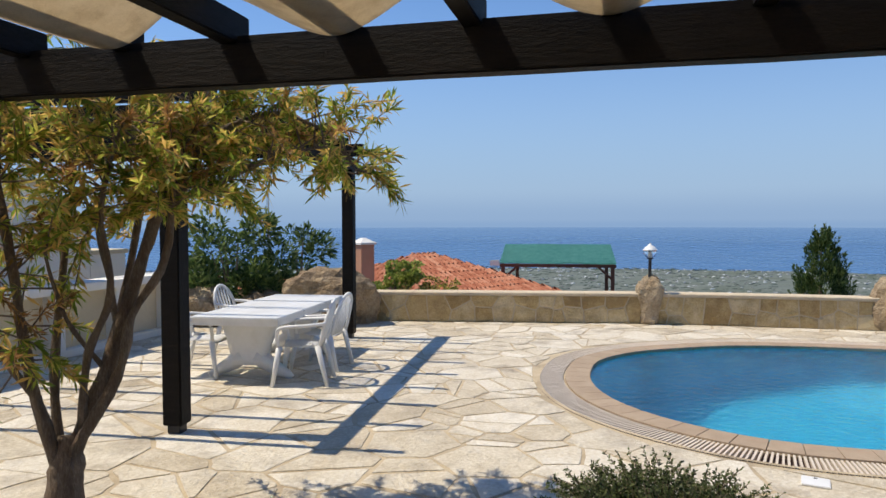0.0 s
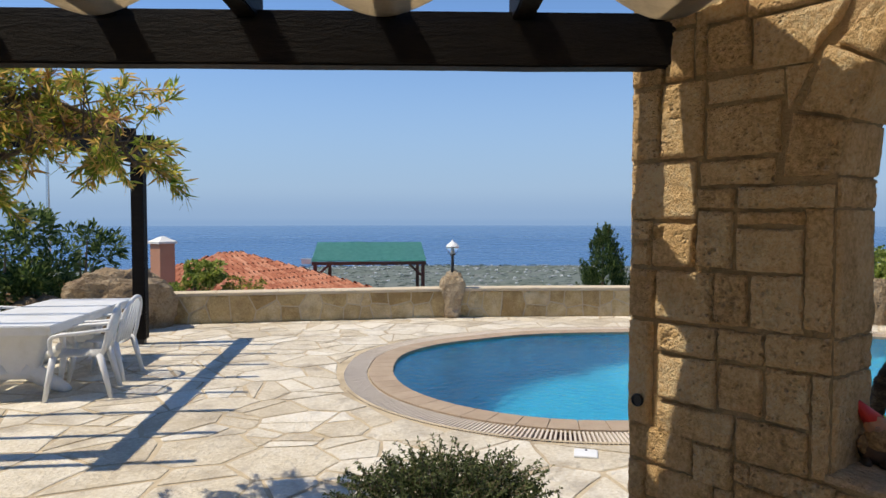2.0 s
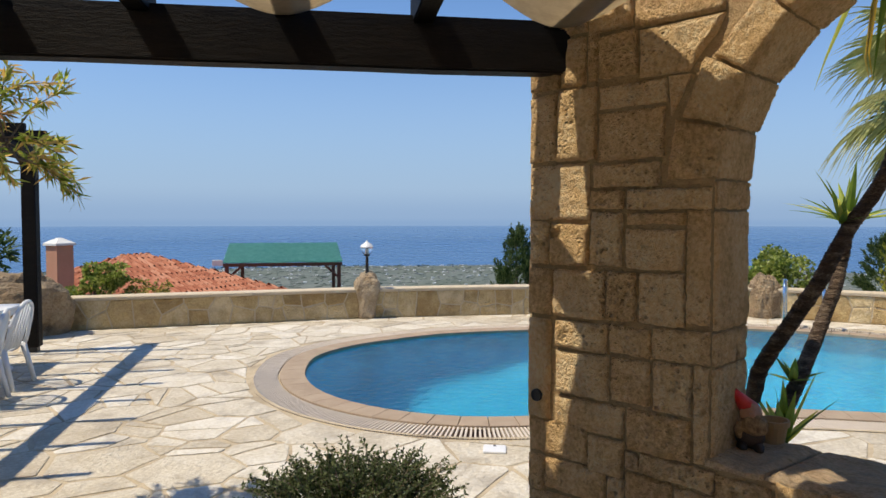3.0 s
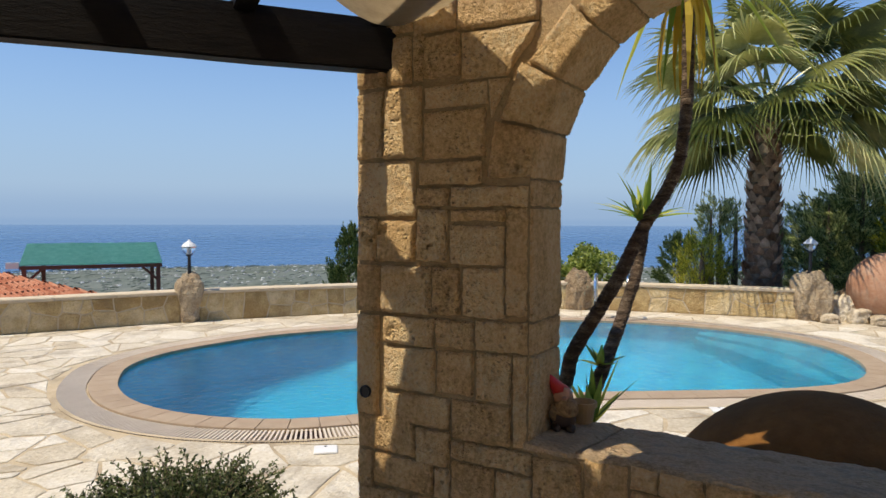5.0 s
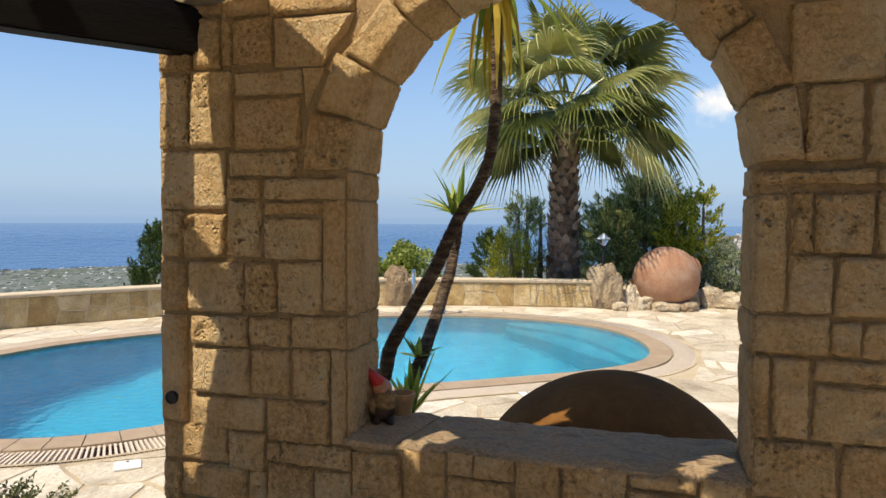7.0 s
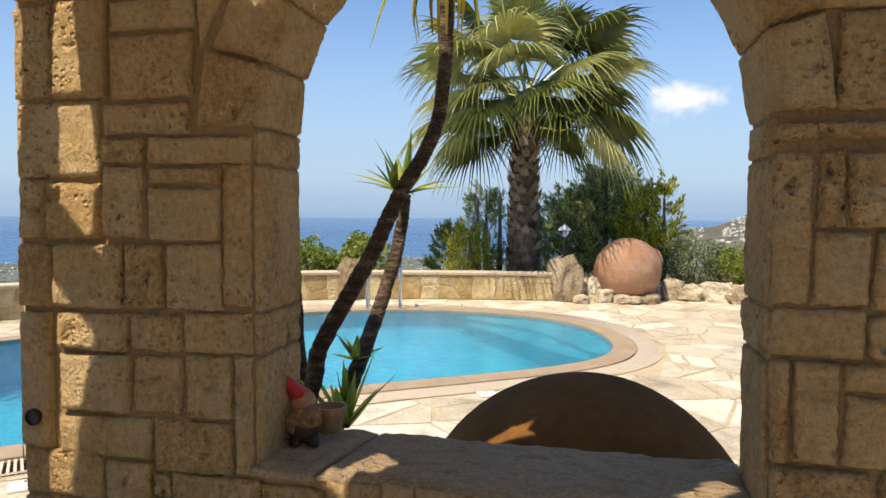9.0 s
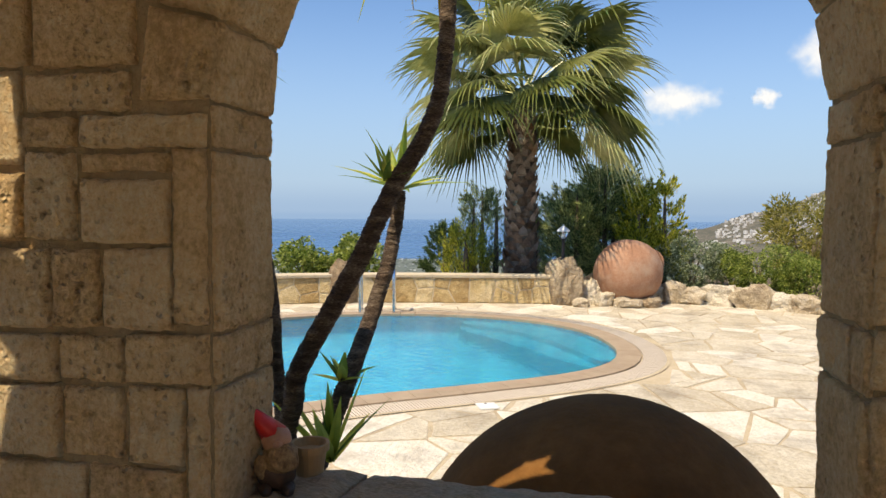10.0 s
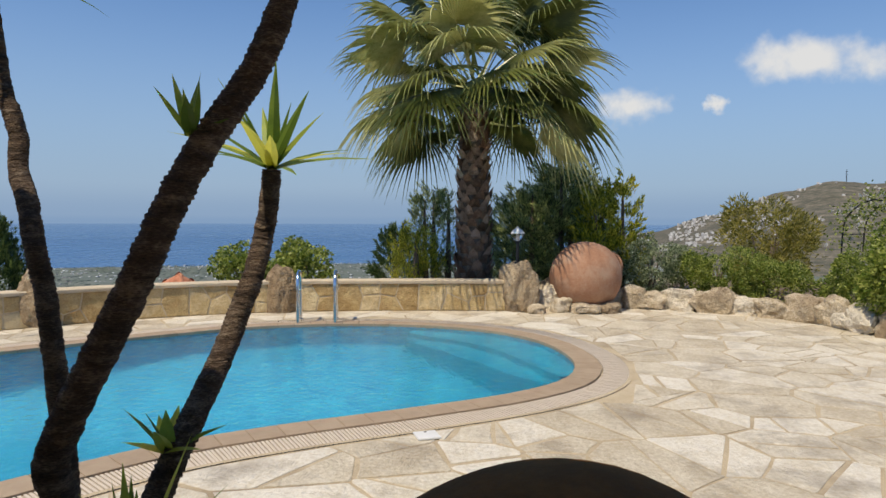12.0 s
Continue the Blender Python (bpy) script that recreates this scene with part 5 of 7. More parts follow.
def build_bottlebrush():
    tree = thing("bottlebrush_tree", "multi-stemmed bottlebrush tree with narrow green and russet leaves", "tree")
    limb("trunk", [(1.755, 8.53, -0.03), (1.765, 8.53, 0.2), (1.78, 8.53, 0.40), (1.79, 8.54, 0.56)], [0.118, 0.096, 0.088, 0.045], tree, BARK, 12)
    limbs = [
        ([(1.79, 8.53, 0.40), (1.98, 8.56, 0.88), (2.13, 8.62, 1.35), (2.28, 8.68, 1.81), (2.54, 8.74, 2.20), (2.9, 8.74, 2.40), (3.22, 8.66, 2.32)], [0.047, 0.036, 0.026, 0.009]),
        ([(1.79, 8.53, 0.40), (1.95, 8.60, 0.82), (2.07, 8.74, 1.29), (2.19, 8.86, 1.93), (2.31, 8.97, 2.52)], [0.036, 0.029, 0.020, 0.009]),
        ([(1.76, 8.52, 0.32), (1.63, 8.50, 0.88), (1.56, 8.50, 1.46), (1.49, 8.56, 2.05), (1.60, 8.62, 2.63)], [0.036, 0.029, 0.020, 0.009]),
        ([(1.77, 8.52, 0.36), (1.72, 8.62, 0.88), (1.78, 8.74, 1.58), (1.84, 8.86, 2.28)], [0.030, 0.024, 0.017, 0.007]),
        ([(1.64, 8.50, 0.80), (1.49, 8.39, 1.11), (1.25, 8.39, 1.70), (1.02, 8.50, 2.40)], [0.022, 0.019, 0.013, 0.006]),
        ([(2.05, 8.58, 1.08), (2.0, 8.64, 1.4), (1.95, 8.6, 1.75), (2.05, 8.7, 2.2)], [0.019, 0.014, 0.010, 0.006]),
        ([(2.28, 8.68, 1.80), (2.65, 8.7, 1.98), (2.95, 8.6, 2.12), (3.28, 8.55, 2.18), (3.42, 8.5, 2.02)], [0.017, 0.013, 0.009, 0.004]),
        ([(1.98, 8.56, 0.9), (1.8, 8.5, 1.2), (1.7, 8.45, 1.6)], [0.016, 0.012, 0.007]),
        ([(1.80, 8.50, 0.46), (2.04, 8.50, 0.86), (2.12, 8.52, 1.2), (2.30, 8.56, 1.52), (2.36, 8.62, 2.0), (2.5, 8.66, 2.4)], [0.034, 0.027, 0.02, 0.009]),
        ([(1.86, 8.52, 0.6), (1.90, 8.48, 1.0), (2.02, 8.46, 1.34), (1.98, 8.5, 1.8), (2.1, 8.52, 2.3)], [0.026, 0.021, 0.016, 0.007]),
    ]
    rng = random.Random(9)
    green, russet = [], []
    bm = bmesh.new()
    for pts, rad in limbs:
        _, line = limb("limb", pts, rad, tree, BARK, 8, 0.3)
        m = len(line)
        for k in range(m):
            t = k / m
            p = line[k]
            if p.z < (0.95 if p.x < 1.75 else 1.75):
                continue
            for _ in range((3 if p.x > 2.7 else 4) if p.z > 1.5 else 2):
                d = Vector((rng.gauss(0.12, 1), rng.gauss(0.1, 0.8), rng.gauss(0.15, 0.7))).normalized()
                ln = rng.uniform(0.25, 0.62)
                q1 = p + d * ln * 0.5 + Vector((0, 0, 0.03))
                q2 = p + d * ln + Vector((0, 0, -0.12 * ln))
                if q2.z < 1.62 and q2.x > 1.9:
                    continue
                if q2.z > 2.62:
                    q2.z = 2.62 - rng.uniform(0, 0.2)
                add_tube(bm, [p, q1, q2], [0.006, 0.004, 0.002], 4, False)
                store = russet if rng.random() < 0.17 else green
                steps = rng.randint(18, 26)
                for s in range(steps):
                    f = 0.35 + 0.65 * s / steps
                    base = p.lerp(q1, f * 2) if f < 0.5 else q1.lerp(q2, f * 2 - 1)
                    along = (q2 - q1).normalized()
                    tip_russet = store if rng.random() < 0.85 or s > steps - 4 else green
                    for _ in range(3):
                        tip_russet.append((base, along * 0.8))
    tagged(part("twigwork", bm, BARK, tree), "thin leafy twigs", kind="stuff")
    leaf_object("foliage", green, tree, LEAF_BOTTLE, 0.085, 0.016, 0.05, 0.7)
    ob = leaf_object("new_growth", russet, tree, material("russet_leaf", [(0.24, 0.15, 0.035), (0.42, 0.2, 0.06), (0.52, 0.29, 0.12)], 2, 0.5, island=0.9, translucent=0.35), 0.07, 0.012, 0.05, 0.75)
    tagged(ob, "russet young leaves")


def shrub(name, label, c, size, count, mat, leaf, width, seed, category="shrub", droop=0.15, spread=0.7, holes=0.15, stems=5, group="", up=0.2, shell=0.5):
    """A bush: stems and a crown of single leaves with an uneven outline and gaps."""
    rng = random.Random(seed)
    base = Vector(c)
    t = thing(name, label, category, group, Matrix.Translation(base))
    bm = bmesh.new()
    for k in range(stems):
        a = rng.uniform(0, 6.28)
        r = rng.uniform(0.1, 0.55)
        tip = Vector((math.cos(a) * size[0] * r, math.sin(a) * size[1] * r, size[2] * rng.uniform(0.45, 0.85)))
        rad = 0.012 + 0.012 * size[2]
        add_tube(bm, [(tip.x * 0.15, tip.y * 0.15, -0.05), (tip.x * 0.5, tip.y * 0.5, tip.z * 0.45), tuple(tip)], [rad, rad * 0.7, rad * 0.3], 6)
    tagged(part("stemwork", bm, BARK, t), "woody stems", kind="stuff")
    lumps = []
    for k in range(max(14, int(13 * size[0] * size[2]))):
        u = rng.uniform(0, 1)
        a = rng.uniform(0, 6.28)
        prof = math.sin(math.pi * (0.12 + 0.8 * u)) ** 0.6
        lumps.append((Vector((math.cos(a) * size[0] * prof * 0.72, math.sin(a) * size[1] * prof * 0.72, size[2] * (0.08 + 0.86 * u))), rng.uniform(0.24, 0.42) * min(size)))
    anchors = []
    off = Vector((seed, seed * 2.3, 0))
    for _ in range(count):
        cc, r = rng.choice(lumps)
        d = Vector((rng.gauss(0, 1), rng.gauss(0, 1), rng.gauss(0, 1))).normalized()
        p = cc + d * r * (shell + (1 - shell) * rng.random() ** 0.5)
        if p.z < 0 or noise.noise((p + off) * (2.2 / max(0.4, min(size)))) < holes - 0.5:
            continue
        anchors.append((p, d * 0.9 + Vector((p.x, p.y, 0)).normalized() * 0.3 + Vector((0, 0, up))))
    leaf_object("foliage", anchors, t, mat, leaf * 1.25, width * 2.0, droop, spread)
    return t


def conifer(name, label, c, size, sprigs, reach, needles, mat, leaf, width, seed, lift=0.6, taper=0.75, base=0.05, crowns=1, category="tree"):
    """An evergreen of many leafy sprigs that leave its stems outwards and upwards, with gaps between them."""
    rng = random.Random(seed)
    t = thing(name, label, category, m=Matrix.Translation(c))
    stems = []
    for k in range(crowns):
        a = 6.28 * k / crowns + rng.uniform(-0.5, 0.5)
        off = Vector((math.cos(a) * size[0] * 0.48, math.sin(a) * size[1] * 0.48, 0)) if crowns > 1 else Vector((0, 0, 0))
        stems.append((off, size[2] * (rng.uniform(0.72, 1.0) if k else 1.0), 0.62 if crowns > 1 else 1.0))
    for off, top, _ in stems:
        bm = bmesh.new()
        add_tube(bm, [off * 0.4 + Vector((0, 0, -1.7)), off + Vector((0, 0, 0.4)), off + Vector((0, 0, top * 0.95))], [0.1, 0.07, 0.015], 8)
        part("trunk", bm, BARK, t)
    anchors = []
    for k in range(sprigs):
        off, top, share = rng.choice(stems)
        u = rng.random() ** 1.15
        env = (1 - u) ** taper * (0.62 + 0.38 * min(1, u / 0.18))
        a = rng.uniform(0, 6.28)
        if noise.noise(Vector((math.cos(a) * 1.7 + seed, math.sin(a) * 1.7 + off.x, u * 5))) < -0.28:
            continue
        r = share * env * rng.uniform(0.5, 1.0)
        b = off + Vector((math.cos(a) * r * size[0], math.sin(a) * r * size[1], top * (base + 0.88 * u)))
        ln = reach * rng.uniform(0.6, 1.25)
        d = Vector((math.cos(a), math.sin(a), lift + 0.7 * u)) + Vector((rng.gauss(0, 0.2), rng.gauss(0, 0.2), rng.gauss(0, 0.2)))
        d.normalize()
        for s in range(needles):
            f = rng.random()
            w = reach * 0.17 * (1 - f) ** 0.7
            anchors.append((b + d * ln * f + Vector((rng.gauss(0, w), rng.gauss(0, w), rng.gauss(0, w * 0.5))), d * 1.5))
    leaf_object("foliage", anchors, t, mat, leaf, width, -0.05, 0.5)
    return t


def build_herb():
    rng = random.Random(31)
    t = thing("herb_bush", "low spreading grey-green herb bush with wiry sprigs", "shrub", m=Matrix.Translation((4.52, 6.98, 0)))
    bm = bmesh.new()
    anchors = []
    for k in range(420):
        a = rng.uniform(0, 6.28)
        r = 0.56 * rng.random() ** 0.5
        h = 0.45 - 0.45 * r * r + rng.uniform(-0.10, 0.05)
        b = Vector((math.cos(a) * r * 0.4, math.sin(a) * r * 0.4, 0))
        tip = Vector((math.cos(a) * r * 1.1, math.sin(a) * r * 1.1, h))
        mid = b.lerp(tip, 0.6) + Vector((rng.uniform(-0.05, 0.05), rng.uniform(-0.05, 0.05), 0.08))
        if rng.random() < 0.2:
            tip += Vector((rng.uniform(-0.06, 0.06), rng.uniform(-0.06, 0.06), rng.uniform(0.02, 0.09)))
        add_tube(bm, [b, mid, tip], [0.004, 0.003, 0.0015], 3, False)
        for s in range(34):
            f = 0.25 + 0.75 * s / 34
            p = b.lerp(mid, f / 0.6) if f < 0.6 else mid.lerp(tip, (f - 0.6) / 0.4)
            anchors.append((p, (tip - mid).normalized() * 0.5))
    tagged(part("stemwork", bm, BARK, t), "woody stems", kind="stuff")
    leaf_object("foliage", anchors, t, LEAF_HERB, 0.026, 0.011, 0.05, 1.1, 2)


def sword_rosette(name, c, parent, count, length, width, seed, mat, up=0.4, droop=0.35):
    rng = random.Random(seed)
    bm = bmesh.new()
    for k in range(count):
        a = 6.28 * k / count + rng.uniform(-0.4, 0.4)
        el = rng.uniform(-0.1, 1.0) + up
        d = Vector((math.cos(a) * math.cos(el), math.sin(a) * math.cos(el), math.sin(el)))
        s = Vector((-math.sin(a), math.cos(a), 0))
        ln = length * rng.uniform(0.7, 1.15)
        nrm = d.cross(s)
        rows = []
        for t in (0, 0.3, 0.6, 0.85, 1.0):
            w = width * (0.6 + 0.8 * t if t < 0.4 else (1 - t) * 1.5 + 0.02)
            p = Vector(c) + d * ln * t + Vector((0, 0, -droop * ln * t * t * math.cos(el)))
            rows.append((bm.verts.new(p - s * w / 2), bm.verts.new(p + nrm * w * 0.18), bm.verts.new(p + s * w / 2)))
        for x, y in zip(rows, rows[1:]):
            bm.faces.new((x[0], x[1], y[1], y[0]))
            bm.faces.new((x[1], x[2], y[2], y[1]))
    return part(name, bm, mat, parent)


def build_dracaena():
    t = thing("dracaena", "tall dragon plant with bare ringed trunks and tufts of sword leaves", "plant")

    def ringed(pts, r0, r1, seed):
        rng = random.Random(seed)
        line = smooth_line(pts, 10)
        fine, rad = [], []
        for k in range(len(line) - 1):
            for f in (0, 0.45, 0.9):
                fine.append(line[k].lerp(line[k + 1], f))
                g = (k + f) / len(line)
                base = r0 + (r1 - r0) * g
                rad.append(base * (1.04 if f == 0.45 else 0.96) * rng.uniform(0.95, 1.05))
        bm = bmesh.new()
        rings = add_tube(bm, fine, rad, 12)
        for ring in rings:
            for v in ring:
                v.co += wobble(v.co, 40, r0 * 0.08)
        return part("trunk", bm, YUCCABARK, t, smooth=True)
    ringed([(5.50, 5.44, -0.03), (5.50, 5.42, 0.5), (5.45, 5.37, 0.85), (5.33, 5.29, 1.0), (5.25, 5.245, 1.1), (5.225, 5.188, 1.2), (5.21, 5.125, 1.3), (5.20, 5.063, 1.4), (5.19, 5.005, 1.5), (5.21, 4.965, 1.6), (5.25, 4.925, 1.7), (5.29, 4.872, 1.8), (5.31, 4.83, 1.9), (5.33, 4.81, 2.0), (5.34, 4.795, 2.2), (5.34, 4.795, 2.48), (5.34, 4.80, 2.75)], 0.034, 0.023, 1)
    ringed([(5.56, 5.42, -0.03), (5.56, 5.36, 0.5), (5.58, 5.26, 0.85), (5.64, 5.22, 1.0), (5.74, 5.21, 1.1), (5.84, 5.20, 1.2), (5.91, 5.187, 1.3), (5.96, 5.168, 1.4), (6.02, 5.165, 1.5), (6.03, 5.15, 1.6), (6.03, 5.14, 1.7)], 0.036, 0.028, 2)
    ringed([(5.46, 5.41, 0.5), (5.52, 5.42, 0.8), (5.55, 5.45, 1.0), (5.55, 5.46, 1.1), (5.525, 5.455, 1.25), (5.525, 5.475, 1.4), (5.53, 5.502, 1.5), (5.575, 5.555, 1.6), (5.64, 5.63, 1.665), (5.66, 5.648, 1.72), (5.69, 5.672, 1.76), (5.70, 5.70, 1.83), (5.72, 5.74, 1.9), (5.74, 5.8, 2.2)], 0.026, 0.021, 3)
    sword_rosette("leaf_tuft", (5.24, 4.955, 1.70), t, 7, 0.11, 0.03, 5, LEAF_YUCCA, 0.5, 0.1)
    sword_rosette("leaf_tuft", (6.03, 5.14, 1.70), t, 20, 0.30, 0.044, 6, LEAF_YUCCA, 0.3, 0.2)
    sword_rosette("leaf_tuft", (5.62, 5.235, 1.0), t, 11, 0.16, 0.045, 7, LEAF_YUCCA, 0.35, 0.15)
    sword_rosette("leaf_tuft", (5.42, 5.20, 0.78), t, 12, 0.32, 0.05, 8, LEAF_YUCCA, 0.6, 0.1)
    sword_rosette("leaf_tuft", (5.74, 5.8, 2.2), t, 16, 0.32, 0.03, 10, LEAF_YUCCA, 0.2, 0.4)
    sword_rosette("leaf_crown", (5.34, 4.80, 2.76), t, 26, 0.55, 0.045, 11, LEAF_YUCCA, -0.2, 0.9)
    bm = bmesh.new()
    rng = random.Random(3)
    for k in range(12):
        a = rng.uniform(0, 6.28)
        q = Vector((math.cos(a), math.sin(a), 0))
        s = Vector((-q.y, q.x, 0)) * 0.023
        p = Vector((5.34, 4.80, 2.7)) + q * 0.03
        rows = []
        for f in (0, 0.4, 0.8, 1.0):
            c = p + q * 0.09 * math.sin(f * 2.2) + Vector((0, 0, -0.48 * f))
            w = (1 - 0.9 * f)
            rows.append((bm.verts.new(c - s * w), bm.verts.new(c + s * w)))
        for x, y in zip(rows, rows[1:]):
            bm.faces.new((x[0], x[1], y[1], y[0]))
    part("dry_leaves", bm, LEAF_DRY, t, "hanging dry yellow leaves")


def palm_frond(el, seed):
    """A pleated fan leaf at elevation el (degrees), reaching along +x from the trunk, its tips hanging."""
    rng = random.Random(seed)
    verts, faces = [], []
    e = radians(el)
    pet = 1.28 * rng.uniform(0.88, 1.1)
    d = Vector((math.cos(e), 0, math.sin(e)))
    pts = [Vector((0.1, 0, 0)) + d * pet * t + Vector((0, 0, -0.18 * t * t * math.cos(e))) for t in (0, 0.35, 0.7, 1.0)]
    for k, p in enumerate(pts):
        w = 0.034 - 0.006 * k
        verts += [p + Vector((0, -w, 0)), p + Vector((0, w, 0)), p + Vector((0, 0, 0.02))]
    for k in range(3):
        a, b = 3 * k, 3 * k + 3
        faces += [(a, a + 1, b + 1, b), (a + 1, a + 2, b + 2, b + 1), (a + 2, a, b, b + 2)]
    hub = pts[-1]
    fwd = (pts[-1] - pts[-2]).normalized()
    side = Vector((0, 1, 0))
    dip = radians(6 + 8 * math.cos(e))
    fwd = Vector((fwd.x * math.cos(dip) + fwd.z * math.sin(dip), 0, fwd.z * math.cos(dip) - fwd.x * math.sin(dip)))
    nrm = fwd.cross(side) * -1
    n = 42
    for k in range(n):
        a = radians(-112 + 224 * (k + 0.5) / n)
        da = radians(112 / n) * 1.0
        ln = 1.25 * (0.70 + 0.30 * math.cos(a * 0.75)) * rng.uniform(0.92, 1.05)
        s = len(verts)
        hang = rng.uniform(0.6, 1.5) * (1.25 if rng.random() < 0.25 else 0.9)
        twist = rng.uniform(-0.04, 0.04)
        for f, wide, fold in ((0.03, 1.0, 0.006), (0.34, 1.0, 0.02), (0.55, 0.86, 0.03), (0.72, 0.44, 0.016), (0.88, 0.2, 0.006), (1.08, 0.03, 0.0)):
            for sg in (-1, 0, 1):
                aa = a + (sg * da * wide + twist * max(0, f - 0.5))
                p = hub + (fwd * math.cos(aa) + side * math.sin(aa)) * ln * f
                p += nrm * (0.20 * abs(math.sin(a)) * f + (fold if sg == 0 else -fold))
                drop = max(0, f - 0.5)
                p += Vector((0, 0, -1.0)) * ln * drop * drop * hang * 0.95
                verts.append(p)
        for q in range(5):
            b = s + 3 * q
            faces += [(b, b + 1, b + 4, b + 3), (b + 1, b + 2, b + 5, b + 4)]
    return verts, faces


def build_palm():
    base = Vector((16.66, 5.72, 0.05))
    t = thing("fan_palm", "stout fan palm with a wide crown of drooping fronds", "palm tree", m=Matrix.Translation(base))
    bm = bmesh.new()
    add_tube(bm, [(0, 0, -0.1), (0, 0, 0.5), (0, 0, 1.6), (0, 0, 2.6), (0, 0, 3.3), (0, 0, 3.9)], [0.34, 0.31, 0.27, 0.25, 0.27, 0.2], 20)
    trunk = part("trunk", bm, BARK, t, smooth=True)
    # old leaf bases in spirals
    scale_bm = bmesh.new()
    v = [scale_bm.verts.new(p) for p in ((0, -0.075, 0), (0, 0.075, 0), (0.035, 0.05, 0.09), (0.05, 0, 0.14), (0.035, -0.05, 0.09), (0.03, 0, 0.03))]
    for f in ((0, 5, 4), (5, 1, 2), (5, 2, 3), (5, 3, 4), (0, 1, 5)):
        scale_bm.faces.new([v[k] for k in f])
    bmesh.ops.solidify(scale_bm, geom=scale_bm.faces[:], thickness=0.02)
    first = part("leaf_base", scale_bm, PALMBARK, trunk)
    rng = random.Random(2)
    for k in range(190):
        z = 0.15 + 3.2 * k / 190
        a = k * 2.39996
        r = 0.33 - 0.028 * z - 0.015
        ob = first if k == 0 else first.copy()
        if k:
            scene.collection.objects.link(ob)
        ob.matrix_basis = Matrix.Translation((r * math.cos(a), r * math.sin(a), z)) @ Matrix.Rotation(a, 4, "Z") @ Matrix.Rotation(rng.uniform(-0.1, 0.25), 4, "Y") @ Matrix.Scale(rng.uniform(1.25, 1.6), 4)
    k = 0
    for el, count, z in ((80, 3, 4.1), (62, 5, 4.05), (45, 6, 4.0), (29, 7, 3.94), (14, 7, 3.86), (0, 7, 3.78), (-15, 5, 3.68)):
        verts, faces = palm_frond(el, int(el) + 100)
        me = None
        for j in range(count):
            a = 6.283 * j / count + el * 0.7 + rng.uniform(-0.15, 0.15)
            if el < -10 and math.cos(a) < -0.55:
                continue
            if me is None:
                ob = raw_object("frond", verts, faces, LEAF_PALM)
                me = ob.data
            else:
                ob = new("frond", me)
            ob.parent = t
            ob.matrix_basis = Matrix.Translation((0.08 * math.cos(a), 0.08 * math.sin(a), z + rng.uniform(-0.06, 0.06))) @ Matrix.Rotation(a, 4, "Z") @ Matrix.Rotation(rng.uniform(-0.5, 0.5), 4, "X") @ Matrix.Scale(rng.uniform(0.88, 1.1), 4)
            k += 1


build_left_house()
build_table()
build_chairs()
build_bottlebrush()
build_herb()
build_dracaena()


# ---- gardens beyond the wall ----
def build_beds():
    at, total = line_frames(WALL_LINE)
    verts, faces = [], []
    n = 60
    for k in range(n + 1):
        p, d, q = at(total * k / n)
        for dd, z in ((0.27, 0.30), (1.2, 0.22), (3.6, 0.0), (4.4, -3.3)):
            verts.append(p - q * dd + Vector((0, 0, z)))
    for k in range(n):
        for j in range(3):
            faces.append((4 * k + j, 4 * k + j + 1, 4 * (k + 1) + j + 1, 4 * (k + 1) + j))
    tagged(raw_object("garden_bed", verts, faces, SOIL, True), "dry brown soil bed outside the terrace wall", "soil", kind="structure")
    edge = smooth_line([Vector(p) for p in ((15.75, 5.1, 0), (16.3, 3.9, 0), (16.4, 2.9, 0), (16.0, 1.6, 0), (15.3, 0.5, 0), (14.2, -0.05, 0), (12.6, -0.7, 0), (11.0, -1.8, 0))], 6)
    verts, faces = [], []
    for p in edge:
        o = Vector((0.75, -0.66, 0))
        for dd, z in ((0.0, 0.06), (0.35, 0.2), (4.5, 0.25), (7.0, -3.3)):
            verts.append(p + o * dd + Vector((0, 0, z)))
    for k in range(len(edge) - 1):
        for j in range(3):
            faces.append((4 * k + j, 4 * (k + 1) + j, 4 * (k + 1) + j + 1, 4 * k + j + 1))
    tagged(raw_object("garden_bed_2", verts, faces, SOIL, True), "dry soil bed behind the edging rocks", "soil", kind="structure")
    rng = random.Random(6)
    at2, total2 = line_frames(edge[6:])
    s = 0.0
    k = 0
    while s < total2:
        p, d, q = at2(s)
        w = rng.uniform(0.28, 0.85)
        h = rng.uniform(0.28, 0.62)
        rock("edging_rock", (p.x + rng.uniform(-0.05, 0.1), p.y + rng.uniform(-0.1, 0.05), h * 0.30), (w, rng.uniform(0.35, 0.5), h), 40 + k, label="pale weathered limestone rock edging the flower bed", rot=math.atan2(d.y, d.x), rough=0.62, mat=PALEROCK)
        s += w * 0.72
        k += 1


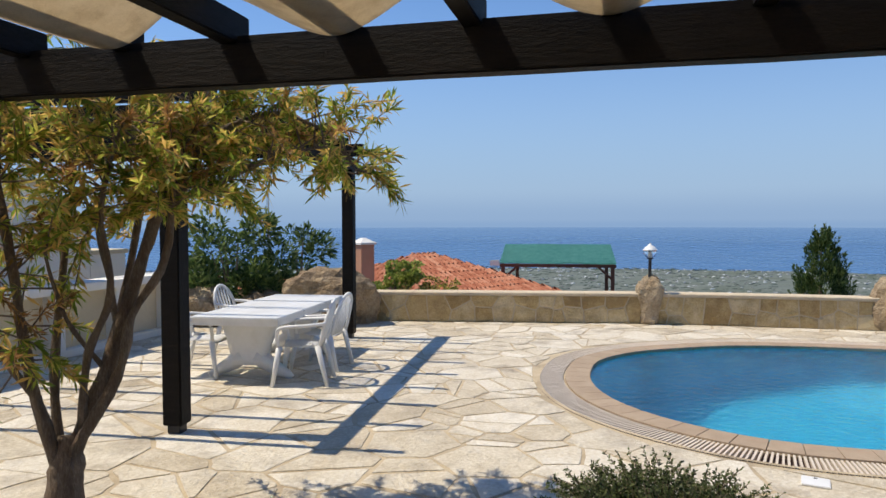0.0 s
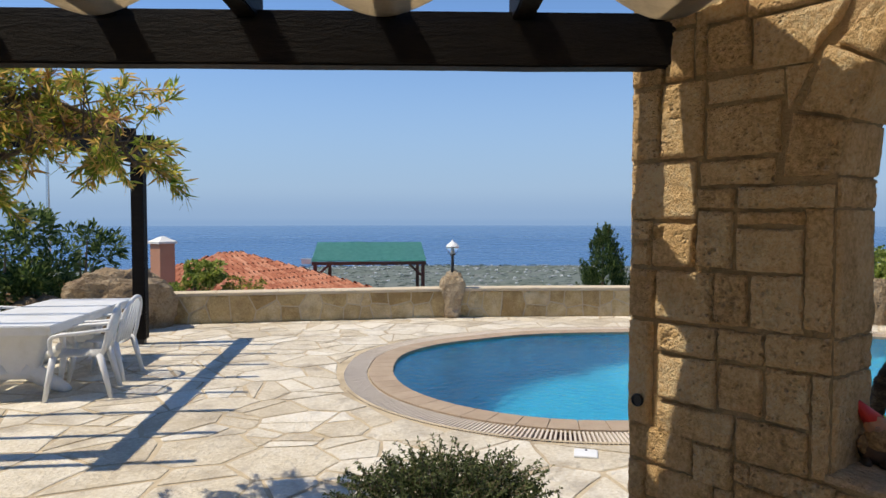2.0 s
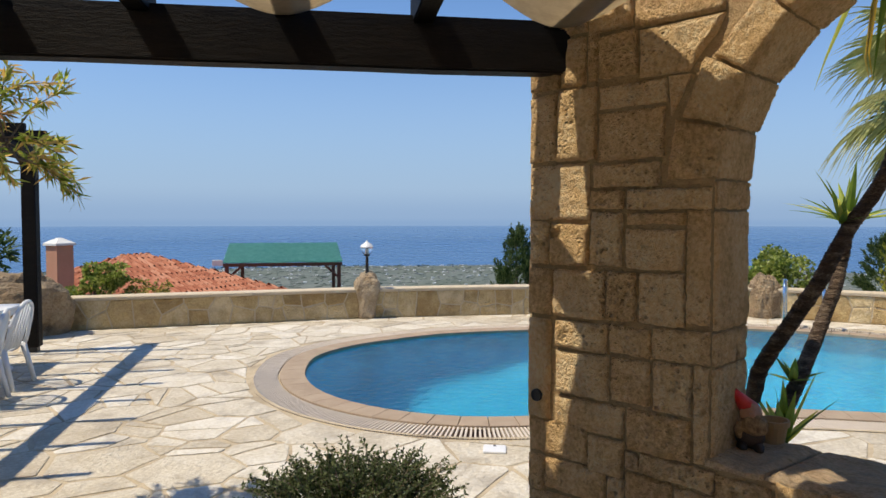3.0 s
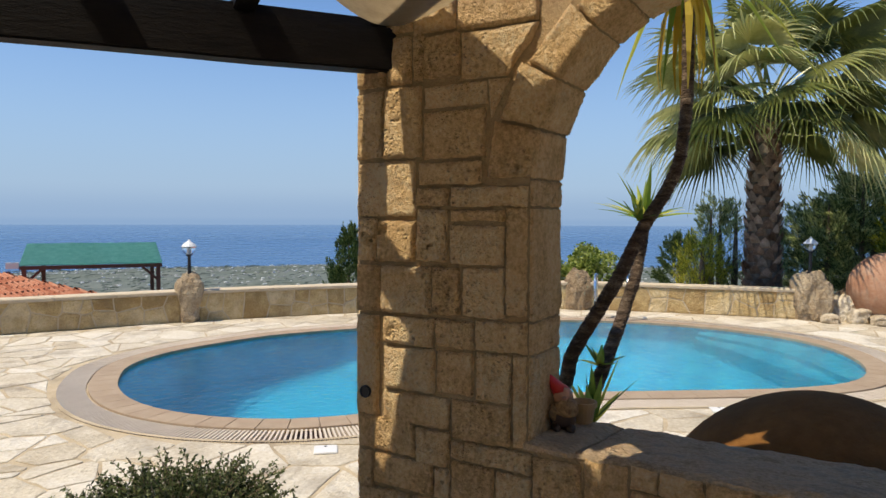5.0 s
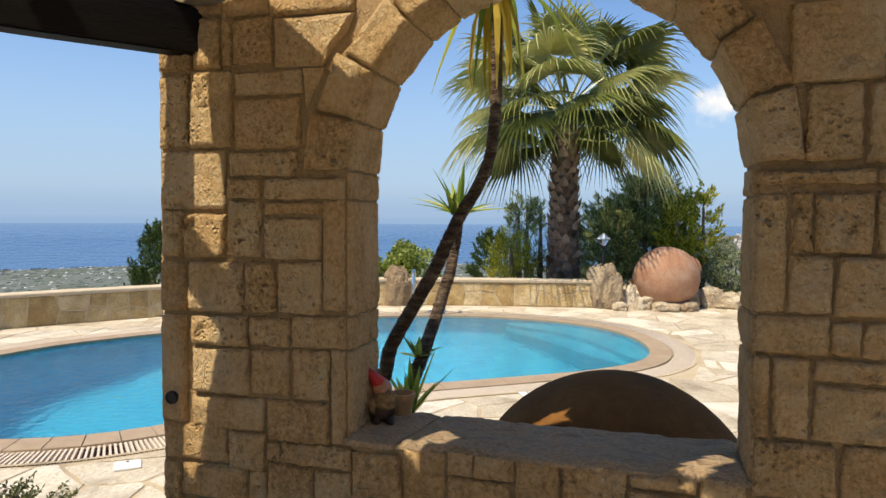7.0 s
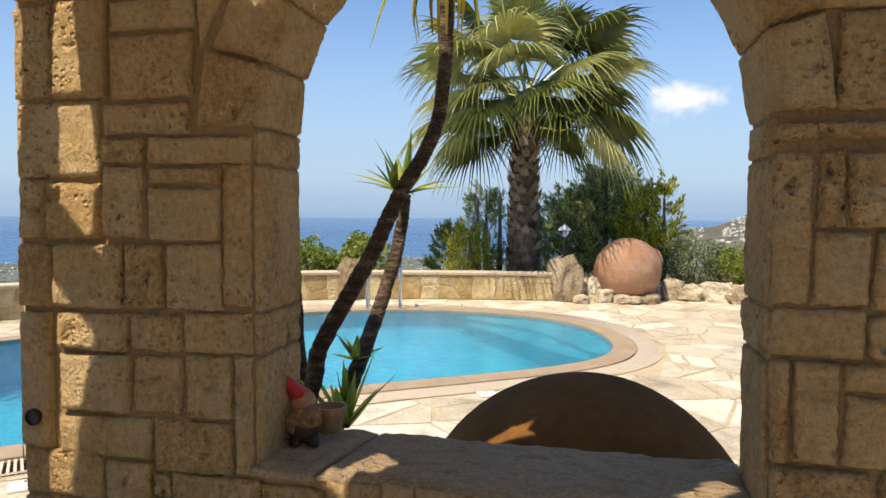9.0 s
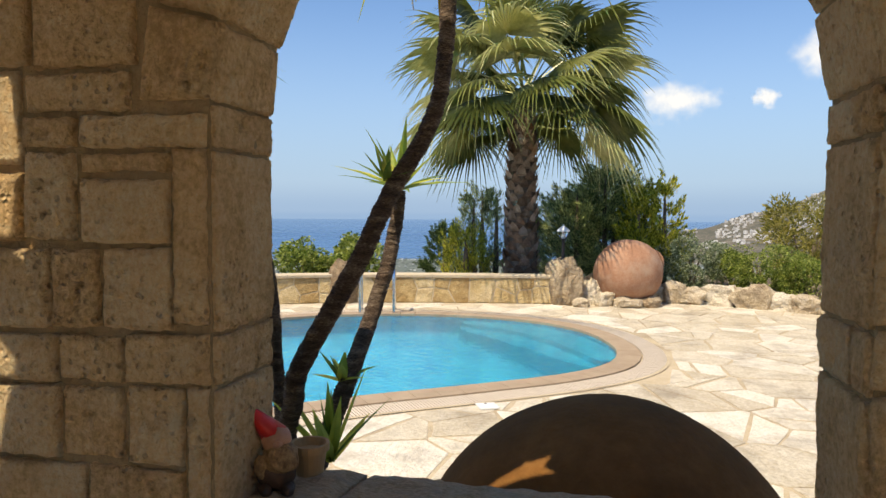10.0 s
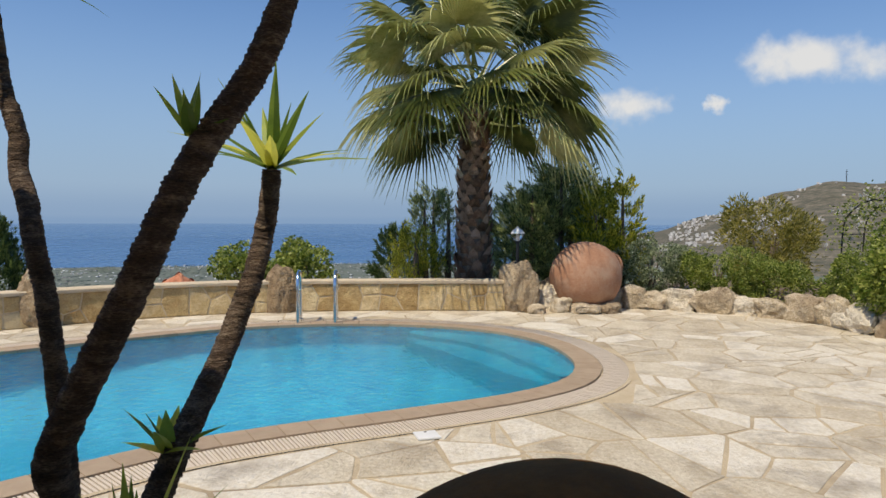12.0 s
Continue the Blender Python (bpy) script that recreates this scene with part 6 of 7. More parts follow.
def build_rocks():
    spots = [("boulder", (4.95, 15.75, 0.36), (1.55, 0.9, 1.25), 3, "large pitted limestone boulder at the end of the low wall"),
             ("boulder", (3.85, 16.25, 0.2), (1.1, 0.8, 0.8), 5, "rounded limestone boulder behind the garden table"),
             ("boulder", (2.95, 16.45, 0.2), (0.9, 0.7, 0.85), 6, "rounded limestone boulder among shrubs"),
             ("rock_pillar", (9.88, 13.60, 0.34), (0.46, 0.46, 0.92), 7, "eroded upright rock carrying a lamp"),
             ("rock_pillar", (12.80, 11.52, 0.36), (0.5, 0.45, 0.98), 8, "upright weathered rock set in the low wall"),
             ("rock_pillar", (14.86, 8.70, 0.30), (0.52, 0.46, 0.9), 9, "upright weathered rock set in the low wall"),
             ("rock_pillar", (15.78, 4.86, 0.34), (0.72, 0.6, 1.05), 10, "broad upright rock carrying a lamp at the wall's end"),
             ("edging_rock", (15.95, 4.36, 0.14), (0.5, 0.45, 0.6), 12, "small pale rock below the clay jar"),
             ("edging_rock", (15.72, 4.15, 0.08), (0.42, 0.36, 0.34), 13, "small pale rock below the clay jar"),
             ("edging_rock", (15.62, 3.75, 0.06), (0.5, 0.4, 0.26), 14, "small pale rock below the clay jar"),
             ("edging_rock", (15.75, 3.35, 0.06), (0.45, 0.36, 0.24), 15, "small pale rock below the clay jar"),
             ("edging_rock", (15.5, 4.55, 0.05), (0.4, 0.3, 0.2), 16, "small pale rock below the clay jar"),
             ("edging_rock", (16.2, 4.3, 0.3), (0.4, 0.4, 0.5), 17, "small pale rock beside the clay jar")]
    for name, c, size, seed, label in spots:
        rock(name, c, size, seed, label=label, rot=seed, sub=5 if max(size) > 1.0 else 4, rough=0.3 if "pillar" in name else 0.42, mat=PALEROCK if name == "edging_rock" else ROCK, waist=0.3 if seed == 7 else 0.0)


def build_lamp(base, height, seed):
    t = thing("garden_lamp", "black garden lamp with a clear glass globe and white cap", "lamp", "garden lamps", Matrix.Translation(base))
    h = height
    bm = bmesh.new()
    add_lathe(bm, [(0.055, -0.05), (0.055, 0.02), (0.03, 0.035), (0.026, h * 0.55), (0.05, h * 0.57), (0.05, h * 0.6)], 14)
    part("stem", bm, BLACKMETAL, t, smooth=False)
    bm = bmesh.new()
    add_lathe(bm, [(0.05, h * 0.6), (0.085, h * 0.66), (0.108, h * 0.75), (0.11, h * 0.80)], 20)
    part("globe", bm, GLASS, t, "clear glass globe", True)
    bm = bmesh.new()
    add_lathe(bm, [(0.118, h * 0.80), (0.118, h * 0.82), (0.085, h * 0.88), (0.045, h * 0.93), (0.02, h * 0.96), (0.012, h)], 20)
    part("cap", bm, PLASTIC, t, "white domed cap", False)
    bm = bmesh.new()
    add_lathe(bm, [(0.02, h * 0.6), (0.03, h * 0.68), (0.02, h * 0.76)], 10)
    part("bulb", bm, PLASTIC, t)


def build_jars():
    t = thing("clay_jar", "huge round terracotta jar lying on pale rocks", "jar", m=Matrix.Translation((16.06, 3.72, 0.57)) @ pose(0, 0, 0, 70, 20, 30))
    bm = bmesh.new()
    add_lathe(bm, [(0.6 * math.cos(a) * 1.0, 0.62 * math.sin(a)) for a in [-1.35 + 2.6 * k / 22 for k in range(23)]], 40)
    for v in bm.verts:
        v.co += wobble(v.co, 2.5, 0.012)
    part("body", bm, TERRACOTTA, t, smooth=True)
    bm = bmesh.new()
    add_lathe(bm, [(0.19, 0.585), (0.17, 0.62), (0.2, 0.66), (0.2, 0.69), (0.15, 0.69), (0.12, 0.6)], 32)
    part("rim", bm, TERRACOTTA, t)
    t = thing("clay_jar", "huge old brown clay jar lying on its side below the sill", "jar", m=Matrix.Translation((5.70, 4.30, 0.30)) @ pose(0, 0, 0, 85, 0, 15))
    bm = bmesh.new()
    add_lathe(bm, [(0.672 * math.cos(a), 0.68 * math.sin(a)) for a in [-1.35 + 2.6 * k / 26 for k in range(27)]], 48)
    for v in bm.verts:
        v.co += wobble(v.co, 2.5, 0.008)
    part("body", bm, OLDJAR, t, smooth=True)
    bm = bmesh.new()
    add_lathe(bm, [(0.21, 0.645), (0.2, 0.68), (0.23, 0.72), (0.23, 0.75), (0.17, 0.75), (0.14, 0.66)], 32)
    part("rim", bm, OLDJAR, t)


def build_gnome():
    skin = material("painted_skin", [(0.36, 0.17, 0.09), (0.46, 0.24, 0.14)], 30, 0.5)
    beard = material("gnome_beard", [(0.16, 0.08, 0.03), (0.5, 0.31, 0.14)], 60, 0.7, 0.8, 120, contrast=1.8)
    coat = material("gnome_coat", [(0.03, 0.016, 0.01), (0.10, 0.05, 0.025)], 30, 0.6)
    bm = bmesh.new()

    def blob(c, s, mi, tilt=0.0, cone=False):
        before = set(bm.faces)
        m = Matrix.Translation(c) @ Matrix.Rotation(tilt, 4, "X") @ Matrix.Diagonal((*s, 1))
        if cone:
            bmesh.ops.create_cone(bm, segments=16, radius1=1, radius2=0.12, depth=2, cap_ends=True, matrix=m)
        else:
            bmesh.ops.create_icosphere(bm, subdivisions=3, radius=1, matrix=m)
        for f in set(bm.faces) - before:
            f.material_index = mi
    blob((0, 0, 0.055), (0.05, 0.055, 0.055), 3)
    blob((-0.015, -0.01, 0.10), (0.046, 0.05, 0.05), 2)
    blob((0, 0, 0.145), (0.04, 0.042, 0.042), 1)
    blob((-0.04, -0.002, 0.145), (0.014, 0.013, 0.012), 1)
    blob((-0.025, -0.04, 0.10), (0.02, 0.022, 0.035), 2)
    blob((-0.025, 0.042, 0.08), (0.02, 0.02, 0.035), 2)
    blob((0.005, 0.045, 0.205), (0.038, 0.038, 0.066), 0, -0.7, True)
    blob((-0.03, -0.03, 0.018), (0.04, 0.02, 0.018), 3)
    blob((-0.03, 0.03, 0.018), (0.04, 0.02, 0.018), 3)
    for v in bm.verts:
        v.co += wobble(v.co, 45, 0.004) + wobble(v.co, 110, 0.004)
    g = mesh_object("garden_gnome", bm, [RED, skin, beard, coat], True)
    g.matrix_world = pose(4.92, 5.15, SILL_TOP - 0.004, 0, 0, 25) @ Matrix.Scale(0.92, 4)
    tagged(g, "small weathered garden gnome with a red hat on the sill", "statue")
    t = thing("flower_pot", "tiny terracotta pot beside the garden gnome", "pot", m=Matrix.Translation((5.04, 5.11, SILL_TOP - 0.004)))
    bm = bmesh.new()
    add_lathe(bm, [(0.036, 0), (0.046, 0.07), (0.054, 0.072), (0.054, 0.092), (0.046, 0.092), (0.04, 0.07)], 20)
    part("body", bm, material("ochre_pot", [(0.35, 0.2, 0.08), (0.45, 0.28, 0.13)], 12, 0.8), t, smooth=False)


build_beds()
build_rocks()
build_lamp((9.88, 13.60, 0.74), 0.62, 1)
build_lamp((15.75, 4.87, 0.80), 0.63, 2)
build_jars()
build_gnome()
build_palm()
conifer("pine_shrub", "dense dark green pine shrub behind the palm", (18.9, 4.5, 0.1), (1.35, 1.3, 2.6), 900, 0.40, 64, LEAF_PINE, 0.11, 0.022, 51, lift=0.5, taper=0.45, crowns=5)
conifer("pine_shrub", "feathery green pine shrub behind the low wall", (18.6, 6.7, 0.1), (0.55, 0.6, 2.1), 170, 0.34, 50, LEAF_PINE, 0.10, 0.018, 52, lift=0.9, taper=0.5, crowns=3)
conifer("golden_thuja", "golden-tipped thuja shrub behind the clay jar", (18.0, 3.25, 0.1), (0.75, 0.7, 2.2), 330, 0.36, 60, LEAF_THUJA, 0.085, 0.026, 53, lift=1.0, taper=0.55, crowns=3)
conifer("golden_thuja", "low golden-green thuja behind the low wall", (17.7, 7.0, 0.1), (0.6, 0.6, 1.15), 120, 0.34, 50, LEAF_THUJA, 0.08, 0.02, 54, lift=1.6, taper=0.4)
conifer("small_cypress", "small dark cypress behind the low wall", (19.8, 7.9, 0.0), (0.6, 0.6, 1.3), 150, 0.3, 46, LEAF_DARK, 0.08, 0.024, 55, lift=1.0, taper=0.6)
shrub("round_bush", "rounded bright green bush behind the low wall", (18.1, 9.3, 0.0), (0.85, 0.85, 1.0), 5000, LEAF_BRIGHT, 0.06, 0.035, 55)
shrub("round_bush", "rounded bright green bush behind the low wall", (17.6, 10.6, 0.0), (0.8, 0.8, 0.95), 4000, LEAF_BRIGHT, 0.06, 0.035, 56)
shrub("oleander_hedge", "grey-green flowering shrub behind the edging rocks", (17.6, 2.4, 0.15), (0.85, 0.75, 1.0), 13000, LEAF_GREY, 0.045, 0.012, 57, shell=0.75)
shrub("oleander_hedge", "grey-green flowering shrub behind the edging rocks", (17.2, 1.3, 0.15), (0.85, 0.75, 0.85), 12000, LEAF_BRIGHT, 0.042, 0.013, 58, shell=0.75)
shrub("oleander_hedge", "low green shrub behind the edging rocks", (16.7, 0.45, 0.15), (0.7, 0.6, 0.65), 8000, LEAF_BRIGHT, 0.042, 0.013, 59, shell=0.75)
shrub("broom_bush", "olive-brown broom bush in the garden", (20.6, -0.55, 0.0), (1.25, 1.1, 2.1), 9000, LEAF_BROOM, 0.12, 0.014, 60, up=0.9, holes=0.22)
shrub("laurel_bush", "glossy light green bush beside the paving", (13.95, -0.95, 0.0), (1.2, 1.15, 1.45), 26000, LEAF_BRIGHT, 0.048, 0.019, 61, shell=0.7)
shrub("laurel_bush", "glossy light green bush beside the paving", (16.1, -0.7, 0.1), (0.8, 0.7, 0.8), 9000, LEAF_BRIGHT, 0.045, 0.016, 62, shell=0.7)
shrub("oleander", "tall dark oleander bush behind the garden table", (3.5, 17.0, 0.0), (1.25, 0.9, 1.75), 6500, LEAF_DARK, 0.13, 0.026, 63, up=0.8, holes=0.2)
shrub("oleander", "dark oleander bush with loose shoots", (4.7, 17.3, 0.0), (0.8, 0.7, 1.6), 2600, LEAF_DARK, 0.13, 0.024, 64, up=0.8, holes=0.25)
shrub("laurel_bush", "clipped glossy green bush behind the low wall", (6.35, 16.2, 0.1), (0.62, 0.45, 0.85), 4500, LEAF_BRIGHT, 0.05, 0.026, 65)
shrub("laurel_bush", "clipped glossy green bush behind the low wall", (7.1, 16.1, 0.0), (0.5, 0.4, 0.6), 2500, LEAF_BROOM, 0.05, 0.02, 66)
conifer("cypress", "dark green conical cypress beyond the low wall", (17.9, 16.75, -1.6), (0.98, 0.98, 2.95), 360, 0.42, 46, LEAF_DARK, 0.10, 0.03, 67, lift=2.0)


# ---- neighbouring houses ----
def tiled_roof(house, cx, cy, half, eave, top, rot):
    """A hipped roof of barrel tiles in courses."""
    m = Matrix.Translation((cx, cy, 0)) @ Matrix.Rotation(rot, 4, "Z")
    ridge = half * 0.12
    verts, faces = [], []
    base = [m @ Vector(p) for p in ((-half, -half, eave), (half, -half, eave), (half, half, eave), (-half, half, eave), (-ridge, 0, top), (ridge, 0, top))]
    bm = bmesh.new()
    vs = [bm.verts.new(p) for p in base]
    for f in ((0, 1, 5, 4), (1, 2, 5), (2, 3, 4, 5), (3, 0, 4), (3, 2, 1, 0)):
        bm.faces.new([vs[k] for k in f])
    roof = part("roof", bm, ROOFTILE, house, "terracotta barrel tile roof")
    w, row = 0.25, 0.36
    for side in range(4):
        r = m @ Matrix.Rotation(math.pi / 2 * side, 4, "Z")
        apex = ridge if side % 2 == 0 else 0.0
        depth = half if side % 2 == 0 else half - ridge
        rows = int(math.hypot(depth, top - eave) / row)
        for i in range(rows):
            t0, t1 = i / rows, (i + 1.15) / rows
            lim = half + (apex - half) * (t0 + 0.5 / rows)
            n = int(lim * 2 / w)
            for j in range(n):
                x = -lim + (j + 0.5) * 2 * lim / n
                k = len(verts)
                for t, lift in ((t0, 0.014), (t1, 0.004)):
                    y = -half + depth * t
                    z = eave + (top - eave) * t + lift
                    for a in (-1.0, -0.5, 0.0, 0.5, 1.0):
                        verts.append(r @ Vector((x + a * w * 0.46, y, z + 0.085 * math.cos(a * math.pi / 2))))
                for a in range(4):
                    faces.append((k + a, k + a + 1, k + 6 + a, k + 5 + a))
    ob = raw_object("roof_tiles", verts, faces, ROOFTILE)
    ob.parent = house
    tagged(ob, "rows of orange barrel tiles", kind="stuff")


def build_neighbours():
    h = thing("neighbour_house", "cream house with a hipped terracotta tile roof below the terrace", "house")
    bm = bmesh.new()
    add_box(bm, (12.4, 30.8, -2.4), (8.6, 8.6, 1.9), 0.4)
    part("wall", bm, CREAM, h)
    tiled_roof(h, 12.4, 30.8, 4.9, -1.55, 0.36, 0.40)
    h = thing("neighbour_house", "orange house with a square chimney below the terrace", "house")
    bm = bmesh.new()
    add_box(bm, (6.9, 32.0, -2.6), (5.6, 5.6, 1.6), 0.3)
    part("wall", bm, ORANGEWALL, h)
    tiled_roof(h, 6.9, 32.0, 3.4, -1.75, -0.5, 0.3)
    bm = bmesh.new()
    add_box(bm, (9.13, 28.39, -1.1), (0.56, 0.56, 4.0), 0.3)
    ch = part("chimney", bm, ORANGEWALL, h)
    bm = bmesh.new()
    rings = [[bm.verts.new(Vector((9.13, 28.39, z)) + Matrix.Rotation(0.3, 3, "Z") @ Vector((s * x, s * y, 0))) for x, y in ((-1, -1), (1, -1), (1, 1), (-1, 1))] for s, z in ((0.34, 0.9), (0.34, 0.97), (0.06, 1.14))]
    for a, b in zip(rings, rings[1:]):
        for k in range(4):
            bm.faces.new((a[k], a[(k + 1) % 4], b[(k + 1) % 4], b[k]))
    bm.faces.new(rings[-1])
    part("chimney_cap", bm, PLASTER, ch, "pale pyramid chimney cap")
    h = thing("neighbour_house", "low house with a terracotta roof beyond the pool wall", "house")
    bm = bmesh.new()
    add_box(bm, (25.4, 16.6, -2.8), (4.0, 4.0, 1.2), 0.6)
    part("wall", bm, CREAM, h)
    tiled_roof(h, 25.4, 16.6, 2.5, -2.1, -0.42, 0.6)


def build_canopy():
    c = Vector((18.25, 29.85, 0))
    view = Vector((c.x - 2.27, c.y - 4.35, 0)).normalized()
    ang = math.atan2(view.y, view.x) - math.pi / 2
    t = thing("shade_canopy", "green netting canopy on a red-brown timber frame", "canopy", m=Matrix.Translation(c) @ Matrix.Rotation(ang, 4, "Z"))
    for x, y, z in ((-2.35, 0, -0.2), (2.35, 0, -0.2), (-1.9, 3.0, 0.3), (2.3, 3.0, 0.3), (-2.9, 0.4, -0.35)):
        bm = bmesh.new()
        add_box(bm, (x, y, (z - 3.3) / 2), (0.15, 0.15, z + 3.3))
        part("post", bm, REDWOOD, t)
    for y, z in ((0, -0.2), (3.0, 0.42)):
        bm = bmesh.new()
        add_box(bm, (0, y, z), (5.0, 0.09, 0.14))
        part("crossbeam", bm, REDWOOD, t)
    for x in (-2.35, 0, 2.35):
        bm = bmesh.new()
        add_tube(bm, [(x, 0, -0.15), (x, 3.0, 0.48)], 0.05, 6)
        part("rafter", bm, REDWOOD, t)
    for x0, x1 in ((-2.35, -1.75), (2.35, 1.75)):
        bm = bmesh.new()
        add_tube(bm, [(x0, 0, -0.8), (x1, 0, -0.25)], 0.05, 6)
        part("brace", bm, REDWOOD, t)
    bm = bmesh.new()
    n = 24
    rows = []
    for i in range(n + 1):
        x = -2.5 + 5.0 * i / n
        rows.append([bm.verts.new((x, -0.15 + 3.3 * j / 40, -0.05 + 0.68 * j / 40 - 0.11 * abs(math.sin(math.pi * j / 5)) + 0.02 * noise.noise(Vector((x * 0.8, j * 0.2, 0))))) for j in range(41)])
    for a, b in zip(rows, rows[1:]):
        for j in range(40):
            bm.faces.new((a[j], b[j], b[j + 1], a[j + 1]))
    bmesh.ops.solidify(bm, geom=bm.faces[:], thickness=0.01)
    part("netting", bm, GREENNET, t, "green shade netting")
    bm = bmesh.new()
    add_box(bm, (-2.72, -0.02, -0.1), (0.42, 0.12, 0.24), bevel=0.01)
    part("board", bm, PLASTER, t, "white board beside the beam end")


def build_rose_arch():
    t = thing("rose_arch", "wire garden arch grown over with white roses", "arch", m=Matrix.Translation((16.9, -1.35, 0.1)) @ Matrix.Rotation(0.6, 4, "Z"))
    rng = random.Random(8)
    green, white = [], []
    for y in (-0.3, 0.3):
        pts = smooth_line([(-0.55, y, -0.1), (-0.55, y, 1.2), (-0.4, y, 1.6), (0, y, 1.8), (0.4, y, 1.6), (0.55, y, 1.2), (0.55, y, -0.1)], 5)
        bm = bmesh.new()
        add_tube(bm, pts, 0.014, 6)
        part("hoop", bm, BLACKMETAL, t)
        for p in pts:
            for _ in range(22):
                q = p + Vector((rng.gauss(0, 0.13), rng.gauss(0, 0.13), rng.gauss(0, 0.13)))
                (white if rng.random() < 0.16 else green).append((q, Vector((rng.gauss(0, 1), rng.gauss(0, 1), 0.4))))
    for k in range(4):
        bm = bmesh.new()
        x, z = ((-0.55, 0.6), (-0.55, 1.2), (0.55, 0.6), (0.55, 1.2))[k]
        add_tube(bm, [(x, -0.3, z), (x, 0.3, z)], 0.01, 6)
        part("crossbar", bm, BLACKMETAL, t)
    leaf_object("leaves", green, t, LEAF_BRIGHT, 0.06, 0.035, 0.1, 0.8, 2)
    leaf_object("roses", white, t, FLOWER, 0.05, 0.05, 0.0, 1.0, 4)


def build_covers():
    first = None
    for x, y, a in ((6.22, 7.49, 40), (8.88, 5.19, 25)):
        m = pose(x, y, 0.006, 0, 0, a)
        if first is None:
            first = thing("skimmer_lid", "square white plastic skimmer lid set in the paving", "lid", "skimmer lids", m)
            bm = bmesh.new()
            add_box(bm, (0, 0, 0.004), (0.17, 0.17, 0.014), bevel=0.004)
            lid = part("lid", bm, PLASTIC, first)
            # raised black disc paints the shade inside a finger hole
            bm = bmesh.new()
            add_lathe(bm, [(0.012, 0.0105), (0.012, 0.0125), (0.008, 0.013)], 10, (0.055, 0, 0))
            part("finger_hole", bm, BLACKMETAL, lid)
        else:
            copy_thing(first, m)


def build_pole():
    t = thing("street_lamp", "slim grey street lamp pole beyond the garden", "street lamp", m=Matrix.Translation((6.55, 34.0, -3.2)))
    bm = bmesh.new()
    add_tube(bm, [(0, 0, 0), (0, 0, 7.2)], [0.1, 0.06], 8)
    part("pole", bm, STEEL, t)


build_neighbours()
build_canopy()
build_rose_arch()
build_covers()
build_pole()


# ---- paving, piece by piece ----
def flag_outline(poly, rng, cells):
    """Shrinks a flag by its joint, wears its corners and adds it to the cells."""
    c = sum(poly, Vector((0, 0))) / len(poly)
    g = rng.uniform(0.006, 0.022)
    inset = poly
    for a, b in zip(poly, poly[1:] + poly[:1]):
        e = b - a
        if e.length < 1e-5:
            continue
        nn = Vector((-e.y, e.x)).normalized()
        inset = clip_poly(inset, a + nn * g * rng.uniform(0.6, 1.5), nn)
        if len(inset) < 3:
            return
    soft = []
    for a, b, d in zip(inset[-1:] + inset[:-1], inset, inset[1:] + inset[:1]):
        k0, k1 = min(0.3, 0.014 / max((b - a).length, 1e-4)), min(0.3, 0.014 / max((d - b).length, 1e-4))
        soft += [b.lerp(a, k0) + Vector((rng.uniform(-1, 1), rng.uniform(-1, 1))) * 0.005, b.lerp(d, k1) + Vector((rng.uniform(-1, 1), rng.uniform(-1, 1))) * 0.005]
        if (d - b).length > 0.16:
            soft.append(b.lerp(d, rng.uniform(0.4, 0.6)) + (c - b.lerp(d, 0.5)).normalized() * rng.uniform(-0.004, 0.014))
    area = abs(sum(a.x * b.y - a.y * b.x for a, b in zip(soft, soft[1:] + soft[:1]))) / 2
    if area > 0.012:
        cells.append((c, soft))


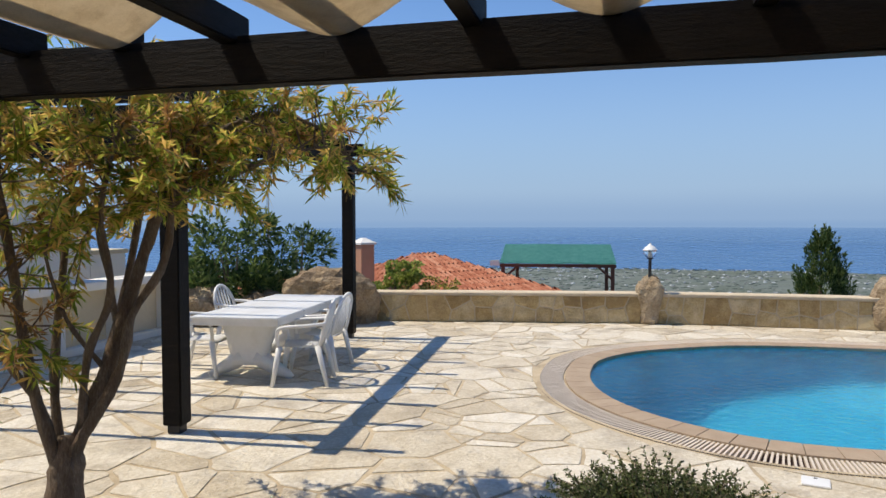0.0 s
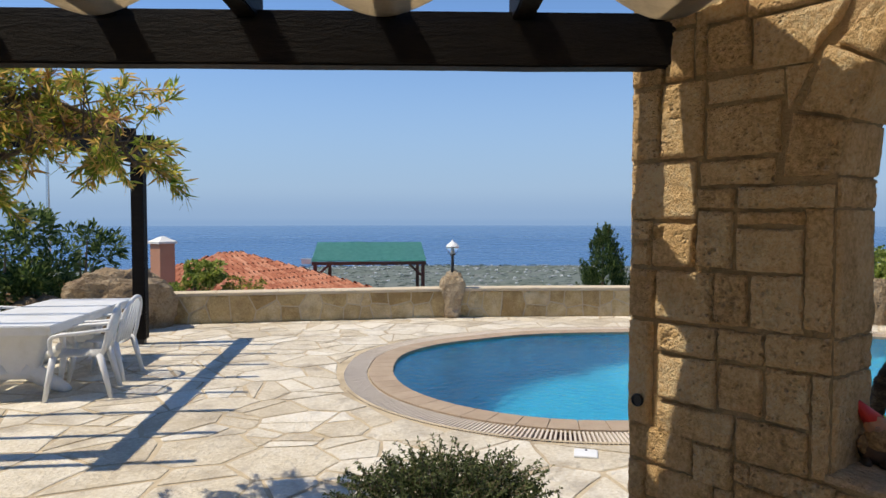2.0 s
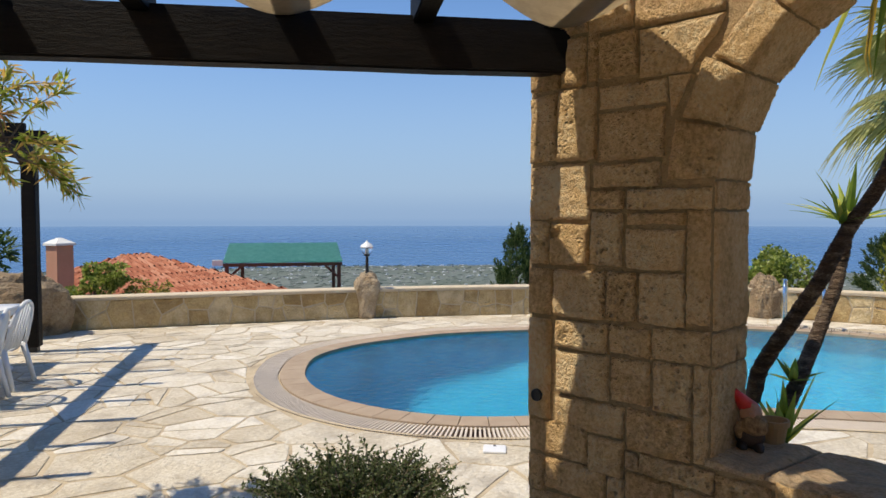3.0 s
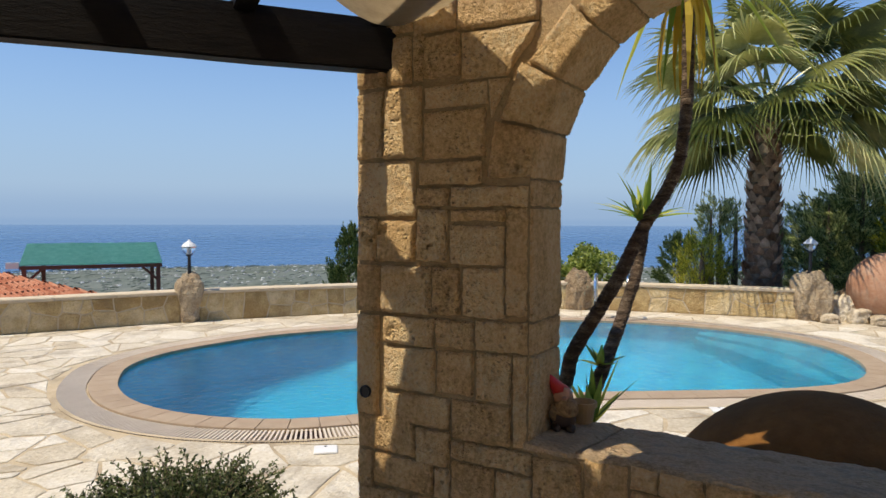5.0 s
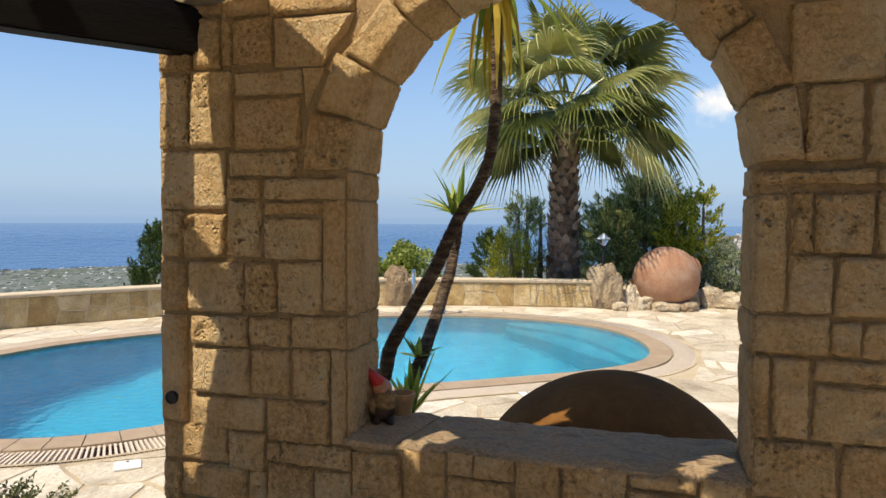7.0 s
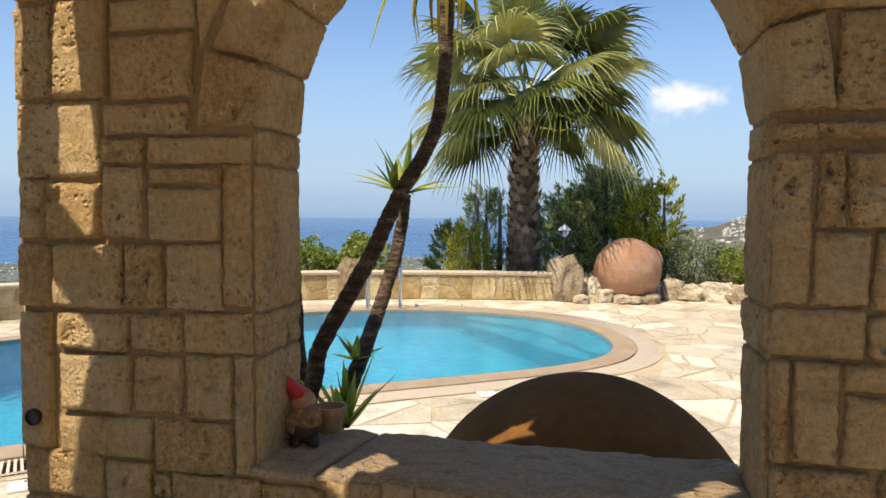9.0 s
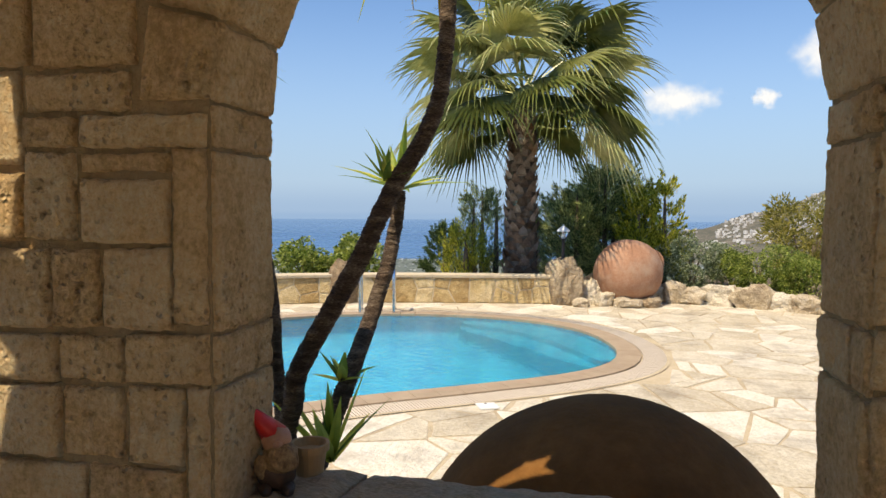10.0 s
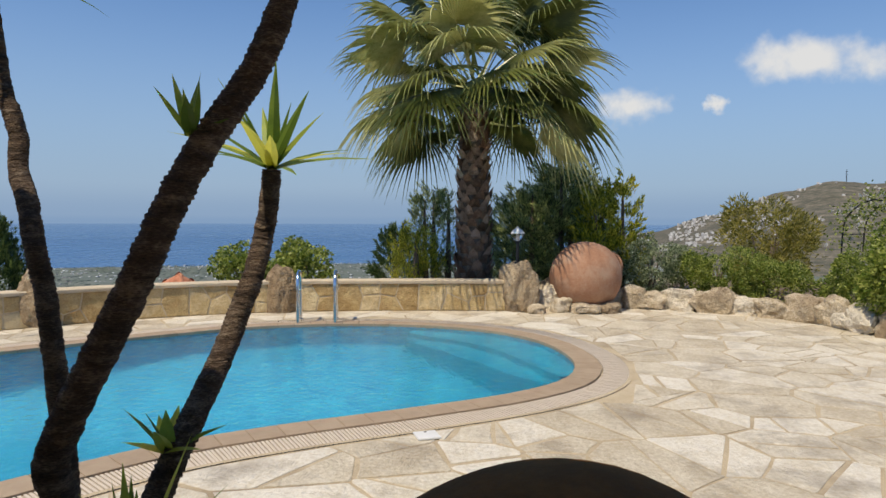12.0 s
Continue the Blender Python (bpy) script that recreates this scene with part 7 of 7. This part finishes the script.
def build_paving():
    rng = random.Random(17)
    ring = [p.to_2d() for p in resample(POOL, 0.15)]
    rn = [q.to_2d() for q in outward(resample(POOL, 0.15))]
    wl = [p.to_2d() for p in WALL_LINE]

    def nearest(line, p):
        return min(range(len(line)), key=lambda k: (line[k] - p).length_squared)
    c0 = Vector((9.9, 7.9))
    big = resample(POOL, 0.12)
    bn = outward(big)
    verts, faces = [], []
    n = len(big)
    for p, q in zip(big, bn):
        verts.append(p + q * 0.57 + Vector((0, 0, -0.003)))
    for p in big:
        d = (p.to_2d() - c0).normalized()
        r = 14.5
        for a, b in zip(wl, wl[1:]):
            e = b - a
            den = d.x * e.y - d.y * e.x
            if abs(den) > 1e-9:
                t = ((a - c0).x * e.y - (a - c0).y * e.x) / den
                u = ((a - c0).x * d.y - (a - c0).y * d.x) / den
                if t > 0 and -0.02 <= u <= 1.02:
                    r = min(r, t + 0.12)
        verts.append((c0.x + d.x * r, c0.y + d.y * r, -0.003))
    faces = [(k, (k + 1) % n, n + (k + 1) % n, n + k) for k in range(n)]
    pave = thing("pavement", "crazy paving of cream limestone flags in pale mortar", "paving", kind="structure")
    bed = raw_object("mortar_bed", verts, faces, JOINT)
    bed.parent = pave
    sites = []
    tries = 0
    while len(sites) < 1200 and tries < 60000:
        tries += 1
        p = Vector((rng.uniform(-2.5, 17), rng.uniform(-3.5, 17)))
        k = nearest(ring, p)
        if (p - ring[k]).dot(rn[k]) < 0.68 and (p - c0).length < 6:
            continue
        gap = 0.2 + 0.52 * rng.random() ** 1.5
        if all((p - s[0]).length > (gap + s[1]) / 2 for s in sites):
            sites.append((p, gap))
    pts = [s[0] for s in sites]
    arr = np.array([(p.x, p.y) for p in pts])
    weight = [rng.uniform(-0.05, 0.05) for _ in pts]
    cells = []
    for i, p in enumerate(pts):
        order = np.argsort(((arr - arr[i]) ** 2).sum(1))[1:22]
        poly = [p + Vector(q) for q in ((-0.9, -0.9), (0.9, -0.9), (0.9, 0.9), (-0.9, 0.9))]
        for j in order:
            q = pts[int(j)]
            dd = (q - p).length
            share = min(0.68, max(0.32, 0.5 + (weight[i] - weight[int(j)]) / (2 * dd * dd)))
            poly = clip_poly(poly, p + (q - p) * share, (p - q).normalized())
            if len(poly) < 3:
                break
        for _ in range(2):
            if len(poly) < 3:
                break
            c = sum(poly, Vector((0, 0))) / len(poly)
            worst = min(poly, key=lambda v: min((v - r).dot(m) if (v - r).length < 1.5 else 9 for r, m in ((ring[nearest(ring, v)], rn[nearest(ring, v)]),)))
            k = nearest(ring, worst)
            if (ring[k] - c).length < 1.6 and (worst - ring[k]).dot(rn[k]) < 0.59:
                poly = clip_poly(poly, ring[k] + rn[k] * 0.59, rn[k])
        if len(poly) < 3:
            continue
        k = nearest(wl, sum(poly, Vector((0, 0))) / len(poly))
        d = (wl[min(k + 1, len(wl) - 1)] - wl[max(k - 1, 0)]).normalized()
        inner = Vector((d.y, -d.x))
        c = sum(poly, Vector((0, 0))) / len(poly)
        if (wl[k] - c).length < 1.4 and 0 < k < len(wl) - 1:
            poly = clip_poly(poly, wl[k] + inner * 0.03, inner)
        elif (c - wl[k]).dot(inner) < 0 and 0 < k < len(wl) - 1:
            continue
        if len(poly) < 3:
            continue
        # some flags are broken across
        pieces = [poly]
        c = sum(poly, Vector((0, 0))) / len(poly)
        if rng.random() < 0.7:
            a = rng.uniform(0, 6.28)
            nn = Vector((math.cos(a), math.sin(a)))
            o = c + nn * rng.uniform(-0.12, 0.12)
            pieces = [q for q in (clip_poly(poly, o, nn), clip_poly(poly, o, -nn)) if len(q) >= 3]
        for piece in pieces:
            flag_outline(piece, rng, cells)
    cells.sort(key=lambda t: (t[0] - Vector((7.0, 7.0))).length)
    rest_v, rest_f = [], []
    for i, (c, soft) in enumerate(cells):
        h = rng.uniform(0.002, 0.0055)
        n = len(soft)
        vs = [(p.x - c.x, p.y - c.y, -0.004) for p in soft] + [(p.x - c.x, p.y - c.y, h - 0.002) for p in soft] + \
             [((p.x - c.x) * 0.965, (p.y - c.y) * 0.965, h + rng.uniform(-0.0012, 0.0012)) for p in soft]
        fs = [(r * n + k, r * n + (k + 1) % n, (r + 1) * n + (k + 1) % n, (r + 1) * n + k) for r in (0, 1) for k in range(n)] + [tuple(2 * n + k for k in range(n))]
        if i < 300:
            ob = raw_object("flagstone", vs, fs, FLAG)
            ob.location = (c.x, c.y, 0)
            ob.parent = pave
        else:
            k0 = len(rest_v)
            rest_v += [(x + c.x, y + c.y, z) for x, y, z in vs]
            rest_f += [tuple(k0 + k for k in f) for f in fs]
    ob = raw_object("flagstones", rest_v, rest_f, FLAG_FAR)
    ob.parent = pave
    tagged(ob, "cream flagstones further off", kind="stuff")


build_paving()
